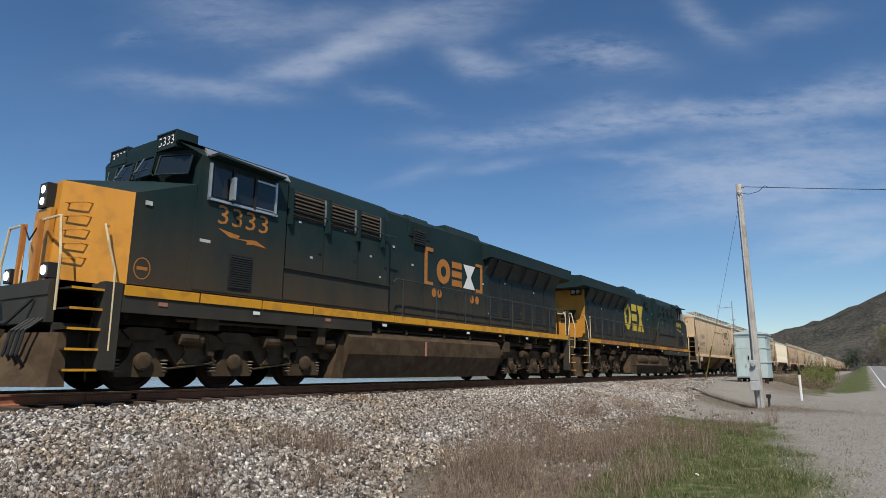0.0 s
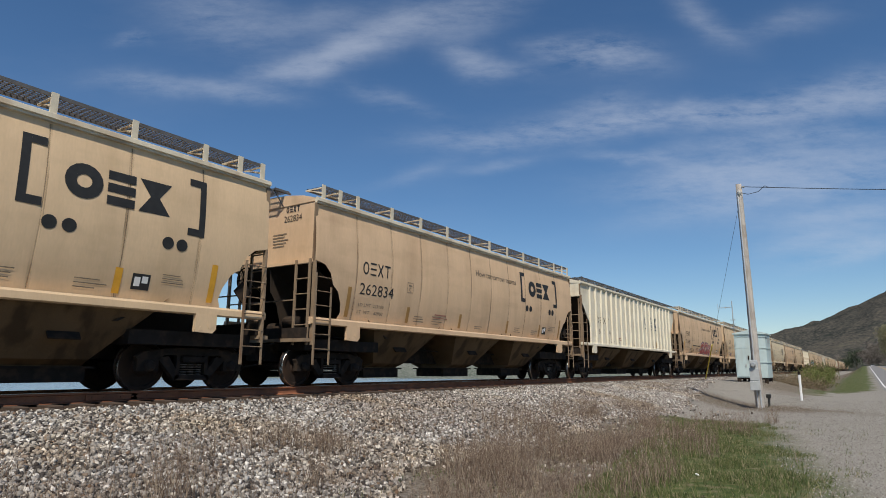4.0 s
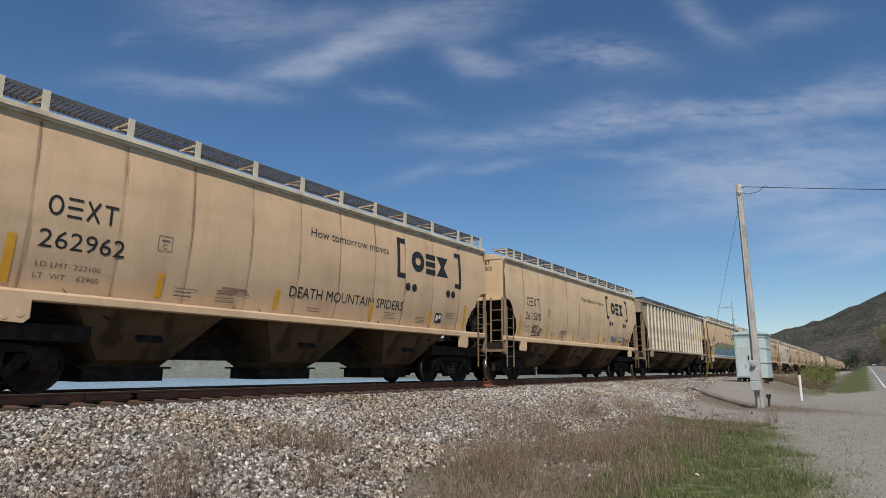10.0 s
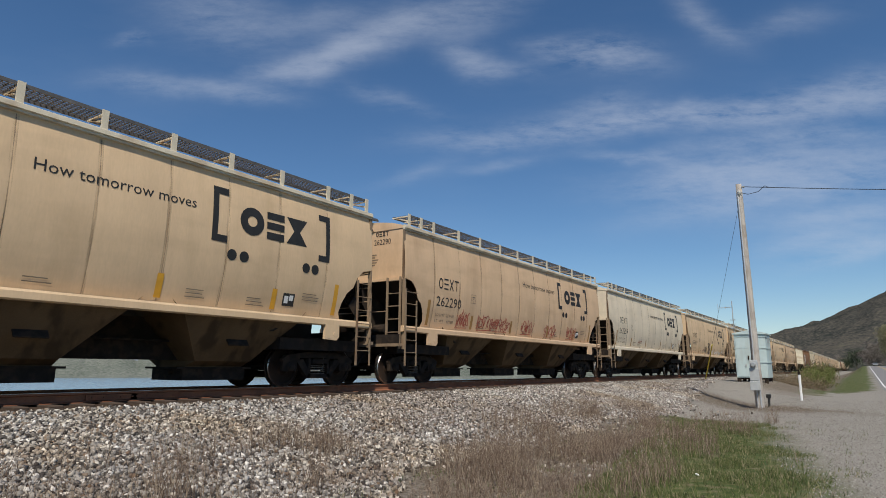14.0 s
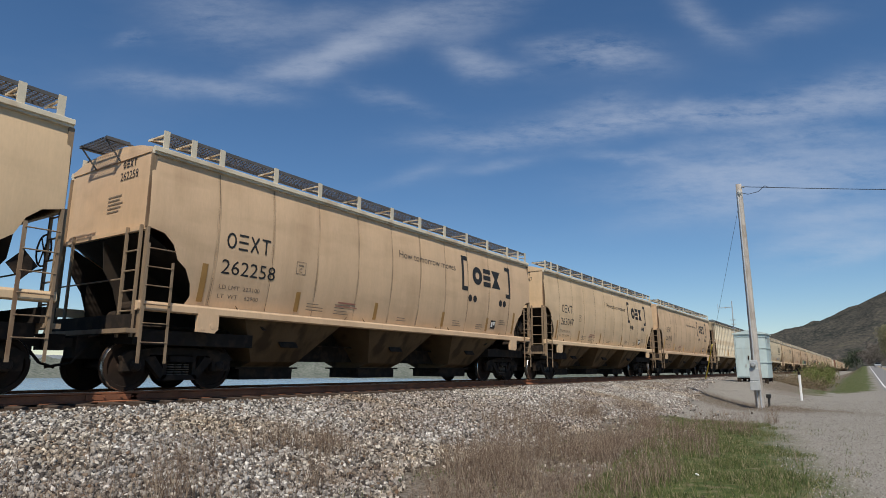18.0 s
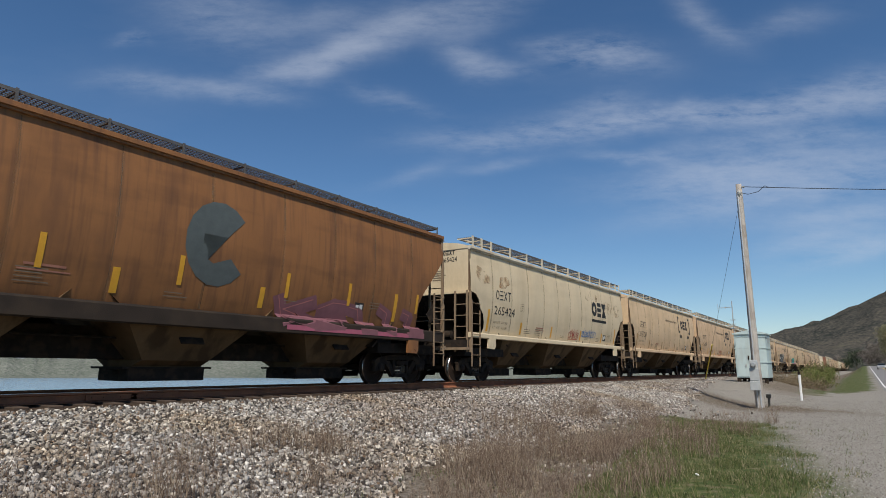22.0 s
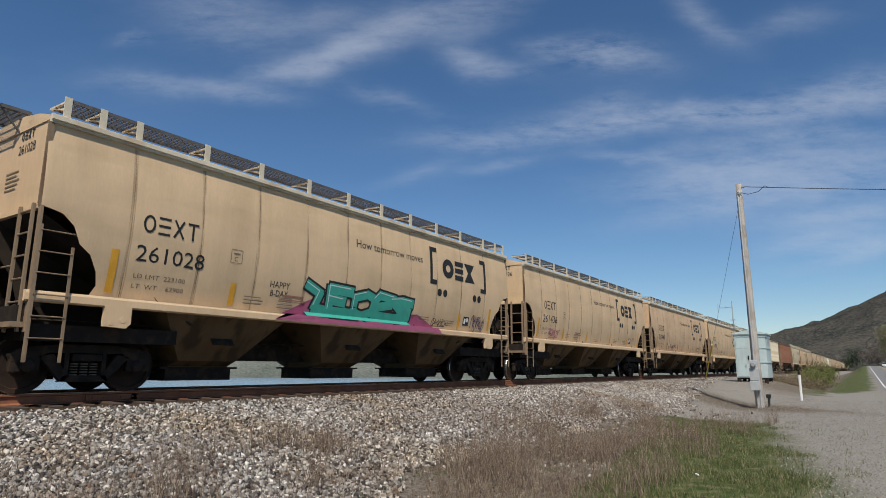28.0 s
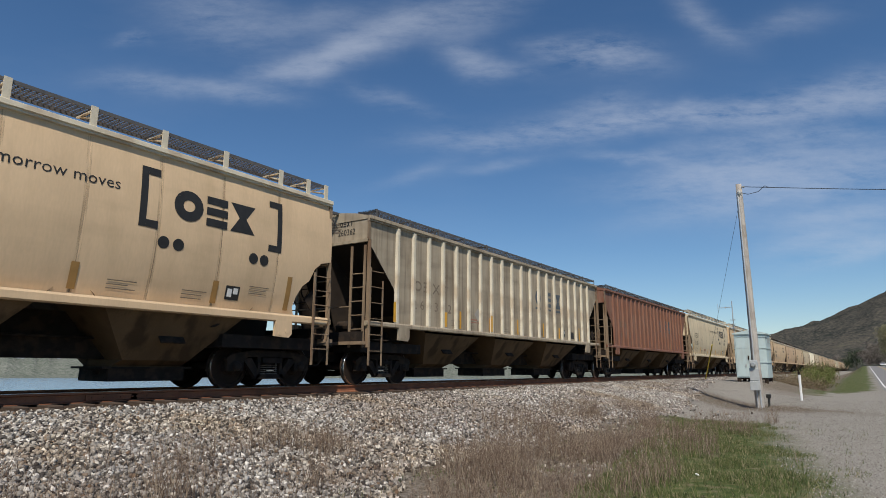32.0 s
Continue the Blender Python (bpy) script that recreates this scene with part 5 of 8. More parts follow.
def mark(car, kind, number, logo, wrap, amber, stripes, paint):
    ink = INK
    if kind == "curved" or kind == "long":
        dx = 0.0 if kind == "curved" else 0.32
        tagged(flat("owner_mark", initials(1.66 + dx, 2.82 + dx, 2.80, 3.13, 0.042), ink, car, wrap, label="black block initials of the owner"), kind="stuff")
        lettering("car_number", number, 1.60 + dx, 2.28, 0.30, car, ink, 1.50 if logo == "bar" else 1.36, wrap)
        flat("plate_box", frame_shape(3.54 + dx, 3.82 + dx, 2.52, 2.80, 0.012) + [rect(3.60 + dx, 3.76 + dx, 2.70, 2.73)], FADED, car, wrap)
        lettering("plate_letter", "C", 3.63 + dx, 2.56, 0.10, car, FADED, None, wrap)
        tagged(lettering("load_limit", "LD LMT  223100", 1.62 + dx, 1.98, 0.085, car, FADED, 1.0, wrap), kind="stuff")
        tagged(lettering("light_weight", "LT  WT    62900", 1.62 + dx, 1.80, 0.085, car, FADED, 1.0, wrap), kind="stuff")
    elif kind == "ribbed":
        tagged(flat("owner_mark", initials(2.05, 3.9, 2.62, 2.92, 0.05), FADED, car, lambda z: 1.50, label="faded block initials of the owner"), kind="stuff")
        lettering("car_number", " ".join(number), 2.0, 2.1, 0.28, car, FADED, 2.0, lambda z: 1.50)
    if logo == "bracket":
        polys = []
        for a, d in ((10.47, 1), (13.72, -1)):
            polys += [rect(*sorted((a, a + d * 0.13)), 2.90, 4.02), rect(*sorted((a + d * 0.13, a + d * 0.36)), 3.88, 4.02), rect(*sorted((a + d * 0.13, a + d * 0.36)), 2.90, 3.04)]
        flat("logo_bracket", polys[:3], ink, car, wrap)
        flat("logo_bracket", polys[3:], ink, car, wrap)
        flat("logo", emblem(11.12, 12.98, 3.16, 3.76), ink, car, wrap, label="heavy black emblem of plain shapes")
        for x in (10.98, 11.28, 13.0, 13.28):
            flat("logo_dot", [oval(x, 2.68, 0.115, 0.115)], ink, car, wrap)
        lettering("slogan", "How tomorrow moves", 7.25, 3.46, 0.21, car, ink, 2.85, wrap)
    elif logo == "bar":
        x = 10.80 if kind == "curved" else 12.45
        flat("logo", emblem(x, x + 1.92, 2.88, 3.56), ink, car, wrap, label="heavy black emblem of plain shapes")
        flat("logo_bar", [rect(x, x + 1.92, 2.62, 2.74)], ink, car, wrap)
    elif logo == "spaced":
        for i, shape in enumerate((ring_shape(10.22, 3.20, 0.24, 0.30, 0.13), [rect(11.0, 11.42, 2.9, 3.04), rect(11.0, 11.42, 3.13, 3.27), rect(11.0, 11.42, 3.36, 3.5)],
                                   [[(11.88, 2.9), (12.4, 2.9), (12.2, 3.2), (12.08, 3.2)], [(12.08, 3.2), (12.2, 3.2), (12.4, 3.5), (11.88, 3.5)]])):
            flat("logo", shape, SLATE, car, lambda z: 1.50, 0.01)
            flat("logo_bar", [rect(9.98 + i * 0.95, 10.46 + i * 0.95, 2.74, 2.82)], SLATE, car, lambda z: 1.50, 0.01)
    # small stencils, reflective strips, the end's number
    rng = random.Random(number)
    bars = []
    for x, n, z in ((4.0, 3, 1.74), (4.9, 4, 1.72), (7.35, 2, 1.72), (10.1, 3, 1.75), (11.5, 3, 1.72), (13.0, 3, 1.95)):
        for i in range(n):
            bars.append(rect(x, x + 0.34 + 0.2 * rng.random(), z + 0.07 * i, z + 0.07 * i + 0.018))
    tagged(flat("stencil", bars, FADED, car, wrap, 0.009, "small faded stencilled data"), kind="stuff")
    flat("warning_stencil", [rect(5.0, 5.62, 1.98 + 0.0, 2.02), rect(4.92, 5.7, 1.90, 1.925)], RED_INK, car, wrap, 0.009)
    flat("data_panel", [rect(12.45, 12.78, 1.78, 2.06)], INK, car, wrap, 0.009, "black data panel")
    flat("data_lines", [rect(12.49, 12.60, 1.84, 2.0), rect(12.63, 12.74, 1.9, 2.02)], WHITE, car, wrap, 0.013)
    if stripes:
        for i, x in enumerate((1.24, 3.70, 6.42, 9.55, 12.2, 14.05)):
            a, b = (1.68, 2.42) if i in (0, 5) else (1.68, 2.12)
            flat("reflective_strip", [rect(x - 0.065, x + 0.065, a, b)], amber, car, wrap, 0.010)
    e = lettering("end_number", number, 0, 0, 0.17, car, INK, 0.62)
    e.matrix_local = Matrix.Translation((0.012, -0.42, eave_number(kind))) @ Matrix.Rotation(radians(-90), 4, "Z")
    st = flat("end_stencil", [rect(0.0, 0.42 + 0.06 * (i % 3), 0.075 * i, 0.075 * i + 0.03) for i in range(5)], FADED, car, lambda z: 0.0, 0.0)
    st.matrix_local = Matrix.Translation((0.012, -0.05, (3.35 if kind == "curved" else 4.05))) @ Matrix.Rotation(radians(-90), 4, "Z")
    ln = KINDS[kind]["length"]
    pc = part("placard_holder", prism(bmesh.new(), [(0.0, -0.24), (0.22, 0.0), (0.0, 0.24), (-0.22, 0.0)], -0.012, 0.012), DARK, car)
    pc.location = (ln - 0.42, -1.40, 1.98)
    flat("placard", [[(0.0, -0.19), (0.175, 0.0), (0.0, 0.19), (-0.175, 0.0)]], WHITE if int(number) % 3 else TAN_POST, pc, lambda z: 0.0, 0.016)
    e2 = flat("end_mark", initials(0.06, 0.56, 0.0, 0.15, 0.03), INK, car, lambda z: 0.0, 0.0)
    e2.matrix_local = Matrix.Translation((0.012, -0.42, eave_number(kind) + 0.24)) @ Matrix.Rotation(radians(-90), 4, "Z")


def eave_number(kind):
    return 3.95


SLATE = surface("faded_slate_blue_paint", (0.085, 0.10, 0.115), 0.7, spread=0.25)

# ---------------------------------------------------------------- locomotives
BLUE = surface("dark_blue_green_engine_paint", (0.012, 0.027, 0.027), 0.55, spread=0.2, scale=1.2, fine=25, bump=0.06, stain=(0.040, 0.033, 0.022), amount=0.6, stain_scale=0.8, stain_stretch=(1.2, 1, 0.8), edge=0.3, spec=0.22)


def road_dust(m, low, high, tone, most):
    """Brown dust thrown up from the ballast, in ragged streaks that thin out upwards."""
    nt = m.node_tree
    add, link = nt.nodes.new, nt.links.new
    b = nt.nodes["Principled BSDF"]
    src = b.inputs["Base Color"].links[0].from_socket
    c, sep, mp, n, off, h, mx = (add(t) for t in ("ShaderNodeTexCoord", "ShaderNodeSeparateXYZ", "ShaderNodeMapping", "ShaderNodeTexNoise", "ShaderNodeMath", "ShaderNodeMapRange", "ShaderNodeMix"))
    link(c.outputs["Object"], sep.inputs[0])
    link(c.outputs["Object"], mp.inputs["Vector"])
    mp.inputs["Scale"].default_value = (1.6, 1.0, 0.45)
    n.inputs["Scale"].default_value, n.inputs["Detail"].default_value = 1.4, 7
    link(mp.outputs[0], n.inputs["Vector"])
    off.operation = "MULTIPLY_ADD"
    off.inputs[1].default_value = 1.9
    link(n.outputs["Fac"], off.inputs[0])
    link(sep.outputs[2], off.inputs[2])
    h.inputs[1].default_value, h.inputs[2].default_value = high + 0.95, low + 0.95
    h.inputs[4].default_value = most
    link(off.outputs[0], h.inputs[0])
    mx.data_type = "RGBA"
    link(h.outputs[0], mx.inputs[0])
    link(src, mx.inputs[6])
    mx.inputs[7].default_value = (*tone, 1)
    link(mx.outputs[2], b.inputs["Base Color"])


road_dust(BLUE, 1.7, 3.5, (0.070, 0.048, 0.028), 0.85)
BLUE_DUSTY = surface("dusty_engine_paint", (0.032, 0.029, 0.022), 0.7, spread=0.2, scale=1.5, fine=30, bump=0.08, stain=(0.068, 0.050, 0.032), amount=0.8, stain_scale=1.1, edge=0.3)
NOSE = surface("golden_orange_engine_paint", (0.52, 0.235, 0.032), 0.45, spread=0.1, scale=2, fine=30, bump=0.05, stain=(0.30, 0.14, 0.03), amount=0.4, stain_scale=2.5)
STRIPE = surface("yellow_sill_stripe", (0.60, 0.285, 0.015), 0.5, spread=0.14, scale=3, stain=(0.30, 0.13, 0.03), amount=0.55, stain_scale=3)
STRIPE_OLD = surface("rusty_orange_sill_stripe", (0.34, 0.15, 0.035), 0.6, spread=0.2, scale=3, stain=(0.17, 0.075, 0.03), amount=0.6, stain_scale=2)
ORANGE = surface("orange_lettering_paint", (0.40, 0.155, 0.030), 0.5, spread=0.15)
YELLOW = surface("yellow_lettering_paint", (0.55, 0.40, 0.045), 0.5, spread=0.18)
FRAME = surface("brown_dusty_truck_steel", (0.062, 0.042, 0.025), 0.9, spread=0.35, scale=4, bump=0.3, spec=0.15, stain=(0.10, 0.072, 0.045), amount=0.5, stain_scale=3)
NEAR_BLACK = surface("black_grille_paint", (0.020, 0.021, 0.020), 0.6, spread=0.3)
GLASS = surface("dark_cab_glass", (0.012, 0.016, 0.018), 0.08, spread=0.1, bump=0, spec=0.6, rough_spread=0.02)
SILVER = surface("bright_window_frame", (0.55, 0.56, 0.56), 0.35, metal=0.7, spread=0.08)
RAILING = surface("cream_handrail_paint", (0.62, 0.50, 0.30), 0.5, spread=0.12)
BLACKRAIL = surface("dark_handrail_paint", (0.035, 0.045, 0.045), 0.5, spread=0.15)
GREY_LABEL = surface("worn_white_label", (0.48, 0.47, 0.44), 0.6, spread=0.2)
SLAT = surface("dusty_tan_louvre", (0.075, 0.056, 0.040), 0.75, spread=0.3)
LAMP = glow("lit_headlight", (1.0, 0.95, 0.82), 3.0)
ENGINE_LEN = 21.0


def engine_truck_mesh():
    bm = bmesh.new()
    for s in (-1, 1):
        y0, y1 = sorted((s * 0.98, s * 1.14))
        # the cast frame: high over the axles, with deep arches between the pedestals
        top = [(-2.85, 0.80), (-2.62, 1.06), (-2.2, 1.12), (-1.5, 1.02), (-0.9, 1.12), (-0.3, 1.04), (0.3, 1.04), (0.9, 1.12), (1.5, 1.02), (2.2, 1.12), (2.62, 1.06), (2.85, 0.80)]
        bot = [(2.80, 0.62), (2.52, 0.66), (2.44, 0.78), (1.48, 0.78), (1.36, 0.60), (1.22, 0.46), (0.74, 0.46), (0.60, 0.60), (0.48, 0.78),
               (-0.48, 0.78), (-0.60, 0.60), (-0.74, 0.46), (-1.22, 0.46), (-1.36, 0.60), (-1.48, 0.78), (-2.44, 0.78), (-2.52, 0.66), (-2.80, 0.62)]
        prism(bm, top + bot, y0, y1)
        for x in (-1.96, 0.0, 1.96):
            prism(bm, [(x - 0.20, 0.86), (x + 0.20, 0.86), (x + 0.26, 0.62), (x + 0.50, 0.36), (x + 0.46, 0.26), (x - 0.46, 0.26), (x - 0.50, 0.36), (x - 0.26, 0.62)], *sorted((s * 1.02, s * 1.18)))
            prism(bm, [(x - 0.42, 1.08), (x - 0.26, 0.92), (x + 0.26, 0.92), (x + 0.42, 1.08), (x + 0.30, 1.14), (x - 0.30, 1.14)], *sorted((s * 1.10, s * 1.20)))
        for x in (-1.0, 1.0):
            prism(bm, [(x - 0.30, 1.10), (x + 0.34, 1.10), (x + 0.16, 0.72), (x + 0.24, 0.50), (x - 0.24, 0.50), (x - 0.12, 0.72)], *sorted((s * 1.0, s * 1.20)))
            lathe(bm, [(0.05, -0.26), (0.13, -0.24), (0.13, 0.12), (0.07, 0.22), (0.04, 0.40)], 12, "x", (x - 0.1, s * 1.27, 0.98))
            tube(bm, (x + 0.25, s * 1.25, 0.98), (x + 0.55, s * 1.18, 0.52), 0.030, 6)
            tube(bm, (x + 0.55, s * 1.18, 0.52), (x - 0.5, s * 1.17, 0.40), 0.022, 6)
            box(bm, *sorted((x + 0.30, x + 0.48)), *sorted((s * 1.14, s * 1.24)), 0.66, 0.86)
    box(bm, -2.6, 2.6, -0.95, 0.95, 0.55, 0.75)
    box(bm, -0.6, 0.6, -1.0, 1.0, 0.75, 1.1)
    return bm


def coil_pair():
    bm = bmesh.new()
    for e in (-0.45, 0.45):
        for i in range(4):
            z = 0.36 + 0.065 * i
            lathe(bm, [(0.07, z - 0.018), (0.10, z), (0.07, z + 0.018)], 10, "z", (e, -1.10, 0))
    return bm


def axle_box():
    bm = bmesh.new()
    lathe(bm, [(0.17, -1.19), (0.17, -1.235), (0.12, -1.26), (0.05, -1.27)], 16)
    for i in range(6):
        a = 2 * math.pi * i / 6
        tube(bm, (0.14 * math.cos(a), -1.22, 0.14 * math.sin(a)), (0.14 * math.cos(a), -1.25, 0.14 * math.sin(a)), 0.018, 5)
    return bm


def louvre(n, w, h, depth=0.03):
    """A slatted grille of its own frame, its lower left corner at the origin."""
    bm = boxes((0, w, -0.012, 0.0, -0.03, 0.0), (0, w, -0.012, 0.0, h, h + 0.03), (-0.03, 0, -0.012, 0.0, -0.03, h + 0.03), (w, w + 0.03, -0.012, 0.0, -0.03, h + 0.03))
    for i in range(n):
        z = h * (i + 0.15) / n
        prism(bm, [(0.0, z), (-depth, z - 0.006), (-depth, z + 0.012), (0.0, z + h / n * 0.7)], 0, w, "x")
    return bm


def engine(number, back, tank, stripe, ink, label):
    """A road locomotive; its front step face at x = 0 (or turned about with back), the near side at y < 0."""
    ln = ENGINE_LEN
    e = thing("locomotive", label, "locomotive", group="locomotives of the train")
    X = (lambda x: ln - x) if back else (lambda x: x)

    def bx(*rows):
        bm = bmesh.new()
        for x0, x1, *rest in rows:
            box(bm, *sorted((X(x0), X(x1))), *rest)
        return bm

    def pr(outline, a, b, axis="y", bm=None):
        bm = bm or bmesh.new()
        if axis == "x":
            a, b = sorted((X(a), X(b)))
        else:
            outline = [(X(u), v) for u, v in outline]
        return prism(bm, outline, a, b, axis)

    def P(x, y, z):
        return (X(x), y, z)

    # frame and walkway
    # near-black boxes also fill in the shaded gap above the trucks
    part("frame_sill", bx((0.55, 20.5, -1.02, 1.02, 1.18, 1.62), (1.0, 20.0, -0.62, 0.62, 0.78, 1.18)), DARK, e, "grimy frame sill, near black for the shaded gap over the trucks")
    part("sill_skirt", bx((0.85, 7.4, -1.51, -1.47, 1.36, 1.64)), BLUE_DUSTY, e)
    pipes = bmesh.new()
    for y, z in ((-1.10, 1.44), (-1.18, 1.36), (-1.06, 1.28)):
        pipe(pipes, [P(7.0, y, z), P(13.0, y + 0.03, z - 0.02), P(20.0, y, z)], 0.028, 6)
    tagged(part("brake_pipe", pipes, FRAME, e, "dusty brake pipes under the sill"), kind="stuff")
    for a in (14.6, 15.8, 17.2, 18.4):
        part("sill_bracket", bx((a, a + 0.10, -1.44, -1.02, 1.40, 1.62)), FRAME, e)
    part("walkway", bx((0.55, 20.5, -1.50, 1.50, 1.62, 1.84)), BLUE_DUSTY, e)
    for i in range(13):
        a = 0.88 + i * 1.49
        part("sill_stripe", bx((a, min(a + 1.44, 20.2), -1.535, -1.502, 1.655, 1.835)), stripe if (i % 4 or not back) else STRIPE, e)
    for i in range(9):
        a = 1.6 + i * 2.1
        flat("reflector", [rect(X(a) - 0.09, X(a) + 0.09, 1.52, 1.59)], WHITE if i % 2 else RED_INK, e, lambda z: 1.522, 0.004)
    part("far_stripe", bx((0.88, 20.2, 1.502, 1.535, 1.655, 1.835)), stripe, e)
    # nose
    nose = bmesh.new()
    base = [(0.12, -0.36), (0.90, -1.50), (2.1, -1.50), (2.1, 1.50), (0.90, 1.50), (0.12, 0.36)]
    tops = [3.74, 3.50, 3.96, 3.96, 3.50, 3.74]
    lo = [nose.verts.new(P(x, y, 1.86)) for x, y in base]
    hi = [nose.verts.new(P(x + (0.06 if i in (0, 5) else 0), y, z)) for i, ((x, y), z) in enumerate(zip(base, tops))]
    for i in (1, 3):
        j = (i + 1) % 6
        nose.faces.new((lo[i], lo[j], hi[j], hi[i]))
    mid = [nose.verts.new(P(1.75, -0.7, 4.06)), nose.verts.new(P(1.75, 0.7, 4.06))]
    nose.faces.new((hi[0], hi[1], hi[2], mid[0]))
    nose.faces.new((hi[5], hi[0], mid[0], mid[1]))
    nose.faces.new((hi[4], hi[5], mid[1], hi[3]))
    nose.faces.new(lo)
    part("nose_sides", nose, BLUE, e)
    front = bmesh.new()
    lo = [front.verts.new(P(x, y, 1.855)) for x, y in (base[1], base[0], base[5], base[4])]
    hi = [front.verts.new(P(x + d, y, z)) for (x, y), z, d in ((base[1], 3.50, 0), (base[0], 3.74, 0.06), (base[5], 3.74, 0.06), (base[4], 3.50, 0))]
    for i in range(3):
        front.faces.new((lo[i], lo[i + 1], hi[i + 1], hi[i]))
    part("nose_front", front, NOSE if not back else BLUE, e, "golden orange nose panels")
    part("nose_door", bx((0.06, 0.14, -0.30, 0.30, 1.9, 3.22)), NOSE, e)
    flat("nose_badge", ring_shape(X(1.15), 2.16, 0.16, 0.20, 0.02) + [rect(X(1.15) - 0.1, X(1.15) + 0.1, 2.13, 2.19)], ink, e, lambda z: 1.50, 0.006)
    # nose lamps, steps on the nose, ditch lights
    hl = part("headlight", bx((0.02, 0.17, -0.15, 0.15, 3.24, 3.70)), NEAR_BLACK, e)
    for z in (3.36, 3.58):
        part("lamp_lens", lathe(bmesh.new(), [(0.065, -0.012), (0.075, 0.0), (0.06, 0.01)], 16, "x", P(0.015, 0.0, z)), LAMP if not back else SILVER, hl, "lit headlight lens")
    for y in (-0.72, 0.72):
        d = part("ditch_light", bx((-0.10, 0.10, y - 0.13, y + 0.13, 1.90, 2.16)), NEAR_BLACK, e)
        part("lamp_lens", lathe(bmesh.new(), [(0.075, -0.02), (0.085, 0.0), (0.07, 0.01)], 16, "x", P(-0.11, y, 2.03)), LAMP if not back else SILVER, d, "lit ditch light")
    for z in (3.3, 3.05, 2.8, 2.55, 2.3):
        irons = pipe(bmesh.new(), [P(0.30, -0.50, z), P(0.18, -0.54, z), P(0.36, -0.88, z), P(0.50, -0.86, z)], 0.014, 5)
        part("nose_rung", irons, NOSE, e)
    # cab
    cabm = bmesh.new()
    sec = [(-1.52, 1.86), (-1.52, 4.58), (-1.40, 4.74), (-0.75, 4.93), (0.75, 4.93), (1.40, 4.74), (1.52, 4.58), (1.52, 1.86)]
    f0 = [cabm.verts.new(P((2.04 if abs(y) > 1.5 else 1.62) + (0.10 if z > 4.4 else 0.0), y, z)) for y, z in sec]
    f1 = [cabm.verts.new(P(4.36, y, z)) for y, z in sec]
    cabm.faces.new(f0)
    cabm.faces.new(f1[::-1])
    for i in range(8):
        j = (i + 1) % 8
        cabm.faces.new((f0[i], f0[j], f1[j], f1[i]))
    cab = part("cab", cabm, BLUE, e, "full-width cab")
    part("cab_roof", pr([(-1.55, 4.60), (-1.42, 4.78), (-0.76, 4.97), (0.76, 4.97), (1.42, 4.78), (1.55, 4.60), (1.50, 4.58), (0.75, 4.93), (-0.75, 4.93), (-1.50, 4.58)], 2.25, 4.40, "x"), SILVER if not back else BLUE, e, "pale cab roof edge")
    if not back:
        part("cab_roof_cover", pr([(-1.43, 4.79), (-0.77, 4.985), (0.77, 4.985), (1.43, 4.79), (0.75, 4.94), (-0.75, 4.94)], 1.75, 4.42, "x"), BLUE, e)
    for ya, yb, xa, xb in ((-1.40, -0.78, 1.96, 1.66), (-0.70, -0.05, 1.60, 1.60), (0.05, 0.70, 1.60, 1.60), (0.78, 1.40, 1.66, 1.96)):
        wm = bmesh.new()
        q = [P(xa - 0.03, ya, 4.16), P(xb - 0.03, yb, 4.16), P(xb + 0.05, yb, 4.56), P(xa + 0.05, ya, 4.56)]
        lo = [wm.verts.new(v) for v in q]
        hi = [wm.verts.new((v[0] + (0.02 if not back else -0.02), v[1], v[2])) for v in q]
        wm.faces.new(lo)
        wm.faces.new(hi[::-1])
        for a in range(4):
            wm.faces.new((lo[a], lo[(a + 1) % 4], hi[(a + 1) % 4], hi[a]))
        w = part("windscreen", wm, GLASS, e)
        part("windscreen_frame", pipe(bmesh.new(), [P(xa - 0.04, ya, 4.15), P(xb - 0.04, yb, 4.15), P(xb + 0.04, yb, 4.57), P(xa + 0.04, ya, 4.57), P(xa - 0.04, ya, 4.15)], 0.018, 5), BLUE, w)
        part("wiper", tube(bmesh.new(), P(xa, (ya + yb) / 2, 4.55), P((xa + xb) / 2 - 0.06, yb - 0.08, 4.24), 0.012, 5), SILVER, w)
    bz = 4.60 if back else 4.72
    for ya, yb in ((-1.20, -0.58), (0.58, 1.20)):
        nb = part("number_board", bx((1.74, 2.20, ya, yb, bz, bz + 0.30)), NEAR_BLACK, e, "black number board with white digits")
        part("board_rim", bx((1.72, 2.20, ya - 0.03, yb + 0.03, bz - 0.03, bz), (1.72, 2.20, ya - 0.03, yb + 0.03, bz + 0.30, bz + 0.33), (1.72, 2.20, ya - 0.03, ya, bz, bz + 0.30), (1.72, 2.20, yb, yb + 0.03, bz, bz + 0.30)), BLUE, nb)
        t = lettering("board_number", number, 0, 0, 0.19, nb, WHITE, 0.52)
        if back:
            t.matrix_local = Matrix.Translation((X(1.73), ya + 0.05, bz + 0.06)) @ Matrix.Rotation(radians(90), 4, "Z")
        else:
            t.matrix_local = Matrix.Translation((1.73, yb - 0.05, bz + 0.06)) @ Matrix.Rotation(radians(-90), 4, "Z")
    for y in (-0.9, 0.0, 0.9):
        nr = pipe(bmesh.new(), [P(1.35, y - 0.3, 3.98), P(1.25, y - 0.28, 4.10), P(1.25, y + 0.28, 4.10), P(1.35, y + 0.3, 3.98)], 0.014, 5)
        part("nose_handrail", nr, BLACKRAIL, e)
    # side windows: black panel painted for the shaded cab inside, panes, bright frames
    win = part("window_opening", bx((2.38, 4.02, -1.535, -1.515, 3.76, 4.44)), NEAR_BLACK, e)
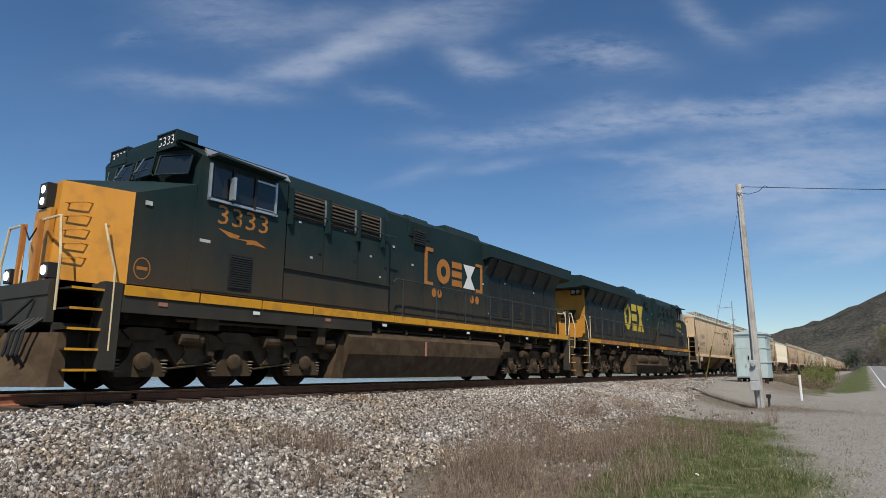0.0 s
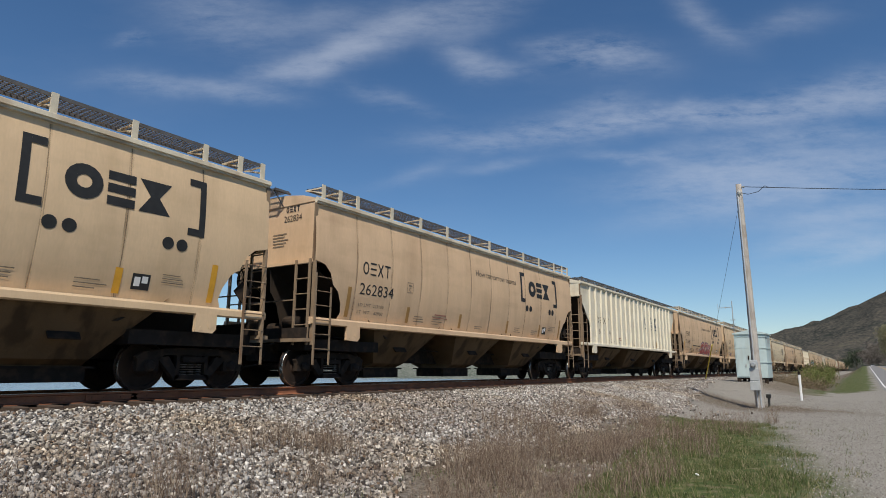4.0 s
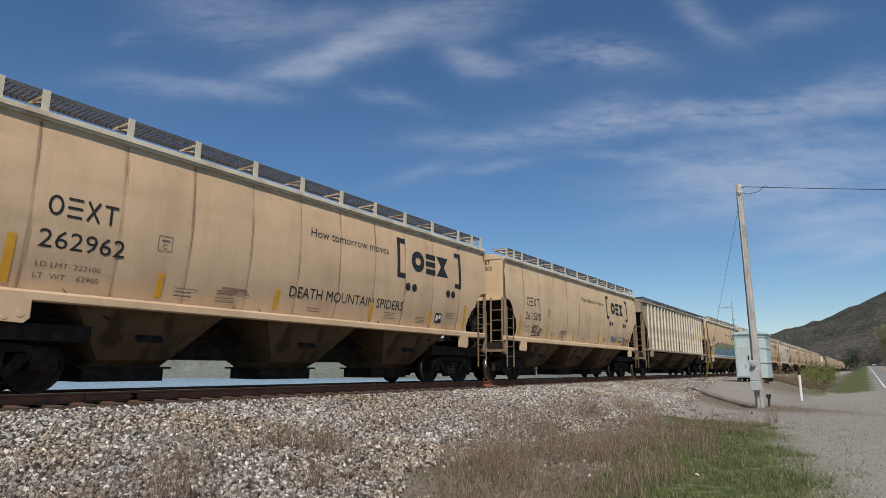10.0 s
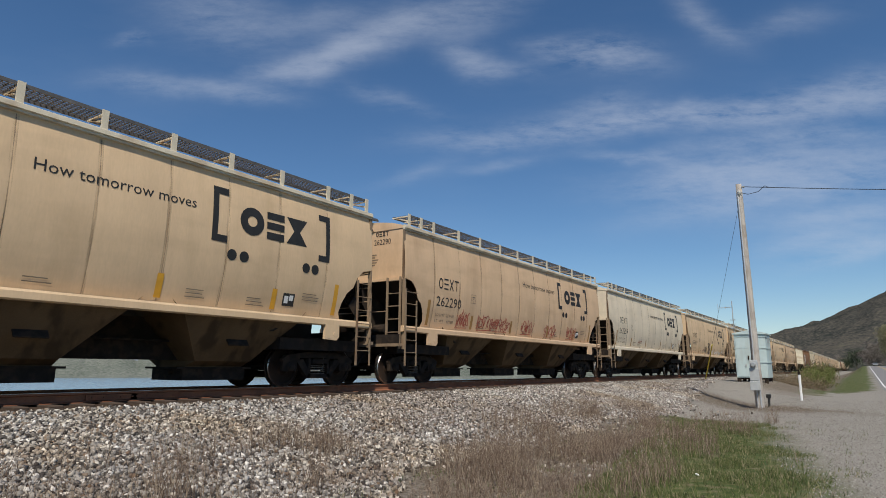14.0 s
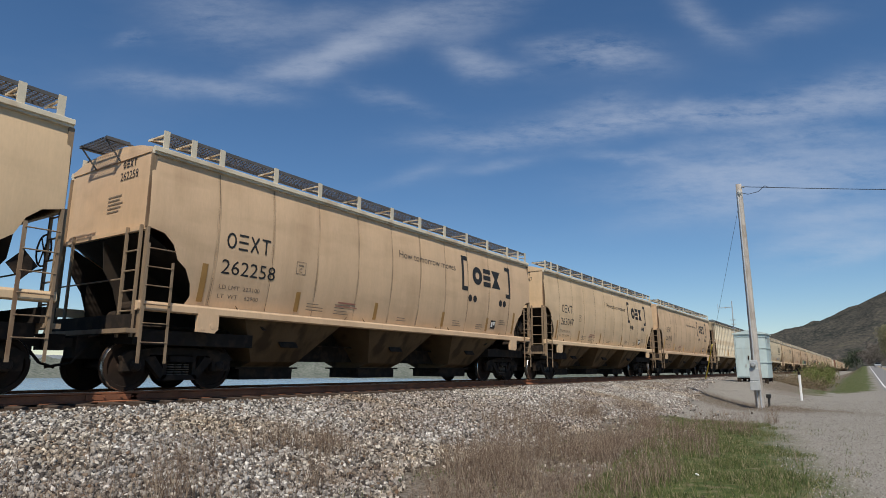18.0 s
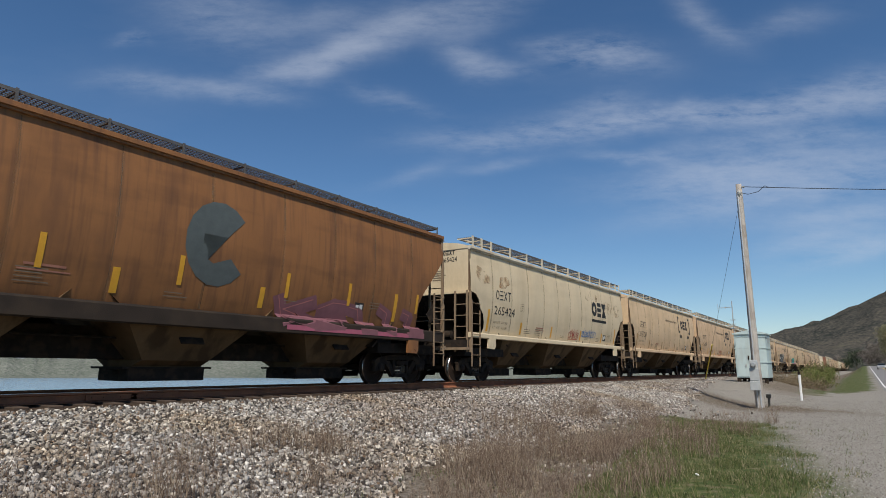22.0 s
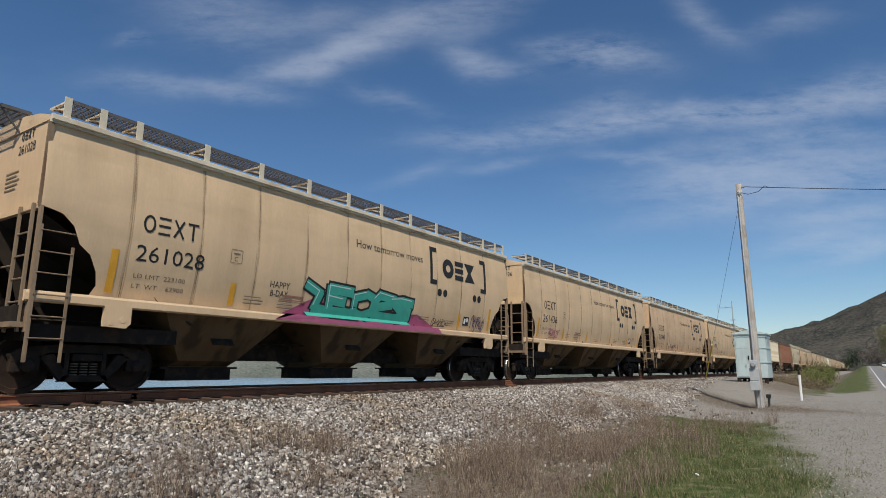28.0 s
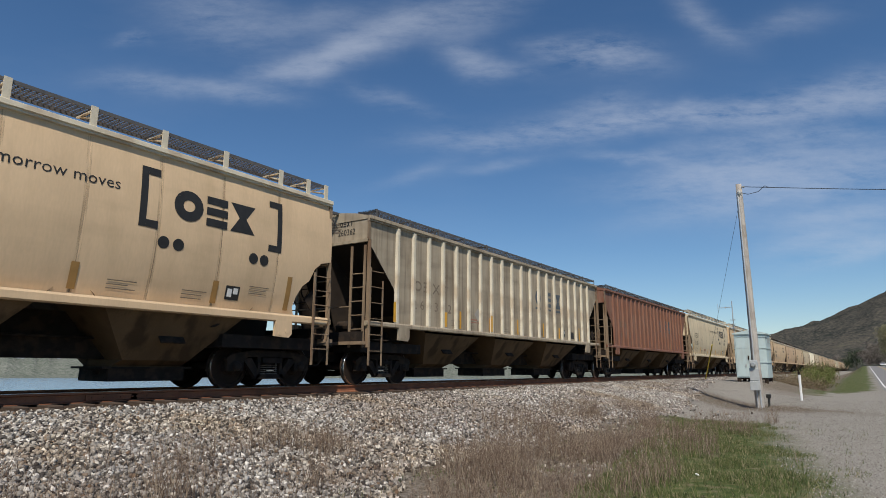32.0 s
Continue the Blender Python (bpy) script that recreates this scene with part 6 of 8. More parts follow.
    for a, b in ((2.42, 2.86), (2.90, 3.42), (3.46, 3.98)):
        part("window_pane", bx((a, b, -1.545, -1.537, 3.80, 4.40)), GLASS, win)
    for a in (2.34, 2.88, 3.44, 4.0):
        part("window_post", bx((a - 0.025, a + 0.025, -1.575, -1.525, 3.72, 4.46)), SILVER if a < 2.4 or (a > 3.9 and not back) else NEAR_BLACK, win)
    part("window_frame", bx((2.32, 4.06, -1.575, -1.525, 3.70, 3.75), (3.46, 3.98, -1.57, -1.55, 3.78, 3.80), (3.46, 3.98, -1.57, -1.55, 4.36, 4.40)), SILVER if not back else NEAR_BLACK, win)
    part("sunshade", pr([(2.30, 4.62), (4.05, 4.57), (4.05, 4.53), (2.30, 4.57)], -1.80, -1.52), BLUE, e, "sloping shade over the cab windows")
    part("mirror", bx((2.78, 2.84, -1.72, -1.58, 3.78, 4.25)), SILVER, e)
    # lettering on the cab
    wall = lambda z: 1.52
    a, b = sorted((X(2.60), X(3.86)))
    lettering("engine_number", number, a, 3.28, 0.40, e, ink, b - a, wall, "large painted engine number")
    z0 = 2.98
    bolt = [(a + 0.02, z0 + 0.20), (a + 0.55, z0 + 0.13), (a + 0.50, z0 + 0.06), (a + 0.95, z0 + 0.10), (b, z0 - 0.02), (b - 0.35, z0 - 0.0), (a + 0.72, z0 - 0.02), (a + 0.74, z0 + 0.04), (a + 0.30, z0 + 0.06)]
    flat("bolt_emblem", [bolt[:3] + bolt[-1:], bolt[2:4] + [bolt[7], bolt[8]], [bolt[3], bolt[4], bolt[5], bolt[6], bolt[7]]], ink, e, wall, 0.009)
    for q in (rect(X(1.15) - 0.07, X(1.15) + 0.07, 3.32, 3.40), rect(X(2.35) - 0.12, X(2.35) + 0.12, 2.84, 2.90)):
        flat("warning_label", [q], GREY_LABEL, e, wall, 0.006)
    lv = part("cab_louvre", louvre(14, 0.52, 0.66), NEAR_BLACK, e)
    lv.location = (min(X(2.95), X(3.47)), -1.535, 2.02)
    if back:
        lv2 = part("cab_louvre", louvre(14, 0.52, 0.66), NEAR_BLACK, e)
        lv2.location = (X(2.85), -1.535, 2.06)
    part("cab_lower_panel", bx((2.14, 4.34, -1.532, -1.521, 1.90, 2.72)), BLUE, e, "dust-covered lower cab panel")
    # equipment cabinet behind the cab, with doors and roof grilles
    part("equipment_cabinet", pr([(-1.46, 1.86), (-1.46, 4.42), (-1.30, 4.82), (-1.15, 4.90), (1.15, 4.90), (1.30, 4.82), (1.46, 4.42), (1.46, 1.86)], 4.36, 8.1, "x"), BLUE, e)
    part("cabinet_side", bx((4.40, 8.06, -1.478, -1.462, 1.92, 2.62)), BLUE, e, "dusty lower doors")
    for a in (4.40, 5.62, 6.84):
        d = part("cabinet_door", bx((a + 0.02, a + 1.17, -1.485, -1.462, 2.66, 3.92)), BLUE, e)
        part("door_latch", bx((a + 1.02, a + 1.10, -1.505, -1.485, 3.1, 3.25)), NEAR_BLACK, d)
    part("door_ledge", bx((4.36, 8.1, -1.52, -1.46, 2.61, 2.65)), BLUE, e)
    for a, w in ((4.55, 0.98), (5.80, 0.80), (6.86, 0.74)) if not back else ((4.75, 0.62), (5.85, 0.62), (6.86, 0.50)):
        # flat black panel stands for the shade behind the slats
        part("grille_recess", bx((a - 0.02, a + w + 0.02, -1.482, -1.462, 3.84, 4.42)), NEAR_BLACK, e)
        g = part("roof_grille", louvre(6, w, 0.55, 0.05), SLAT if not back else NEAR_BLACK, e)
        g.location = (min(X(a), X(a + w)), -1.484, 3.86)
        if not back:
            part("grille_edge", bx((a + w + 0.03, a + w + 0.10, -1.50, -1.462, 3.82, 4.44)), SILVER, e, "bare metal edge strip")
    part("upper_handrail", pipe(bmesh.new(), [P(4.42, -1.56, 3.98), P(8.3, -1.56, 3.98)], 0.018, 6), BLACKRAIL, e)
    for a in (4.46, 5.66, 6.74, 7.72):
        part("upper_rib", bx((a - 0.045, a + 0.045, -1.58, -1.46, 3.62, 4.46)), BLUE, e)
    for a, z in ((4.8, 3.72), (6.3, 3.80), (7.3, 3.3), (5.2, 2.95), (7.7, 2.8)):
        flat("cabinet_label", [rect(X(a) - 0.04, X(a) + 0.04, z, z + 0.05)], GREY_LABEL, e, lambda z: 1.486, 0.004)
    if back:
        for a in (5.0, 6.1, 7.1):
            flat("red_label", [rect(X(a) - 0.14, X(a) + 0.14, 3.95, 4.0)], RED_INK, e, lambda z: 1.486, 0.004)
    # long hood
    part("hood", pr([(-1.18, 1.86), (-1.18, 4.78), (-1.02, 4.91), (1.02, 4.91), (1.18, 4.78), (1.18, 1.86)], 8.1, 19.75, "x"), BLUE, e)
    for a in np.arange(8.2, 19.4, 0.94):
        d = part("hood_door", bx((a + 0.02, a + 0.90, -1.198, -1.182, 1.98, 3.62)), BLUE, e)
        part("door_latch", bx((a + 0.80, a + 0.86, -1.212, -1.198, 2.7, 2.85)), NEAR_BLACK, d)
        if a > 13.3:
            g = part("door_grille", louvre(16, 0.56, 1.1, 0.012), NEAR_BLACK, d)
            g.location = (min(X(a + 0.18), X(a + 0.74)), -1.20, 2.32)
    part("exhaust_housing", pr([(-1.16, 4.80), (-1.06, 5.04), (1.06, 5.04), (1.16, 4.80)], 11.4, 13.5, "x"), BLUE, e)
    part("blower_housing", pr([(-1.20, 4.30), (-1.24, 4.72), (-1.05, 4.95), (1.05, 4.95), (1.24, 4.72), (1.20, 4.30)], 9.3, 10.4, "x"), BLUE, e)
    g = part("blower_grille", louvre(6, 0.55, 0.42), NEAR_BLACK, e)
    g.location = (min(X(9.5), X(10.05)), -1.25, 4.1)
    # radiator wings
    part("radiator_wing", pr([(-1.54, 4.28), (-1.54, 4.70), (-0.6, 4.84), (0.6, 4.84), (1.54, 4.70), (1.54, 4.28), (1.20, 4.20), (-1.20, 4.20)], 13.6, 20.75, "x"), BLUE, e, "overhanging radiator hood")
    part("radiator_core", pr([(-1.46, 4.262), (-1.17, 3.70), (-1.17, 4.262)], 13.75, 19.7, "x"), NEAR_BLACK, e, "near-black slanted radiator intake")
    part("radiator_core", pr([(1.46, 4.262), (1.17, 3.70), (1.17, 4.262)], 13.75, 19.7, "x"), NEAR_BLACK, e)
    for a in np.arange(14.2, 19.7, 1.12):
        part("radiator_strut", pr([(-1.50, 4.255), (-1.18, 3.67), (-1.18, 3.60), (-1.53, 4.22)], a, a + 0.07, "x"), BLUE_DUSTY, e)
    # rear end
    part("rear_wall", bx((19.74, 19.80, -1.16, 1.16, 1.9, 4.25)), NOSE if back else BLUE, e, "orange end wall of the hood" if back else "")
    rl = part("rear_lamps", bx((19.80, 19.98, -1.05, -0.55, 3.92, 4.22)), NEAR_BLACK, e)
    for y in (-0.92, -0.68):
        part("lamp_lens", lathe(bmesh.new(), [(0.09, -0.01), (0.10, 0.0), (0.09, 0.012)], 14, "x", P(19.99, y, 4.07)), LAMP if False else SILVER, rl)
    if back:
        f = flat("end_emblem", emblem(-0.62, 0.72, 2.62, 3.22), BLUE, e, lambda z: 0.0, 0.0)
        f.matrix_local = Matrix.Translation((X(19.81), -0.05, 0)) @ Matrix.Rotation(radians(-90), 4, "Z")
    # step wells, plough, couplers
    for nm, s in (("front", 0), ("rear", 1)):
        Y = (lambda x: X(x)) if s == 0 else (lambda x: X(ln - x))
        for side in (-1, 1):
            y0, y1 = sorted((side * 1.05, side * 1.50))
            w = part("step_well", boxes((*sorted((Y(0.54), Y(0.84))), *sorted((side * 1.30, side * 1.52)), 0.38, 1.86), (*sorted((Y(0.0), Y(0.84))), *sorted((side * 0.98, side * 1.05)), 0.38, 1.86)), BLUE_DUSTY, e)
            for i in range(5):
                z = 0.40 + 0.33 * i
                st = part("step", boxes((*sorted((Y(0.02), Y(0.56))), y0, y1, z - 0.03, z)), DARK, w)
                part("step_edge", boxes((*sorted((Y(0.02), Y(0.56))), *sorted((side * 1.50, side * 1.515)), z - 0.035, z + 0.005)), STRIPE, st, "yellow step edge")
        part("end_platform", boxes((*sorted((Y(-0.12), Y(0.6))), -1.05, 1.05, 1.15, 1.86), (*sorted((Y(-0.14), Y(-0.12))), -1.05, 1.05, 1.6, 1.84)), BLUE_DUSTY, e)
        plough = bmesh.new()
        lo = [plough.verts.new((Y(x), y, 0.12)) for x, y in ((-0.15, -1.42), (-0.75, -0.30), (-0.75, 0.30), (-0.15, 1.42))]
        hi = [plough.verts.new((Y(x), y, 0.98)) for x, y in ((0.0, -1.30), (-0.35, -0.30), (-0.35, 0.30), (0.0, 1.30))]
        bk = [plough.verts.new((Y(0.12), y, z)) for y, z in ((-1.42, 0.12), (1.42, 0.12), (1.30, 0.98), (-1.30, 0.98))]
        for i in range(3):
            plough.faces.new((lo[i], lo[i + 1], hi[i + 1], hi[i]))
        plough.faces.new(bk)
        plough.faces.new((lo[0], hi[0], bk[3], bk[0]))
        plough.faces.new((lo[3], bk[1], bk[2], hi[3]))
        plough.faces.new((*lo, bk[1], bk[0]))
        plough.faces.new((hi[0], hi[1], hi[2], hi[3], bk[2], bk[3]))
        part("snow_plough", plough, FRAME, e, "scuffed dark steel plough")
        c = bmesh.new()
        box(c, *sorted((Y(-0.5), Y(-0.05))), -0.11, 0.11, 0.78, 0.98)
        box(c, *sorted((Y(-0.66), Y(-0.35))), -0.19, 0.16, 0.70, 1.04)
        part("coupler", c, DARK, e)
        for y in (-0.95, -0.8, -0.62, -0.45, 0.5, 0.7):
            part("air_hose", pipe(bmesh.new(), [(Y(-0.10), y, 1.22), (Y(-0.38), y - 0.04, 1.0), (Y(-0.44), y - 0.02, 0.62), (Y(-0.30), y + 0.05, 0.45)], 0.026, 6), NEAR_BLACK, e, "hanging black rubber air hose")
        part("jumper_cable", pipe(bmesh.new(), [(Y(-0.16), -0.6, 1.55), (Y(-0.35), -0.2, 1.15), (Y(-0.35), 0.3, 1.15), (Y(-0.16), 0.7, 1.55)], 0.03, 6), NEAR_BLACK, e, "thick black jumper cable")
        # handrails at the steps and across the end
        for side in (-1, 1):
            hr = bmesh.new()
            pipe(hr, [(Y(0.70), side * 1.51, 0.7), (Y(0.68), side * 1.51, 2.05), (Y(0.52), side * 1.50, 2.55), (Y(0.48), side * 1.42, 2.85), (Y(0.62), side * 1.25, 2.85)], 0.020, 6)
            part("grab_rail", hr, RAILING, e, "cream-painted grab rail")
            hr = bmesh.new()
            pipe(hr, [(Y(-0.02), side * 1.10, 1.35), (Y(-0.06), side * 1.16, 2.25), (Y(-0.06), side * 1.0, 2.95), (Y(-0.06), side * 0.32, 2.95), (Y(-0.06), side * 0.30, 1.86)], 0.022, 6)
            part("end_rail", hr, RAILING, e, "cream-painted end railing")
            part("rail_post", boxes((*sorted((Y(-0.12), Y(-0.04))), side * 0.33 - 0.04, side * 0.33 + 0.04, 1.86, 2.95)), ORANGE if not (back and s == 0) else BLUE, e)
    ch = bmesh.new()
    pipe(ch, [P(-0.08, 0.30, 2.90), P(-0.10, 0.0, 2.62), P(-0.08, -0.30, 2.90)], 0.014, 5)
    part("chain", ch, DARK, e)
    # side handrails
    hr = bmesh.new()
    pts = [P(8.25, -1.50, 2.75), P(8.4, -1.50, 2.86), P(19.9, -1.50, 2.86), P(20.3, -1.50, 2.80)] if not back else [P(5.1, -1.50, 3.55), P(8.0, -1.50, 3.60), P(8.6, -1.50, 2.86), P(19.9, -1.50, 2.86), P(20.3, -1.50, 2.6)]
    pipe(hr, pts, 0.020, 6)
    part("side_handrail", hr, BLACKRAIL, e)
    for x in np.arange(8.7, 20.3, 1.62):
        part("handrail_post", tube(bmesh.new(), P(x, -1.50, 1.86), P(x, -1.50, 2.86), 0.018, 6), BLACKRAIL if x < 19 else RAILING, e)
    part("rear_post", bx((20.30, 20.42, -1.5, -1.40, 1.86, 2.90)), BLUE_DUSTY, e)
    # emblem on the hood
    skin = lambda z: 1.20
    if not back:
        a, b = 10.10, 13.55
        flat("logo_bracket", [rect(a, a + 0.16, 2.92, 4.10), rect(a + 0.16, a + 0.46, 3.98, 4.10), rect(a + 0.16, a + 0.46, 2.92, 3.04)], ink, e, skin)
        flat("logo_bracket", [rect(b - 0.16, b, 2.98, 3.98), rect(b - 0.46, b - 0.16, 3.88, 3.98), rect(b - 0.46, b - 0.16, 2.98, 3.10)], ink, e, skin)
        polys = emblem(10.75, 13.05, 3.05, 3.85)
        flat("logo", polys[:21], ink, e, skin, label="faded orange emblem of plain shapes")
        flat("logo_patch", polys[21:], WHITE, e, skin, label="whitened patch of the emblem")
        for x in (10.62, 10.92, 12.85, 13.18):
            flat("logo_dot", [oval(x, 2.72, 0.12, 0.14)], ink, e, skin)
    else:
        flat("logo", emblem(6.95, 10.55, 2.60, 4.12), ink, e, skin, label="large yellow emblem of plain shapes")
    for a, z in ((8.6, 3.8), (9.5, 3.4), (13.6, 3.3), (14.0, 2.3), (15.2, 3.5), (16.4, 2.5), (17.6, 3.4)):
        flat("hood_label", [rect(X(a) - 0.05, X(a) + 0.05, z, z + 0.06)], GREY_LABEL, e, lambda z: 1.20, 0.006)
    # fuel tank
    if tank == "smooth":
        t = bmesh.new()
        prism(t, [(-1.36, 1.36), (-1.52, 1.20), (-1.52, 0.78), (-1.30, 0.18), (1.30, 0.18), (1.52, 0.78), (1.52, 1.20), (1.36, 1.36)], X(6.55), X(14.2), "x")
        part("fuel_tank", t, FRAME, e, "long dusty brown fuel tank")
        part("tank_end", pr([(6.56, 1.30), (6.40, 1.1), (6.15, 0.2), (6.56, 0.18)], -1.35, 1.35), FRAME, e)
        part("fuel_gauge", bx((9.75, 9.82, -1.545, -1.515, 0.78, 1.18)), RED_INK, e)
    else:
        part("fuel_tank", pr([(-1.30, 1.30), (-1.48, 1.1), (-1.48, 0.62), (-1.25, 0.18), (1.25, 0.18), (1.48, 0.62), (1.48, 1.1), (1.30, 1.30)], 6.4, 8.1, "x"), FRAME, e, "dusty brown fuel tank")
        part("fuel_tank", pr([(-1.10, 1.25), (-1.48, 0.66), (-1.25, 0.18), (1.25, 0.18), (1.48, 0.66), (1.10, 1.25)], 8.1, 13.9, "x"), FRAME, e, "dusty brown fuel tank")
        part("tank_end", pr([(13.1, 1.25), (13.9, 1.20), (14.3, 0.25), (13.1, 0.2)], -1.46, 1.30), FRAME, e)
        for a, b in ((8.5, 10.35), (10.7, 12.55)):
            part("air_reservoir", lathe(bmesh.new(), [(0.22, min(X(a), X(b))), (0.31, min(X(a), X(b)) + 0.06), (0.31, max(X(a), X(b)) - 0.06), (0.22, max(X(a), X(b)))], 18, "x", (0, -1.18, 0.98)), FRAME, e, "round air reservoir")
    piping = bmesh.new()
    pipe(piping, [P(2.0, -1.34, 1.30), P(5.8, -1.34, 1.30), P(6.4, -1.30, 1.42), P(14.3, -1.30, 1.42), P(15.0, -1.34, 1.28), P(19.4, -1.34, 1.28)], 0.03, 6)
    part("side_piping", piping, FRAME, e)
    for x in (7.8, 9.0, 10.9, 12.4):
        part("filler_cap", lathe(bmesh.new(), [(0.05, 0.0), (0.06, 0.10), (0.03, 0.14)], 10, "z", P(x, -1.38, 1.34)), FRAME, e)
    for x, w, h in ((2.4, 0.5, 0.22), (4.6, 0.35, 0.3), (5.6, 0.25, 0.4), (14.7, 0.4, 0.35), (16.4, 0.5, 0.2), (18.7, 0.4, 0.28)):
        part("gear_box", chamfer(bx((x, x + w, -1.42, -1.15, 1.36 - h, 1.38)), 0.015), FRAME, e)
    # trucks
    for c in (3.46, 17.54):
        t = put("truck", "engine_truck", engine_truck_mesh, FRAME, e, X(c), label="three-axle cast-steel truck")
        for i, x in enumerate((-1.96, 0.0, 1.96)):
            w = put("wheelset", "engine_wheelset", lambda: wheel_mesh(R_ENGINE), WHEEL, t, x, 0, R_ENGINE, "large dark steel wheels on an axle")
            WHEELSETS.append((w, R_ENGINE))
            put("axle_box", "engine_axle_box", axle_box, FRAME, t, x, 0, R_ENGINE)
            put("coil_springs", "engine_coils", coil_pair, TAN_POST_DARK, t, x, 0, 0)
        for x in (-2.65, 2.65, -0.98):
            put("brake_cylinder", "engine_brake_cyl", lambda: lathe(bmesh.new(), [(0.06, -0.26), (0.13, -0.24), (0.15, 0.14), (0.10, 0.20)], 14, "x", (0, -1.22, 0.96)), FRAME, t, x)
        put("sand_pipe", "engine_sand_pipe", lambda: pipe(bmesh.new(), [(-2.9, -1.2, 1.3), (-2.95, -1.15, 0.6), (-2.75, -0.85, 0.2)], 0.025, 5), FRAME, t)
    return e

# ---------------------------------------------------------------- graffiti
PAINTS = {n: surface(f"{n}_spray_paint", c, 0.55, spread=0.16, scale=5, fine=40, bump=0.0) for n, c in {
    "black": (0.02, 0.02, 0.022), "silver": (0.62, 0.63, 0.62), "red": (0.36, 0.075, 0.05), "indigo": (0.06, 0.045, 0.13), "grey": (0.33, 0.31, 0.27), "cyan": (0.20, 0.45, 0.46),
    "ice": (0.55, 0.70, 0.70), "sky": (0.17, 0.30, 0.37), "moss": (0.20, 0.27, 0.13), "pink": (0.36, 0.10, 0.15), "teal": (0.05, 0.36, 0.28), "magenta": (0.40, 0.11, 0.20), "green": (0.16, 0.30, 0.10),
    "lime": (0.36, 0.50, 0.28), "blue": (0.09, 0.19, 0.40), "white": (0.76, 0.76, 0.73), "mauve": (0.20, 0.085, 0.10), "rose": (0.42, 0.16, 0.14), "slate": (0.085, 0.10, 0.10), "brown": (0.24, 0.09, 0.05), "orange": (0.62, 0.28, 0.03)}.items()}


def on_side(kind):
    side = KINDS[kind]["side"]
    return lambda z: max(side(z), 1.600 if z < KINDS[kind]["sill"][1] + 0.03 else 0)


def blob(rng, x, z, rx, rz, rough=0.16, n=18):
    ph = [rng.uniform(0, 6.3) for _ in range(4)]
    pts = []
    for i in range(n):
        a = 2 * math.pi * i / n
        k = 1 + rough * (math.sin(2 * a + ph[0]) * 0.6 + math.sin(3 * a + ph[1]) * 0.5 + math.sin(5 * a + ph[2]) * 0.35)
        c, s = math.cos(a), math.sin(a)
        sq = 1 / max(abs(c), abs(s)) ** 0.55
        pts.append((x + rx * k * sq * c * 0.86, z + rz * k * sq * s * 0.86))
    return pts


def throw_up(car, kind, x0, x1, z0, z1, letters, outline, fill, seed, shade=None, sheen="white", halo=None, base=None, crown=None):
    """Fat painted letter-like shapes that overlap along the side."""
    rng, wrap = random.Random(seed), on_side(kind)
    w, h = (x1 - x0) / letters, z1 - z0
    floor = z0 + 0.02
    put_poly = lambda nm, polys, mt, lift, label="": flat(nm, [[(x, max(floor if nm != "graffiti_halo" else z0 - 0.0, z)) for x, z in p] for p in polys], PAINTS[mt], car, wrap, lift, label)
    if halo:
        put_poly("graffiti_halo", [[(x0 - 0.25, z0 + 0.05), (x1 + 0.25, z0 + 0.05)] + [(x1 + 0.25 - (x1 - x0 + 0.5) * i / 22, z1 - 0.16 + 0.16 * math.sin(i * 1.7) + 0.07 * rng.random()) for i in range(23)]], halo, 0.009, "hazy sprayed halo")
    if base:
        put_poly("graffiti_base", [rect(x0 + 0.1, x1 - 0.1, z0, z0 + h * 0.16)], base, 0.0105, "painted lower band")
    for i in range(letters):
        r = random.Random(seed * 31 + i)
        lx, lw = x0 + w * (i - 0.15), w * 1.32
        lz, lh = z0 + 0.06 + 0.05 * r.random() * h, h * r.uniform(0.80, 0.90)
        lean = r.uniform(-0.08, 0.14) * lw
        glyph = GLYPHS[r.randrange(len(GLYPHS))]
        t = min(lw * 0.27, lh * 0.30) * r.uniform(0.9, 1.1)
        lines = [[(lx + lw * (0.14 + 0.72 * u) + lean * v + 0.09 * lw * r.uniform(-1, 1), lz + t / 2 + (lh - t) * min(1.0, max(0.0, v + 0.12 * r.uniform(-1, 1)))) for u, v in line] for line in glyph]
        lift = 0.012 + 0.0030 * (i % 2)
        edge, core, low, shine = [], [], [], []
        for line in lines:
            edge += ribbon(line, t + 0.11)
            core += ribbon(line, t)
            low += [q for q in ribbon([(x, z - t * 0.22) for x, z in line], t * 0.42)]
            shine += ribbon([(x - t * 0.18, z + t * 0.30) for x, z in line[:3]], t * 0.09)
        put_poly("graffiti_letter", edge, outline, lift, f"{outline} outlined sprayed shape")
        put_poly("graffiti_fill", core, fill, lift + 0.006)
        if shade:
            put_poly("graffiti_shade", low, shade, lift + 0.009)
        if crown:
            cut = z0 + 0.56 * h
            tops = [[(x, max(cut, z)) for x, z in p] for p in core if max(z for _, z in p) > cut + 0.02]
            if tops:
                put_poly("graffiti_crown", tops, crown, lift + 0.0075)
                dots = []
                for p in tops[::3]:
                    cx, cz = sum(x for x, _ in p) / len(p), max(z for _, z in p) - 0.10
                    if cz > cut + 0.08:
                        dots.append(oval(cx, cz, 0.075, 0.07, 10))
                if dots:
                    tagged(put_poly("graffiti_dot", dots, "lime", lift + 0.010), kind="stuff")
        if sheen:
            put_poly("graffiti_sheen", shine, sheen, lift + 0.012)


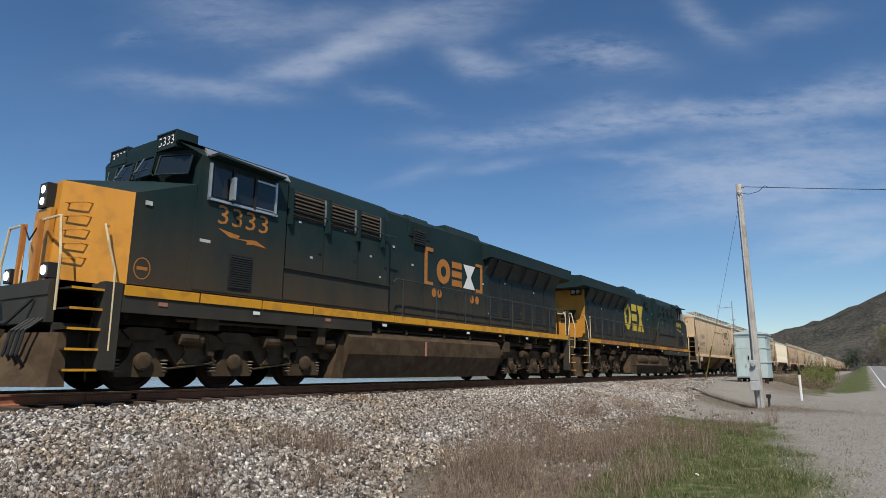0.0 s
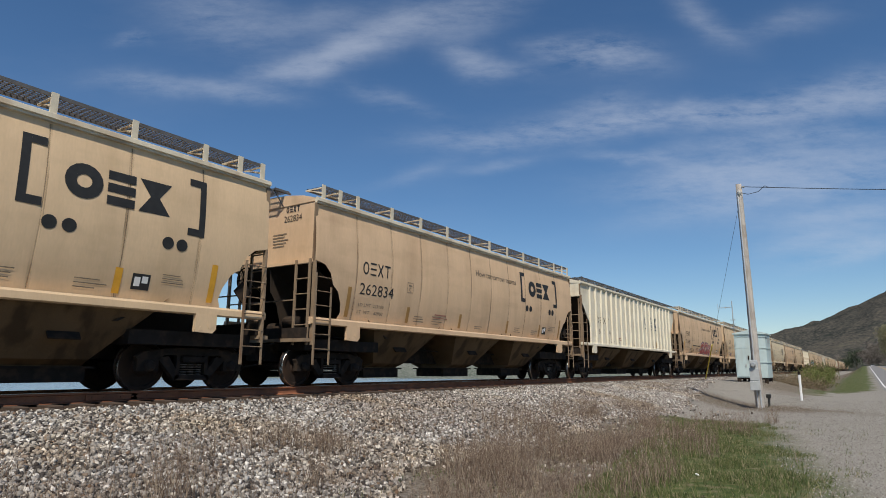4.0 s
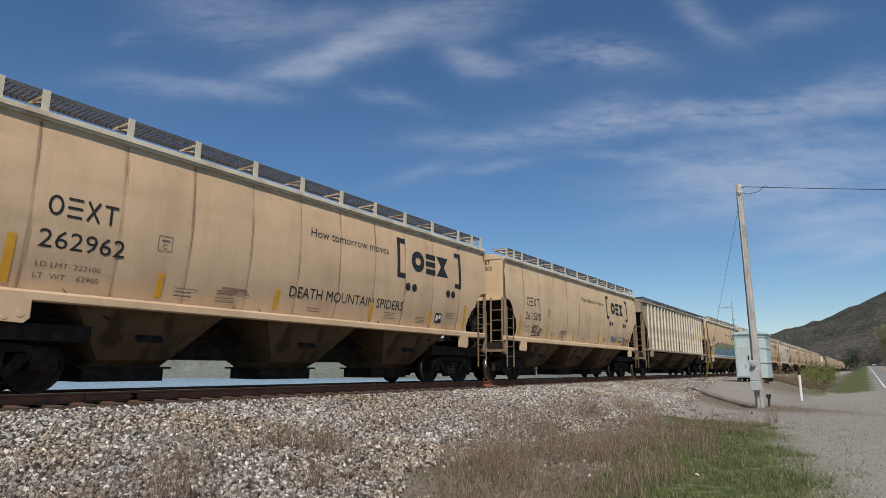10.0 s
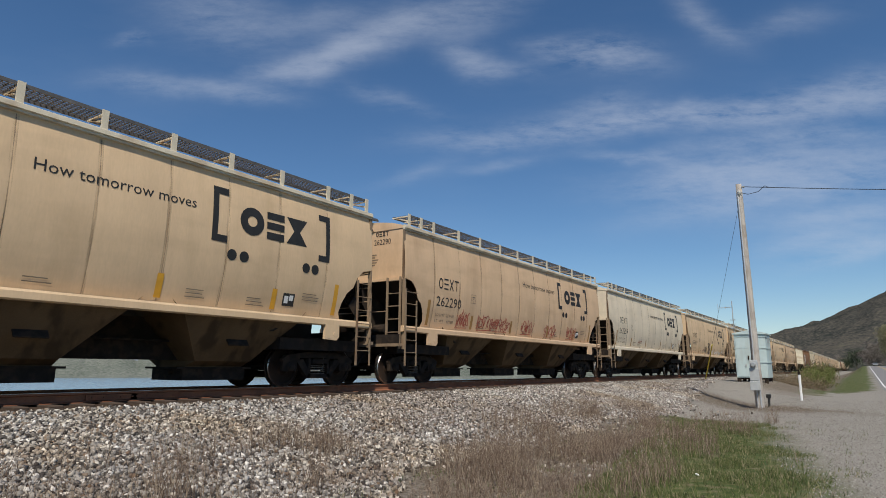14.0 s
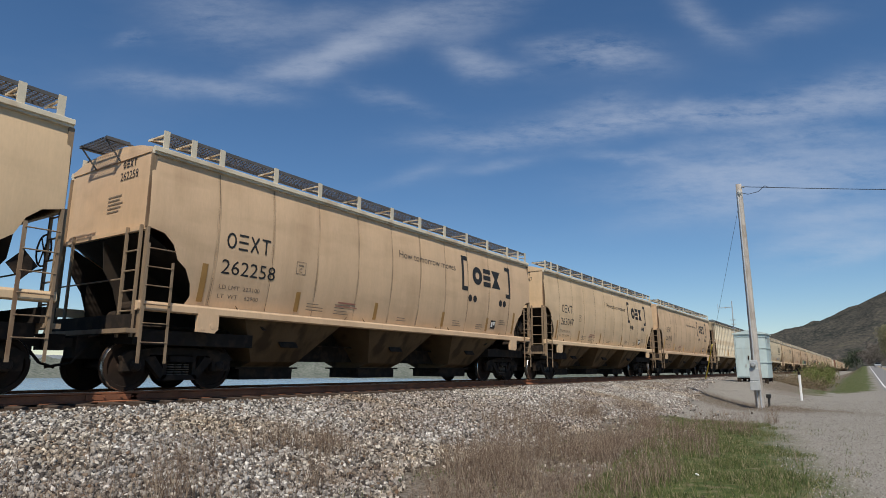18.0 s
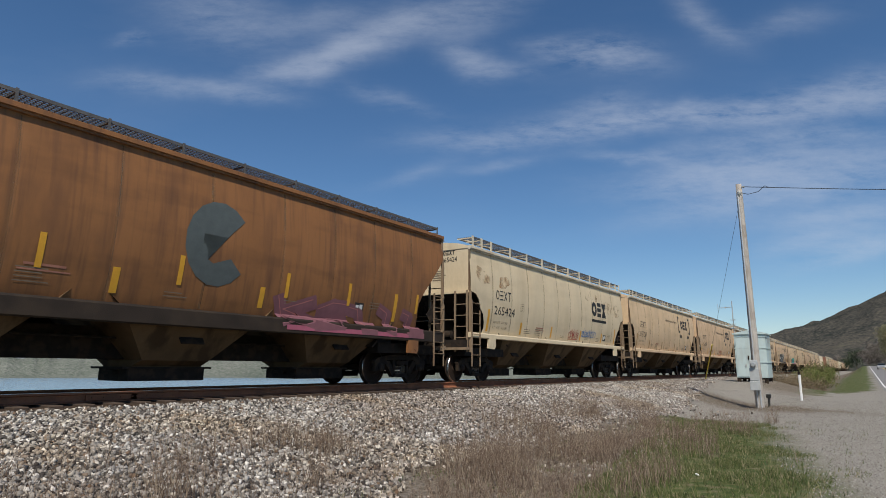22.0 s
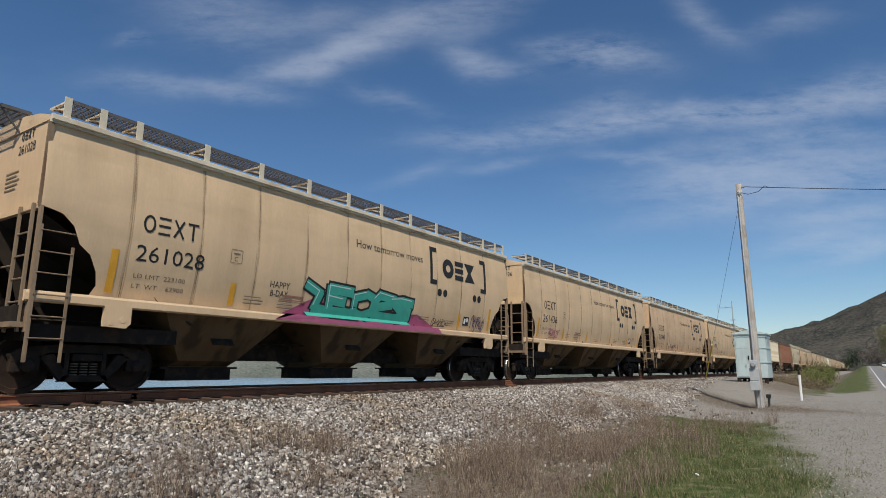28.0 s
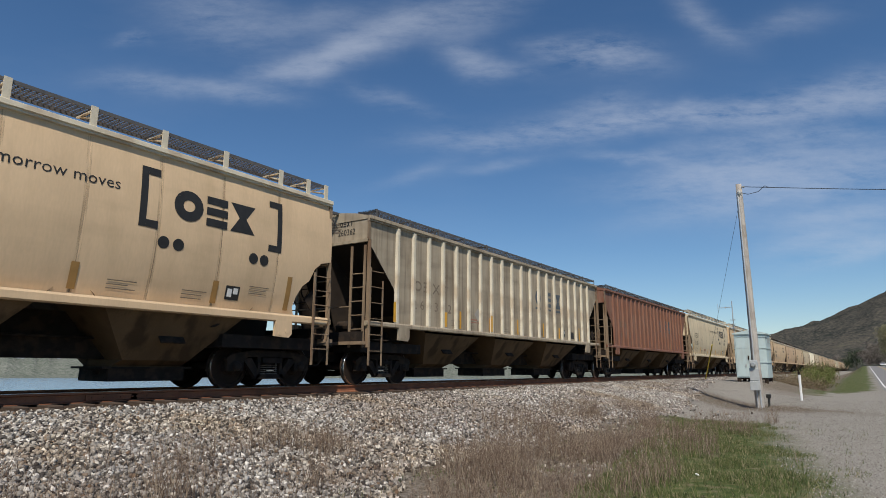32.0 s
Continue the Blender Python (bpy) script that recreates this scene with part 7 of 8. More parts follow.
# stroke skeletons of bold angular shapes, in a unit box
GLYPHS = [
    [[(0.0, 0.72), (0.25, 1.0), (0.95, 0.95), (0.9, 0.62), (0.15, 0.36), (0.05, 0.0), (1.0, 0.03)]],
    [[(0.15, 1.0), (0.5, 0.8), (0.5, 0.0), (0.9, 0.0)]],
    [[(0.05, 1.0), (0.0, 0.2), (0.35, 0.0), (0.8, 0.1), (1.0, 0.35), (0.95, 1.0)]],
    [[(0.5, 1.0), (0.05, 0.75), (0.0, 0.2), (0.5, 0.0), (1.0, 0.25), (0.95, 0.8), (0.5, 1.0)]],
    [[(0.0, 0.0), (0.1, 1.0), (0.85, 0.05), (1.0, 1.0)]],
    [[(0.0, 0.0), (0.5, 1.0), (1.0, 0.0)], [(0.25, 0.35), (0.8, 0.38)]],
    [[(1.0, 0.95), (0.1, 0.9), (0.0, 0.05), (1.0, 0.0)], [(0.1, 0.5), (0.75, 0.5)]],
    [[(0.05, 1.0), (0.05, 0.0)], [(1.0, 1.0), (0.15, 0.5), (1.0, 0.0)]],
    [[(0.95, 0.9), (0.5, 1.0), (0.05, 0.75), (0.35, 0.55), (0.95, 0.4), (0.85, 0.05), (0.0, 0.0)]]]


def ribbon(pts, t):
    """A polyline as quads of width t."""
    out = []
    for (ax, az), (bx, bz) in zip(pts, pts[1:]):
        dx, dz = bx - ax, bz - az
        ln = math.hypot(dx, dz) or 1
        nx, nz = -dz / ln * t / 2, dx / ln * t / 2
        ex, ez = dx / ln * t * 0.3, dz / ln * t * 0.3
        out.append([(ax + nx - ex, az + nz - ez), (bx + nx + ex, bz + nz + ez), (bx - nx + ex, bz - nz + ez), (ax - nx - ex, az - nz - ez)])
    return out


def scrawl(car, kind, x0, x1, z0, z1, loops, paint, seed, t=0.022):
    """A hand-sprayed scribble of loops and dashes."""
    rng, wrap = random.Random(seed), on_side(kind)
    h = z1 - z0
    polys, x, w = [], x0, (x1 - x0) / loops
    # letter-like strokes of a running hand, now and then lifted
    while x < x1 - 0.3 * w:
        cw, shape = w * rng.uniform(0.75, 1.25), rng.randrange(6)
        tall = rng.uniform(0.55, 1.0) * h
        zb = z0 + rng.uniform(0.0, 0.25) * (h - tall)
        if shape == 0:
            pts = [(0.0, 1.0), (0.05, 0.0), (0.1, 0.7), (0.4, 1.0), (0.7, 0.8), (0.75, 0.0)]
        elif shape == 1:
            pts = [(0.0, 0.3), (0.6, 0.75), (0.55, 1.0), (0.3, 1.0), (0.15, 0.5), (0.3, 0.05), (0.8, 0.1)]
        elif shape == 2:
            pts = [(0.0, 1.0), (0.35, 0.0), (0.75, 1.0)]
        elif shape == 3:
            pts = [(0.35 + 0.35 * math.cos(q * 0.6 + 1.2), 0.5 + 0.5 * math.sin(q * 0.6 + 1.2)) for q in range(11)]
        elif shape == 4:
            pts = [(0.7, 0.95), (0.3, 1.0), (0.1, 0.75), (0.5, 0.5), (0.65, 0.2), (0.35, 0.0), (0.0, 0.1)]
        else:
            pts = [(0.05, 1.1), (0.05, 0.0), (0.05, 0.45), (0.65, 0.95), (0.2, 0.5), (0.75, 0.0)]
        lean = rng.uniform(0.0, 0.25)
        polys += ribbon([(x + cw * (u * 1.2 + lean * v + 0.14 * rng.uniform(-1, 1)), zb + tall * (v + 0.14 * rng.uniform(-1, 1))) for u, v in pts], t)
        x += cw * rng.uniform(0.40, 0.70)
    if loops > 3:
        polys += ribbon([(x0 + 0.1 * w, z0 - 0.15 * h), (x1 - 0.2 * w, z0 - 0.08 * h)], t)
    tagged(flat("graffiti_scrawl", polys, PAINTS[paint], car, wrap, 0.012, f"{paint} sprayed scribble"), kind="stuff")


def smear(car, kind, spots, paint):
    wrap = on_side(kind)
    rng = random.Random(len(spots))
    for x, z, rx, rz in spots:
        flat("rust_bloom", [blob(rng, x, z, rx, rz, 0.3)], paint, car, wrap, 0.0045, "soft rusty bloom")


def rust_fade():
    m = surface("thin_rust_bloom", (0.40, 0.24, 0.12), 0.75, spread=0.2, scale=3)
    nt = m.node_tree
    c, n, r = nt.nodes.new("ShaderNodeTexCoord"), nt.nodes.new("ShaderNodeTexNoise"), nt.nodes.new("ShaderNodeValToRGB")
    n.inputs["Scale"].default_value, n.inputs["Detail"].default_value = 3.5, 7
    r.color_ramp.elements[0].position, r.color_ramp.elements[1].position = 0.46, 0.68
    r.color_ramp.elements[1].color = (0.55, 0.55, 0.55, 1)
    nt.links.new(c.outputs["Object"], n.inputs["Vector"])
    nt.links.new(n.outputs["Fac"], r.inputs[0])
    nt.links.new(r.outputs[0], nt.nodes["Principled BSDF"].inputs["Alpha"])
    return m


RUST_BLOOM = rust_fade()


def decorate(car, number, kind):
    """What sets single cars apart: graffiti, patches, extra panels."""
    T, S = throw_up, scrawl
    wrap = on_side(kind)
    if number == "261911":
        T(car, kind, 3.35, 6.35, 1.48, 2.52, 4, "black", "silver", 5)
    elif number == "261861":
        T(car, kind, 6.45, 9.95, 1.50, 2.55, 4, "indigo", "red", 8)
        flat("scrape_mark", [rect(3.85, 6.15, 2.15, 2.21)], INK, car, wrap, 0.009)
        S(car, kind, 5.75, 6.35, 1.75, 2.0, 3, "indigo", 2)
        S(car, kind, 3.0, 4.0, 1.7, 2.0, 4, "black", 12)
    elif number == "261975":
        S(car, kind, 2.45, 3.25, 1.75, 1.98, 5, "indigo", 3)
        flat("sprayed_animal", [blob(random.Random(4), 5.75, 1.98, 0.28, 0.12, 0.3), rect(5.55, 5.6, 1.68, 1.95), rect(5.82, 5.87, 1.66, 1.95), rect(5.95, 6.0, 1.7, 1.95)], PAINTS["black"], car, wrap, 0.011, "small black stencilled animal")
    elif number == "265151":
        for i, a in enumerate((3.95, 4.55, 5.15, 5.7, 6.15)):
            flat("sprayed_loop", ring_shape(a, 2.10, 0.34, 0.36 - 0.03 * (i % 3), 0.03, 18) + ring_shape(a + 0.05, 2.12, 0.18, 0.22, 0.02, 12), PAINTS["slate"], car, wrap, 0.012 + 0.004 * i, "dark sprayed outline")
        tagged(flat("sprayed_hatching", [q for i in range(13) for q in ribbon([(3.7 + 0.2 * i, 1.86 + 0.03 * (i % 3)), (3.85 + 0.2 * i, 2.05), (3.82 + 0.2 * i, 2.34)], 0.022)], PAINTS["grey"], car, wrap, 0.034, "grey sprayed hatching"), kind="stuff")
        T(car, kind, 6.6, 10.5, 1.50, 2.22, 6, "ice", "cyan", 16, sheen="white", base="sky")
        x, z = 9.5, 2.78
        flat("round_emblem", ring_shape(x, z, 0.70, 0.66, 0.27, 24), PAINTS["black"], car, wrap, 0.012, "round black emblem with a yellow corn cob")
        flat("emblem_field", [oval(x, z, 0.44, 0.41)], PAINTS["slate"], car, wrap, 0.016)
        flat("emblem_cob", [oval(x + 0.08, z, 0.17, 0.32)], PAINTS["orange"], car, wrap, 0.020)
        flat("emblem_leaves", [[(x - 0.85, z + 0.42), (x - 0.1, z + 0.12), (x + 0.05, z - 0.3), (x - 0.2, z - 0.18)], [(x - 0.75, z + 0.15), (x - 0.15, z - 0.05), (x + 0.1, z - 0.36), (x - 0.2, z - 0.25)], [(x + 0.26, z + 0.05), (x + 0.3, z - 0.2), (x + 0.02, z - 0.36)]], PAINTS["green"], car, wrap, 0.024)
        for a, b, c, d in ((1.25, 1.55, 3.02, 3.30), (1.35, 1.85, 1.72, 1.95), (4.55, 4.95, 1.64, 1.76), (10.9, 11.3, 1.62, 1.74), (15.2, 15.45, 2.85, 3.1), (14.9, 15.3, 1.72, 1.92)):
            flat("reflector_patch", [rect(a, b, c, d)], PAINTS["orange"], car, wrap, 0.016)
        S(car, kind, 10.7, 12.6, 1.75, 2.4, 5, "black", 18, 0.016)
        S(car, kind, 12.6, 13.8, 1.72, 2.05, 5, "black", 19, 0.016)
    elif number == "262962":
        lettering("sprayed_words", "DEATH MOUNTAIN SPIDERS", 6.75, 2.0, 0.25, car, PAINTS["black"], 4.1, wrap, "black sprayed words")
    elif number == "261500":
        S(car, kind, 11.2, 12.0, 1.85, 2.12, 5, "blue", 22)
        S(car, kind, 12.95, 14.1, 1.70, 2.05, 7, "black", 23, 0.016)
        S(car, kind, 2.2, 3.1, 1.75, 2.15, 4, "black", 24)
    elif number == "261144":
        T(car, kind, 3.0, 13.4, 1.50, 2.80, 11, "slate", "sky", 26, sheen=None, halo="rose", base="sky", crown="moss")
    elif number == "262290":
        for i, (a, b) in enumerate(((2.75, 3.5), (4.05, 5.1), (5.1, 6.2), (7.2, 8.1), (9.2, 10.2), (11.4, 12.4))):
            S(car, kind, a, b, 1.75, 2.2, 4, "red", 30 + i, 0.026)
    elif number == "262417":
        S(car, kind, 5.6, 6.4, 1.75, 2.2, 3, "black", 40, 0.035)
        S(car, kind, 6.9, 7.7, 1.65, 2.25, 3, "black", 41, 0.04)
        flat("sprayed_mask", ring_shape(7.15, 2.36, 0.32, 0.21, 0.09, 16) + ribbon([(7.0, 2.42), (7.1, 2.32)], 0.03) + ribbon([(7.1, 2.42), (7.0, 2.32)], 0.03) + [oval(7.26, 2.36, 0.05, 0.06, 10)], PAINTS["black"], car, wrap, 0.012, "black sprayed round face shape")
        S(car, kind, 8.0, 9.0, 1.72, 2.05, 6, "white", 42)
        S(car, kind, 9.6, 11.0, 1.70, 2.0, 7, "white", 43)
        S(car, kind, 11.2, 12.0, 1.66, 1.95, 6, "ice", 44)
        S(car, kind, 13.2, 13.8, 1.66, 1.85, 3, "black", 45, 0.03)
        flat("sprayed_smile", ribbon([(12.86, 2.52), (12.95, 2.45), (13.14, 2.41), (13.33, 2.45), (13.43, 2.52)], 0.03), PAINTS["black"], car, wrap, 0.012, "black sprayed smile under the emblem")
    elif number == "262077":
        S(car, kind, 0.25, 1.30, 3.15, 4.05, 5, "black", 50, 0.03)
        S(car, kind, 1.75, 2.9, 1.7, 2.15, 6, "black", 51, 0.02)
        S(car, kind, 6.35, 8.0, 1.80, 2.25, 6, "black", 52, 0.035)
    elif number == "265424":
        S(car, kind, 8.2, 9.3, 1.75, 2.1, 6, "red", 60, 0.028)
        S(car, kind, 9.65, 11.2, 1.92, 2.2, 6, "blue", 61, 0.026)
        smear(car, kind, [(12.9, 3.4, 0.9, 0.3), (14.2, 3.35, 0.6, 0.32), (10.9, 3.75, 0.9, 0.22), (0.8, 3.5, 0.5, 0.3), (2.3, 3.45, 0.4, 0.25)], RUST_BLOOM)
    elif number == "261088":
        S(car, kind, 8.2, 9.2, 1.7, 2.15, 4, "red", 65, 0.024)
    elif number == "261973":
        T(car, kind, 2.95, 7.0, 1.50, 2.45, 5, "slate", "green", 70, shade=None, sheen="white", base="lime")
        T(car, kind, 7.0, 11.7, 1.50, 2.32, 6, "black", "slate", 71, sheen="white", base="ice")
        flat("pink_mist", [blob(random.Random(i), 3.1 + 1.0 * i, 2.45, 0.22, 0.16) for i in range(5)], PAINTS["rose"], car, wrap, 0.009)
    elif number == "262363":
        S(car, kind, 2.4, 3.4, 1.7, 2.05, 4, "grey", 75, 0.02)
    elif number == "262520":
        T(car, kind, 4.4, 9.4, 1.46, 2.85, 4, "black", "black", 80, sheen="white", halo="black", base="slate")
        for i, a in enumerate((4.7, 5.9, 7.0, 8.2)):
            S(car, kind, a, a + 1.05, 1.62, 2.72, 2, "white", 81 + i, 0.075)
        S(car, kind, 9.6, 11.7, 1.50, 1.66, 8, "black", 86, 0.025)
        S(car, kind, 12.2, 13.6, 1.75, 2.1, 6, "black", 87, 0.028)
    elif number == "261028":
        flat("graffiti_backdrop", [[(4.75, 1.46), (5.2, 1.60), (5.55, 1.66), (5.75, 1.95), (6.1, 2.1), (6.6, 1.8), (7.6, 1.72), (8.6, 1.78), (9.6, 1.72), (10.0, 1.95), (10.25, 1.70), (10.9, 1.62), (11.1, 1.46)]], PAINTS["magenta"], car, wrap, 0.006, "pink sprayed cloud behind the letters")
        T(car, kind, 5.6, 9.7, 1.55, 2.5, 5, "black", "teal", 91, sheen="ice", base="teal")
        lettering("sprayed_words", "HAPPY", 4.62, 2.14, 0.15, car, PAINTS["black"], 0.55, wrap)
        lettering("sprayed_words", "B-DAY", 4.66, 1.96, 0.14, car, PAINTS["black"], 0.48, wrap)
        S(car, kind, 10.7, 11.5, 1.7, 1.9, 4, "black", 93, 0.014)
        S(car, kind, 12.9, 13.7, 1.7, 2.15, 4, "indigo", 94, 0.02)
    elif number == "261436":
        S(car, kind, 2.25, 3.15, 1.75, 2.12, 5, "magenta", 96, 0.024)
    elif number == "262448":
        lettering("sprayed_words", "Fax M", 4.5, 1.80, 0.26, car, PAINTS["black"], 1.35, wrap)
    elif number == "263078":
        flat("sprayed_ring", ring_shape(3.35, 2.0, 0.24, 0.24, 0.03), PAINTS["black"], car, wrap, 0.011)
        S(car, kind, 6.3, 6.9, 1.75, 2.1, 3, "grey", 98, 0.02)
    elif number == "255249":
        flat("number_panel", [rect(1.75, 3.05, 1.72, 3.55), rect(3.08, 3.75, 1.76, 3.5)], WHITE, car, wrap, 0.011, "worn white number panel")
        flat("owner_mark", initials(1.88, 3.25, 2.78, 3.08, 0.05), INK, car, wrap, 0.016)
        lettering("car_number", number, 1.86, 2.35, 0.28, car, INK, 1.5, lambda z: wrap(z) + 0.008)
        flat("faded_emblem", [[(8.35 + 0.75 * math.cos(a), 2.85 + 0.85 * math.sin(a)) for a in np.linspace(0.7, 5.6, 14)] + [(8.35 + 0.38 * math.cos(a), 2.85 + 0.42 * math.sin(a)) for a in np.linspace(5.6, 0.7, 14)]], PAINTS["slate"], car, wrap, 0.006, "ghost of an old round emblem")
        T(car, kind, 10.1, 15.2, 1.24, 2.05, 5, "mauve", "mauve", 100, sheen="rose", base="pink")
        for x in (1.45, 5.2, 7.6, 10.2, 12.2, 15.0):
            flat("reflective_strip", [rect(x - 0.05, x + 0.05, 1.95, 2.5)], AMBER, car, wrap, 0.030)
    elif number in ("258263", "259793", "260362"):
        side = lambda z: 1.50
        for x in ((1.15, 4.6, 9.0, 14.9) if number == "258263" else (1.1, 4.4, 6.4, 8.3, 10.5, 14.2)):
            flat("reflective_strip", [rect(x - 0.05, x + 0.05, 1.66, 2.2)], AMBER if number != "258263" else RED_INK, car, lambda z: 1.576, 0.004)
        flat("placard", [[(5.6, 1.95), (5.82, 2.18), (5.6, 2.4), (5.38, 2.18)]], PAINTS["grey"], car, side, 0.010)
        flat("data_panel", [rect(15.55, 15.95, 1.72, 1.95) if number == "258263" else rect(13.4, 13.75, 1.72, 2.0)], INK, car, side, 0.010)
        if number == "258263":
            S(car, "ribbed", 8.1, 8.7, 1.7, 2.3, 4, "black", 110, 0.03)
        if number == "259793":
            rng = random.Random(9)
            polys = [blob(rng, rng.uniform(6.5, 11.5), rng.uniform(1.8, 4.2), rng.uniform(0.02, 0.09), rng.uniform(0.03, 0.15), 0.6, 12) for _ in range(120)]
            tagged(flat("peeled_patch", polys, PAINTS["slate"], car, side, 0.006, "dark patches where the paint peeled"), kind="stuff")

# ---------------------------------------------------------------- beside the line
POLE_WOOD = surface("weathered_grey_pole_wood", (0.40, 0.37, 0.335), 0.9, spread=0.25, scale=3, fine=40, bump=0.4, stretch=(6, 6, 0.4), stain=(0.24, 0.20, 0.165), amount=0.5)
PALE_BLUE = surface("pale_blue_green_cabinet_paint", (0.46, 0.56, 0.555), 0.5, spread=0.07, scale=2, fine=30, bump=0.04, stain=(0.33, 0.33, 0.29), amount=0.25, stain_stretch=(2, 2, 0.4))
ALUMINIUM = surface("dull_aluminium", (0.52, 0.53, 0.53), 0.45, metal=0.6, spread=0.1)
GREY_BOX = surface("grey_meter_paint", (0.40, 0.42, 0.42), 0.5, spread=0.1)
BLACK_WIRE = surface("black_cable", (0.02, 0.02, 0.02), 0.6, spread=0.1)
POST_WHITE = surface("white_marker_plastic", (0.78, 0.78, 0.76), 0.5, spread=0.06)
YELLOW_GUARD = surface("yellow_plastic_guard", (0.68, 0.52, 0.03), 0.45, spread=0.1)


def utility_pole():
    base, top = Vector((28.2, 3.68, -1.2)), Vector((28.2, 3.77, 8.33))
    p = thing("utility_pole", "weathered grey wooden utility pole with an electric meter", "utility pole")
    bm = bmesh.new()
    n, rings = 12, 14
    prev = None
    rng = random.Random(2)
    for i in range(rings + 1):
        f = i / rings
        c = base.lerp(top, f)
        r = 0.170 - 0.050 * f
        ring = [bm.verts.new(c + Vector((math.cos(2 * math.pi * k / n), math.sin(2 * math.pi * k / n), 0)) * r * rng.uniform(0.96, 1.04)) for k in range(n)]
        if prev:
            for k in range(n):
                bm.faces.new((prev[k], prev[(k + 1) % n], ring[(k + 1) % n], ring[k]))
        prev = ring
    bm.faces.new(prev)
    part("pole_shaft", bm, POLE_WOOD, p, smooth=True)
    lean = (top - base).normalized()
    along = lambda f, dx=0.0, dy=0.0: base.lerp(top, f) + Vector((dx, dy, 0))
    part("conduit", pipe(bmesh.new(), [along(0.0, -0.16, 0.06), along(0.26, -0.15, 0.05), along(0.95, -0.11, 0.05)], 0.030, 8), ALUMINIUM, p, "grey riser conduit")
    part("conduit", pipe(bmesh.new(), [along(0.0, -0.16, -0.07), along(0.16, -0.155, -0.06)], 0.035, 8), ALUMINIUM, p)
    m = part("meter_box", chamfer(boxes((27.84, 28.00, 3.60, 3.92, 0.02, 0.52)), 0.015), GREY_BOX, p)
    part("meter_dial", lathe(bmesh.new(), [(0.10, 0.0), (0.10, -0.09), (0.07, -0.13)], 16, "x", (27.84, 3.76, 0.66)), GLASS_DULL, m, "round glass meter dial")
    part("meter_cover", chamfer(boxes((27.85, 28.02, 3.62, 3.90, 0.52, 0.84)), 0.015), GREY_BOX, m)
    part("switch_box", chamfer(boxes((27.82, 28.00, 3.58, 3.94, -0.36, 0.0)), 0.015), GREY_BOX, p)
    part("weatherhead", lathe(bmesh.new(), [(0.03, -0.1), (0.07, -0.02), (0.075, 0.06), (0.03, 0.11)], 10, "z", along(0.955, -0.12, -0.02)), GREY_BOX, p)
    ins = along(0.985, -0.02, -0.14)
    part("insulator", lathe(bmesh.new(), [(0.03, -0.09), (0.055, -0.06), (0.035, -0.02), (0.055, 0.02), (0.03, 0.07)], 10, "y", ins), GLASS_DULL, p)
    # the service drop to the next pole, its drip loop, and the guy
    drop = bmesh.new()
    a, b = ins + Vector((0, -0.08, 0)), ins + Vector((15.6, -20.8, 1.2))
    pts = [a.lerp(b, i / 24) - Vector((0, 0, 0.40 * math.sin(math.pi * i / 24))) for i in range(25)]
    pipe(drop, pts, 0.016, 5)
    pipe(drop, [along(0.955, -0.14, -0.1), along(0.945, -0.12, -0.35), along(0.952, -0.1, -0.75), along(0.975, -0.06, -1.0), pts[1]], 0.012, 5)
    part("service_wire", drop, BLACK_WIRE, p, "black twisted service wire")
    foot = Vector((43.6, 8.8, -0.25))
    part("guy_wire", tube(bmesh.new(), along(0.93), foot, 0.007, 5), BLACK_WIRE, p)
    part("guy_guard", tube(bmesh.new(), foot, foot.lerp(along(0.93), 0.27), 0.035, 8), YELLOW_GUARD, p, "yellow plastic guy guard")


GLASS_DULL = surface("grey_glass", (0.30, 0.32, 0.33), 0.15, spread=0.1, bump=0, spec=0.6)
utility_pole()


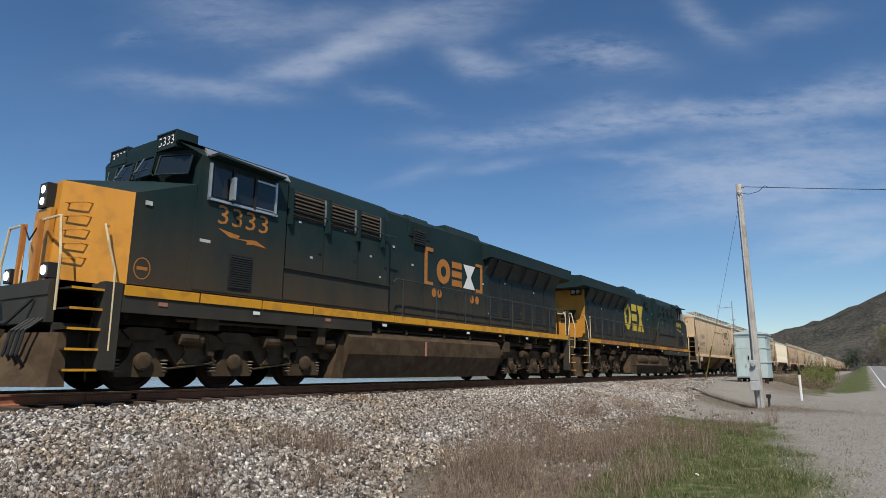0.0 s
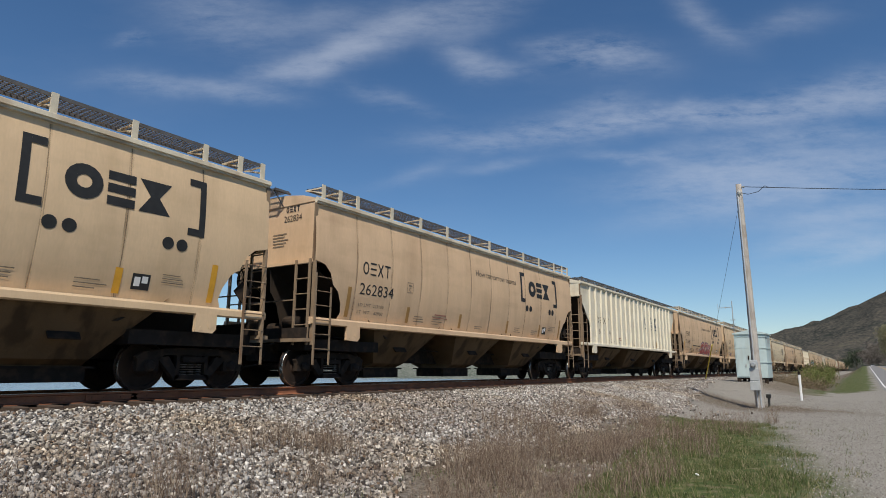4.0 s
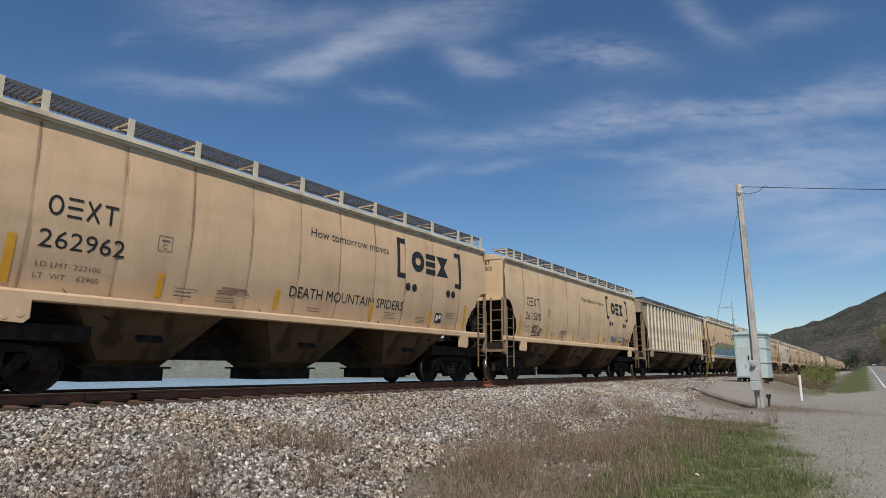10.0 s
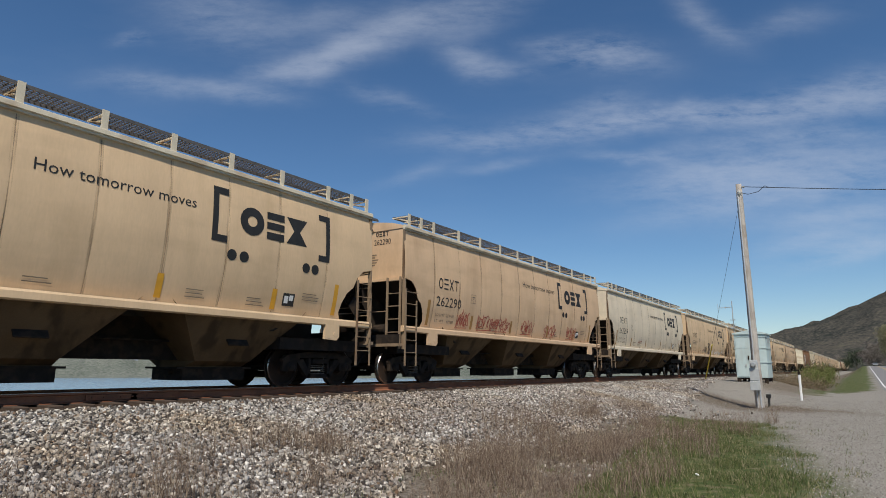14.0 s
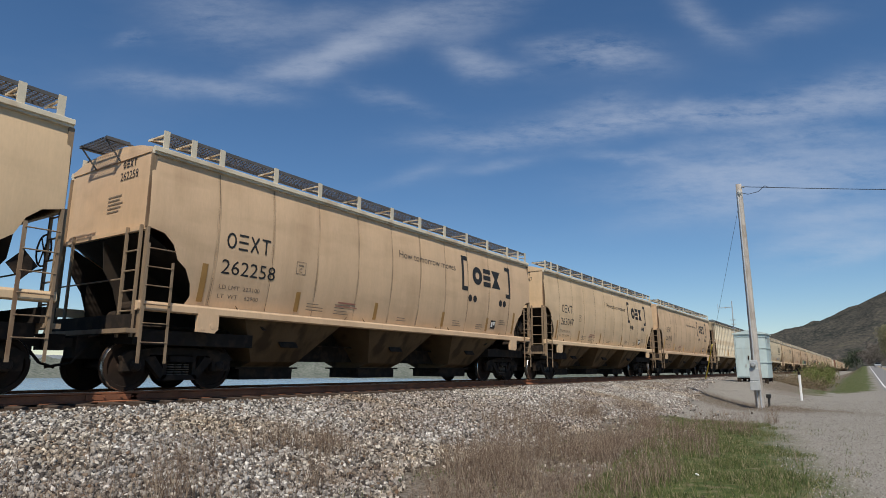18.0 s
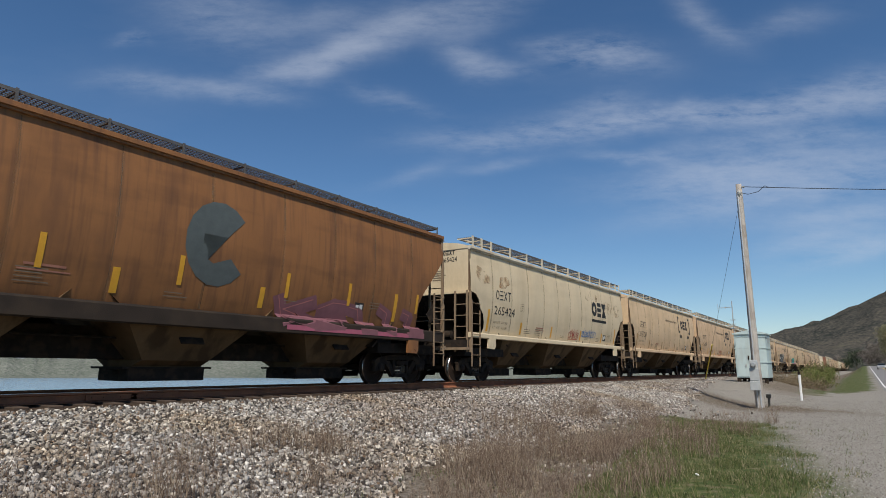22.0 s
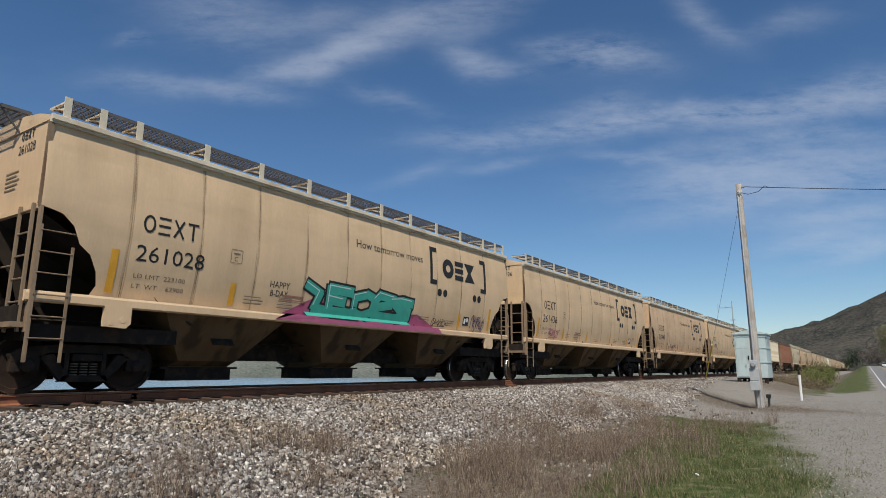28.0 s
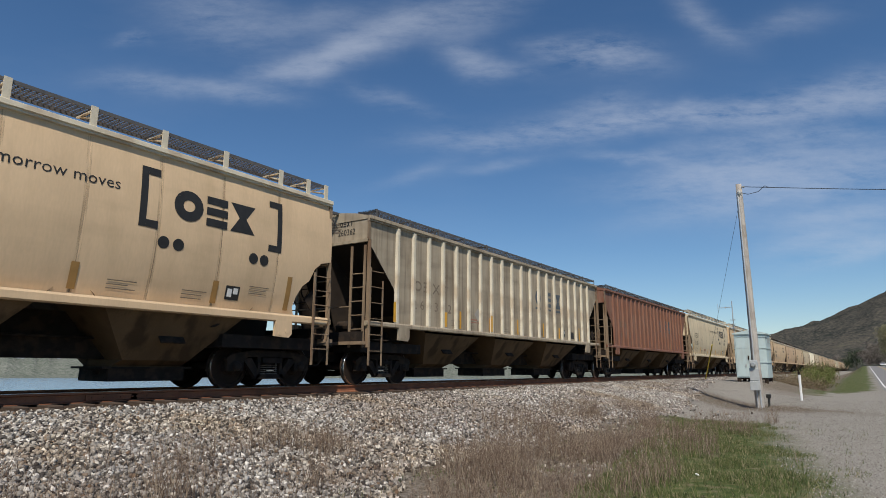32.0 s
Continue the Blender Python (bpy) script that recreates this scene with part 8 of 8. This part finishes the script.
def signal_cabinet():
    c = thing("signal_cabinet", "pale blue-green metal railway signal cabinet on short legs", "signal cabinet", pose(40.35, 5.38, 0.0))
    part("body", chamfer(boxes((-1.2, 0.9, -0.81, 0.81, 0.0, 2.45)), 0.02), PALE_BLUE, c)
    bm = bmesh.new()
    prism(bm, [(-0.88, 2.45), (0.88, 2.45), (0.88, 2.51), (0.0, 2.70), (-0.88, 2.51)], -1.28, 0.98, "x")
    part("roof", bm, PALE_BLUE, c, "low pitched metal roof")
    for z in (0.86, 1.66, 2.30):
        part("seam_flange", boxes((-1.235, -1.2, -0.82, 0.82, z - 0.02, z + 0.02), (-1.2, 0.9, -0.845, -0.81, z - 0.02, z + 0.02)), PALE_BLUE, c)
    d = part("door", chamfer(boxes((-1.225, -1.202, -0.30, 0.74, 0.06, 2.26)), 0.008), PALE_BLUE, c)
    part("door_handle", boxes((-1.27, -1.225, 0.08, 0.14, 1.0, 1.24)), DARK, d)
    part("padlock", boxes((-1.26, -1.226, 0.22, 0.30, 0.62, 0.76)), GREY_BOX, d)
    for x in (-1.08, 0.78):
        for y in (-0.70, 0.70):
            part("leg", boxes((x - 0.09, x + 0.09, y - 0.09, y + 0.09, -0.32, 0.0)), DARK, c)
    part("base_sill", boxes((-1.1, 0.8, -0.75, 0.75, -0.09, -0.01)), DARK, c)
    part("cable_box", boxes((-0.7, -0.3, -0.35, 0.30, -0.30, -0.09)), NEAR_BLACK, c)
    part("vent", louvre(5, 0.4, 0.25), GREY_BOX, c).location = (-0.2, -0.815, 2.0)
    mast = part("antenna_mast", tube(bmesh.new(), (0.2, 0.98, 0.1), (0.2, 0.98, 4.55), 0.028, 8), ALUMINIUM, c)
    for z in (3.15, 2.9, 3.4):
        part("mast_clamp", boxes((0.05, 0.35, 0.84, 1.12, z - 0.015, z + 0.015)), ALUMINIUM, mast)
    ant = bmesh.new()
    pipe(ant, [(0.2, 0.98, 4.18), (0.2, 1.80, 4.15)], 0.018, 6)
    for y, h in ((1.78, 0.24), (1.55, 0.08), (1.35, 0.07), (1.15, 0.06)):
        pipe(ant, [(0.2, y, 4.16 - h), (0.2, y, 4.16 + h)], 0.010, 5)
    part("antenna", ant, ALUMINIUM, mast, "small yagi aerial")


signal_cabinet()


def marker_post():
    m = thing("marker_post", "slim white plastic cable marker post with a dark cap", "marker post", pose(33.5, 2.62, 0, 0, -2, 0))
    z = ground_z(33.5, 2.62)
    part("post", lathe(bmesh.new(), [(0.055, z - 0.1), (0.055, 0.24), (0.045, 0.27)], 12, "z"), POST_WHITE, m)
    part("cap", lathe(bmesh.new(), [(0.06, 0.24), (0.06, 0.38), (0.03, 0.42)], 12, "z"), DARK, m)


marker_post()


def riser():
    z = ground_z(28.9, 3.45)
    r = thing("conduit_riser", "short dark buried-cable riser beside the pole", "cable riser", pose(28.9, 3.45, z))
    part("stub", tube(bmesh.new(), (0, 0, -0.05), (0.06, -0.02, 0.36), 0.05, 8), NEAR_BLACK, r)
    part("cap", chamfer(boxes((-0.02, 0.16, -0.10, 0.08, 0.34, 0.50)), 0.02), NEAR_BLACK, r)


riser()
z = ground_z(9.31, 2.08)
litter_scrap = bmesh.new()
prism(litter_scrap, [(-0.035, -0.02), (0.01, -0.03), (0.04, 0.0), (0.02, 0.03), (-0.03, 0.022)], 0.0, 0.02, "z")
scrap = tagged(part("litter", chamfer(litter_scrap, 0.006), WHITE), "crumpled scrap of white litter on the grass", "litter")
scrap.location = (9.31, 2.08, z + 0.04)
scrap.rotation_euler = (0.5, 0.2, 0.4)
# ---------------------------------------------------------------- bushes and trees far along the line
LEAF = island_material("fresh_spring_leaves", [(0.0, (0.075, 0.095, 0.025)), (0.5, (0.13, 0.15, 0.045)), (1.0, (0.22, 0.21, 0.08))])
BRUSH = island_material("brown_brush_twigs", [(0.0, (0.11, 0.08, 0.05)), (0.5, (0.20, 0.155, 0.10)), (1.0, (0.29, 0.23, 0.15))])
BARK = surface("grey_bark", (0.16, 0.135, 0.11), 0.95, spread=0.3, scale=5, bump=0.4)
# far leaves and twigs are paled, with the haze mixed into their colour
HAZE_LEAF = island_material("haze_paled_leaves", [(0.0, (0.13, 0.125, 0.075)), (0.5, (0.19, 0.18, 0.10)), (1.0, (0.26, 0.24, 0.14))])
HAZE_BRUSH = island_material("haze_paled_bare_twigs", [(0.0, (0.12, 0.105, 0.092)), (0.5, (0.18, 0.155, 0.135)), (1.0, (0.24, 0.205, 0.175))])
PINE = island_material("dark_evergreen_needles", [(0.0, (0.018, 0.032, 0.016)), (0.6, (0.035, 0.055, 0.026)), (1.0, (0.06, 0.08, 0.04))])


def leaf_cloud(spots, size, rng):
    """Small bent leaf clumps at given places, as one mesh."""
    co, fc = [], []
    for p in spots:
        i = len(co)
        r = np.array(Euler((rng.uniform(0, 6.3), rng.uniform(0, 6.3), rng.uniform(0, 6.3))).to_matrix())
        s = size * rng.uniform(0.6, 1.4)
        for q in ((-1, -0.5, 0), (0.2, -0.8, 0.25), (1, 0.1, 0), (0.1, 0.7, 0.2)):
            co.append(np.array(p) + r @ np.array(q) * s)
        fc += [(i, i + 1, i + 2), (i, i + 2, i + 3)]
    return co, fc


def tree(name, label, x, y, height, spread, leaves, material, seed, bare=False, size=0.35):
    rng = np.random.default_rng(seed)
    z0 = ground_z(x, y) - 0.1
    t = thing(name, label, "tree" if name != "bush" else "bush", pose(x, y, z0))
    bm = bmesh.new()
    h0 = height * (0.25 if name != "bush" else 0.06)
    tube(bm, (0, 0, 0), (0, 0, height * 0.55), height * 0.018, 7, height * 0.010)
    ends = []
    for i in range(16 if name != "bush" else 22):
        a, f = rng.uniform(0, 6.3), rng.uniform(0.12, 0.55)
        p = np.array((0, 0, height * f))
        q = np.array((math.cos(a) * spread * rng.uniform(0.35, 0.85), math.sin(a) * spread * rng.uniform(0.35, 0.85), height * min(0.98, f + rng.uniform(0.2, 0.45))))
        tube(bm, p, q, height * 0.006, 5, height * 0.002)
        ends.append(q)
        for _ in range(3):
            g = p + (q - p) * rng.uniform(0.4, 0.9)
            w = g + rng.normal(0, spread * 0.22, 3)
            tube(bm, g, w, height * 0.003, 4, height * 0.001)
            ends.append(w)
    part("trunk", bm, BARK, t, "grey branching trunk")
    spots = []
    for _ in range(leaves):
        c = ends[rng.integers(len(ends))]
        s = c + rng.normal(0, spread * 0.17, 3)
        s[2] = max(s[2], h0 * 0.6)
        spots.append(s)
    co, fc = leaf_cloud(spots, size, rng)
    me = bpy.data.meshes.new("crown")
    me.from_pydata([tuple(c) for c in co], [], fc)
    me.materials.append(material)
    part("crown", me, material, t)
    return t


for i, (x, y, h, s, n, mt, sz) in enumerate(((66, 4.5, 1.5, 1.4, 2600, LEAF, 0.05), (70, 3.9, 1.7, 1.6, 3000, LEAF, 0.055), (75, 4.8, 1.5, 1.5, 2400, LEAF, 0.06), (60, 5.0, 1.0, 1.4, 2200, BRUSH, 0.042), (56, 5.3, 0.9, 1.3, 2200, BRUSH, 0.04),
                                            (82, 4.2, 1.9, 1.8, 2400, LEAF, 0.07), (51, 5.0, 0.8, 1.3, 2000, BRUSH, 0.038), (62, 3.9, 0.8, 1.4, 2000, BRUSH, 0.042), (46.5, 5.2, 0.6, 1.2, 1800, BRUSH, 0.035), (90, 4.6, 1.9, 1.9, 2000, BRUSH, 0.08))):
    tree("bush", "low roadside bush just coming into leaf" if mt is LEAF else "low brown leafless roadside bush", x, y, h, s, n, mt, 40 + i, size=sz)
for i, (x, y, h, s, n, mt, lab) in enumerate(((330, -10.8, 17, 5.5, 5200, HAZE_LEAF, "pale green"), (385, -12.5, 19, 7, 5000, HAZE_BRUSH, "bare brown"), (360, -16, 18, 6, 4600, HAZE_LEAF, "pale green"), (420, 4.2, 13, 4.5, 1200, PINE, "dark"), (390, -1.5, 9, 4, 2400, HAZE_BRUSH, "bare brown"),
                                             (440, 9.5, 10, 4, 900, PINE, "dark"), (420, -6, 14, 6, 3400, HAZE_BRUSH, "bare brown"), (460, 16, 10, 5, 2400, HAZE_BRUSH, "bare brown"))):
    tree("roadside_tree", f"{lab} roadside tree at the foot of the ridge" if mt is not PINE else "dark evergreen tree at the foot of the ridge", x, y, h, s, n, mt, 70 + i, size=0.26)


# ---------------------------------------------------------------- road traffic
CAR_GREY = surface("silver_grey_car_paint", (0.32, 0.33, 0.34), 0.3, spread=0.05, bump=0, spec=0.5)
CAR_WHITE = surface("white_car_paint", (0.70, 0.70, 0.70), 0.3, spread=0.04, bump=0, spec=0.5)
TYRE = surface("black_tyre_rubber", (0.02, 0.02, 0.02), 0.9, spread=0.2)


def road_car(label, paint, toward):
    c = thing("car", label, "car")
    d = -1 if toward else 1
    prof = [(-2.2, 0.45), (-2.2, 0.85), (-1.6, 0.98), (-0.95, 1.02), (1.75, 1.02), (2.2, 0.95), (2.25, 0.45)]
    part("body", chamfer(prism(bmesh.new(), [(-d * a, b) for a, b in prof], -0.88, 0.88), 0.05), paint, c)
    part("cabin", chamfer(prism(bmesh.new(), [(-d * a, b) for a, b in ((-1.0, 1.01), (-0.35, 1.50), (1.1, 1.52), (1.75, 1.01))], -0.74, 0.74), 0.05), GLASS, c, "dark glass cabin")
    part("roof", chamfer(boxes((*sorted((d * 0.35, -d * 1.1)), -0.70, 0.70, 1.50, 1.55)), 0.02), paint, c)
    for x in (-1.4, 1.4):
        for y in (-0.82, 0.82):
            part("wheel", lathe(bmesh.new(), [(0.2, -0.1), (0.33, -0.09), (0.33, 0.09), (0.2, 0.1)], 18, "y", (x, y, 0.33)), TYRE, c)
    for y in (-0.62, 0.62):
        part("headlight", boxes((*sorted((d * 2.15, d * 2.23)), y - 0.16, y + 0.16, 0.72, 0.84)), WHITE, c)
    return c


GREY_CAR = road_car("silver-grey car driving along the road", CAR_GREY, True)
WHITE_CAR = road_car("white car driving away along the road", CAR_WHITE, False)

# ---------------------------------------------------------------- the train
TRAIN = []   # (thing, place of its front at the start)


TRAIN.append((engine("3333", False, "smooth", STRIPE, ORANGE, "dark blue-green diesel locomotive with an orange nose and yellow sill stripe"), 4.708, "3333"))
TRAIN.append((engine("880", True, "reservoirs", STRIPE_OLD, YELLOW, "dusty dark blue-green diesel locomotive running backwards, orange end wall"), 26.68, "880"))
CARS = [
    # front, kind, paint, number, mark, strip
    (49.44, "curved", "tan", "262519", "bracket", AMBER_OLD), (66.13, "curved", "tan", "261911", "bracket", AMBER), (82.82, "curved", "rosy", "262834", "bracket", AMBER_OLD),
    (99.30, "ribbed", "white", "260114", "spaced", AMBER_OLD), (117.35, "curved", "rosy", "261861", "bracket", AMBER), (134.04, "curved", "tan", "261975", "bracket", AMBER),
    (150.73, "long", "tan", "265151", "bar", AMBER), (168.78, "curved", "cream", "265454", "bar", AMBER), (185.47, "curved", "rosy", "262962", "bracket", AMBER),
    (202.16, "curved", "tan", "261500", "bracket", AMBER), (218.82, "ribbed", "grimy", "258263", "spaced", AMBER_OLD), (236.79, "curved", "tan", "261144", "bracket", AMBER),
    (253.48, "curved", "tan", "261369", "bracket", AMBER), (270.17, "curved", "rosy", "262290", "bracket", AMBER_OLD), (286.86, "curved", "pale", "262259", "bracket", AMBER_OLD),
    (303.55, "curved", "tan", "262417", "bracket", AMBER_OLD), (320.24, "curved", "tan", "262077", "bracket", AMBER), (336.93, "curved", "rosy", "262258", "bracket", AMBER_OLD),
    (353.62, "curved", "tan", "263047", "bracket", AMBER_OLD), (370.31, "curved", "rosy", "261915", "bracket", AMBER), (387.07, "ribbed", "olive", "259793", "spaced", AMBER),
    (404.75, "brown", "brown", "255249", "none", AMBER), (422.62, "curved", "cream", "265424", "bar", AMBER), (439.26, "curved", "tan", "262758", "bracket", AMBER_OLD),
    (455.85, "curved", "rosy", "261088", "bracket", AMBER), (472.54, "curved", "rosy", "261973", "bracket", AMBER), (489.23, "curved", "tan", "262363", "bracket", AMBER_OLD),
    (505.92, "curved", "rosy", "262520", "bracket", AMBER), (522.61, "curved", "tan", "261028", "bracket", AMBER), (539.30, "curved", "tan", "261436", "bracket", AMBER),
    (555.99, "curved", "rosy", "262448", "bracket", AMBER_OLD), (572.68, "curved", "tan", "263078", "bracket", AMBER), (589.37, "curved", "tan", "261700", "bracket", AMBER_OLD),
    (606.04, "ribbed", "grimy", "260362", "spaced", AMBER), (623.86, "ribbed", "rust", "260755", "spaced", AMBER_OLD), (641.5, "curved", "cream", "262611", "bracket", AMBER),
    (658.2, "curved", "tan", "262908", "bracket", AMBER), (674.9, "curved", "rosy", "261322", "bracket", AMBER),
]
LABELS = {"tan": "tan covered hopper with rounded sides and black lettering", "rosy": "pinkish tan covered hopper with rounded rust-streaked sides", "cream": "cream covered hopper with rounded sides and black lettering",
          "pale": "faded off-white covered hopper with rounded sides", "white": "off-white covered hopper with ribbed sides and light rust streaks", "grimy": "grimy grey covered hopper with ribbed streaked sides",
          "olive": "faded cream covered hopper with ribbed sides and peeling paint", "brown": "rusty brown covered hopper with a white number panel", "rust": "dark rust-brown covered hopper with ribbed sides"}
for s0, kind, paint, number, logo, amber in CARS:
    car = hopper(kind, paint, LABELS[paint], number, 2, logo, amber)
    decorate(car, number, kind)
    TRAIN.append((car, s0, number))
far_rng = random.Random(4)
s0 = 691.6
masters = {}
while s0 < 1290:
    r = far_rng.random()
    kind, paint = ("curved", ("tan", "rosy", "cream")[far_rng.randrange(3)]) if r < 0.85 else ("ribbed", ("white", "grimy")[far_rng.randrange(2)])
    car = hopper(kind, paint, LABELS[paint], None, 1)
    TRAIN.append((car, s0, ""))
    s0 += PITCH_C if kind == "curved" else 17.8


def motions():
    """The whole train runs past; its wheels roll."""
    for car, s0, _ in TRAIN:
        walk(car, [(t, pose(s0 - travel(t), TRACK, 0)) for t in (0, 4, 8, 12, 16, 20, 24, 28, 32)])
    walk(GREY_CAR, [(t, pose(500 - 14 * t, -3.3, -0.90 + rise(500 - 14 * t))) for t in range(0, 33, 2)])
    walk(WHITE_CAR, [(t, pose(40 + 8 * t, -5.6, -0.90 + rise(40 + 8 * t))) for t in range(0, 33, 2)])
    shared_keys = {}
    for w, r in WHEELSETS:
        key = (round(w.location.x, 3), r)
        if key not in shared_keys:
            x, z = w.location.x, w.location.z
            walk(w, [(i / FPS, Matrix.Translation((x, 0, z)) @ Matrix.Rotation(-travel(i / FPS) / r, 4, "Y")) for i in range(32 * FPS + 1)])
            shared_keys[key] = w.animation_data
        else:
            w.rotation_mode = "QUATERNION"
            w.animation_data_create()
            w.animation_data.action = shared_keys[key].action
            w.animation_data.action_slot = shared_keys[key].action_slot


motions()
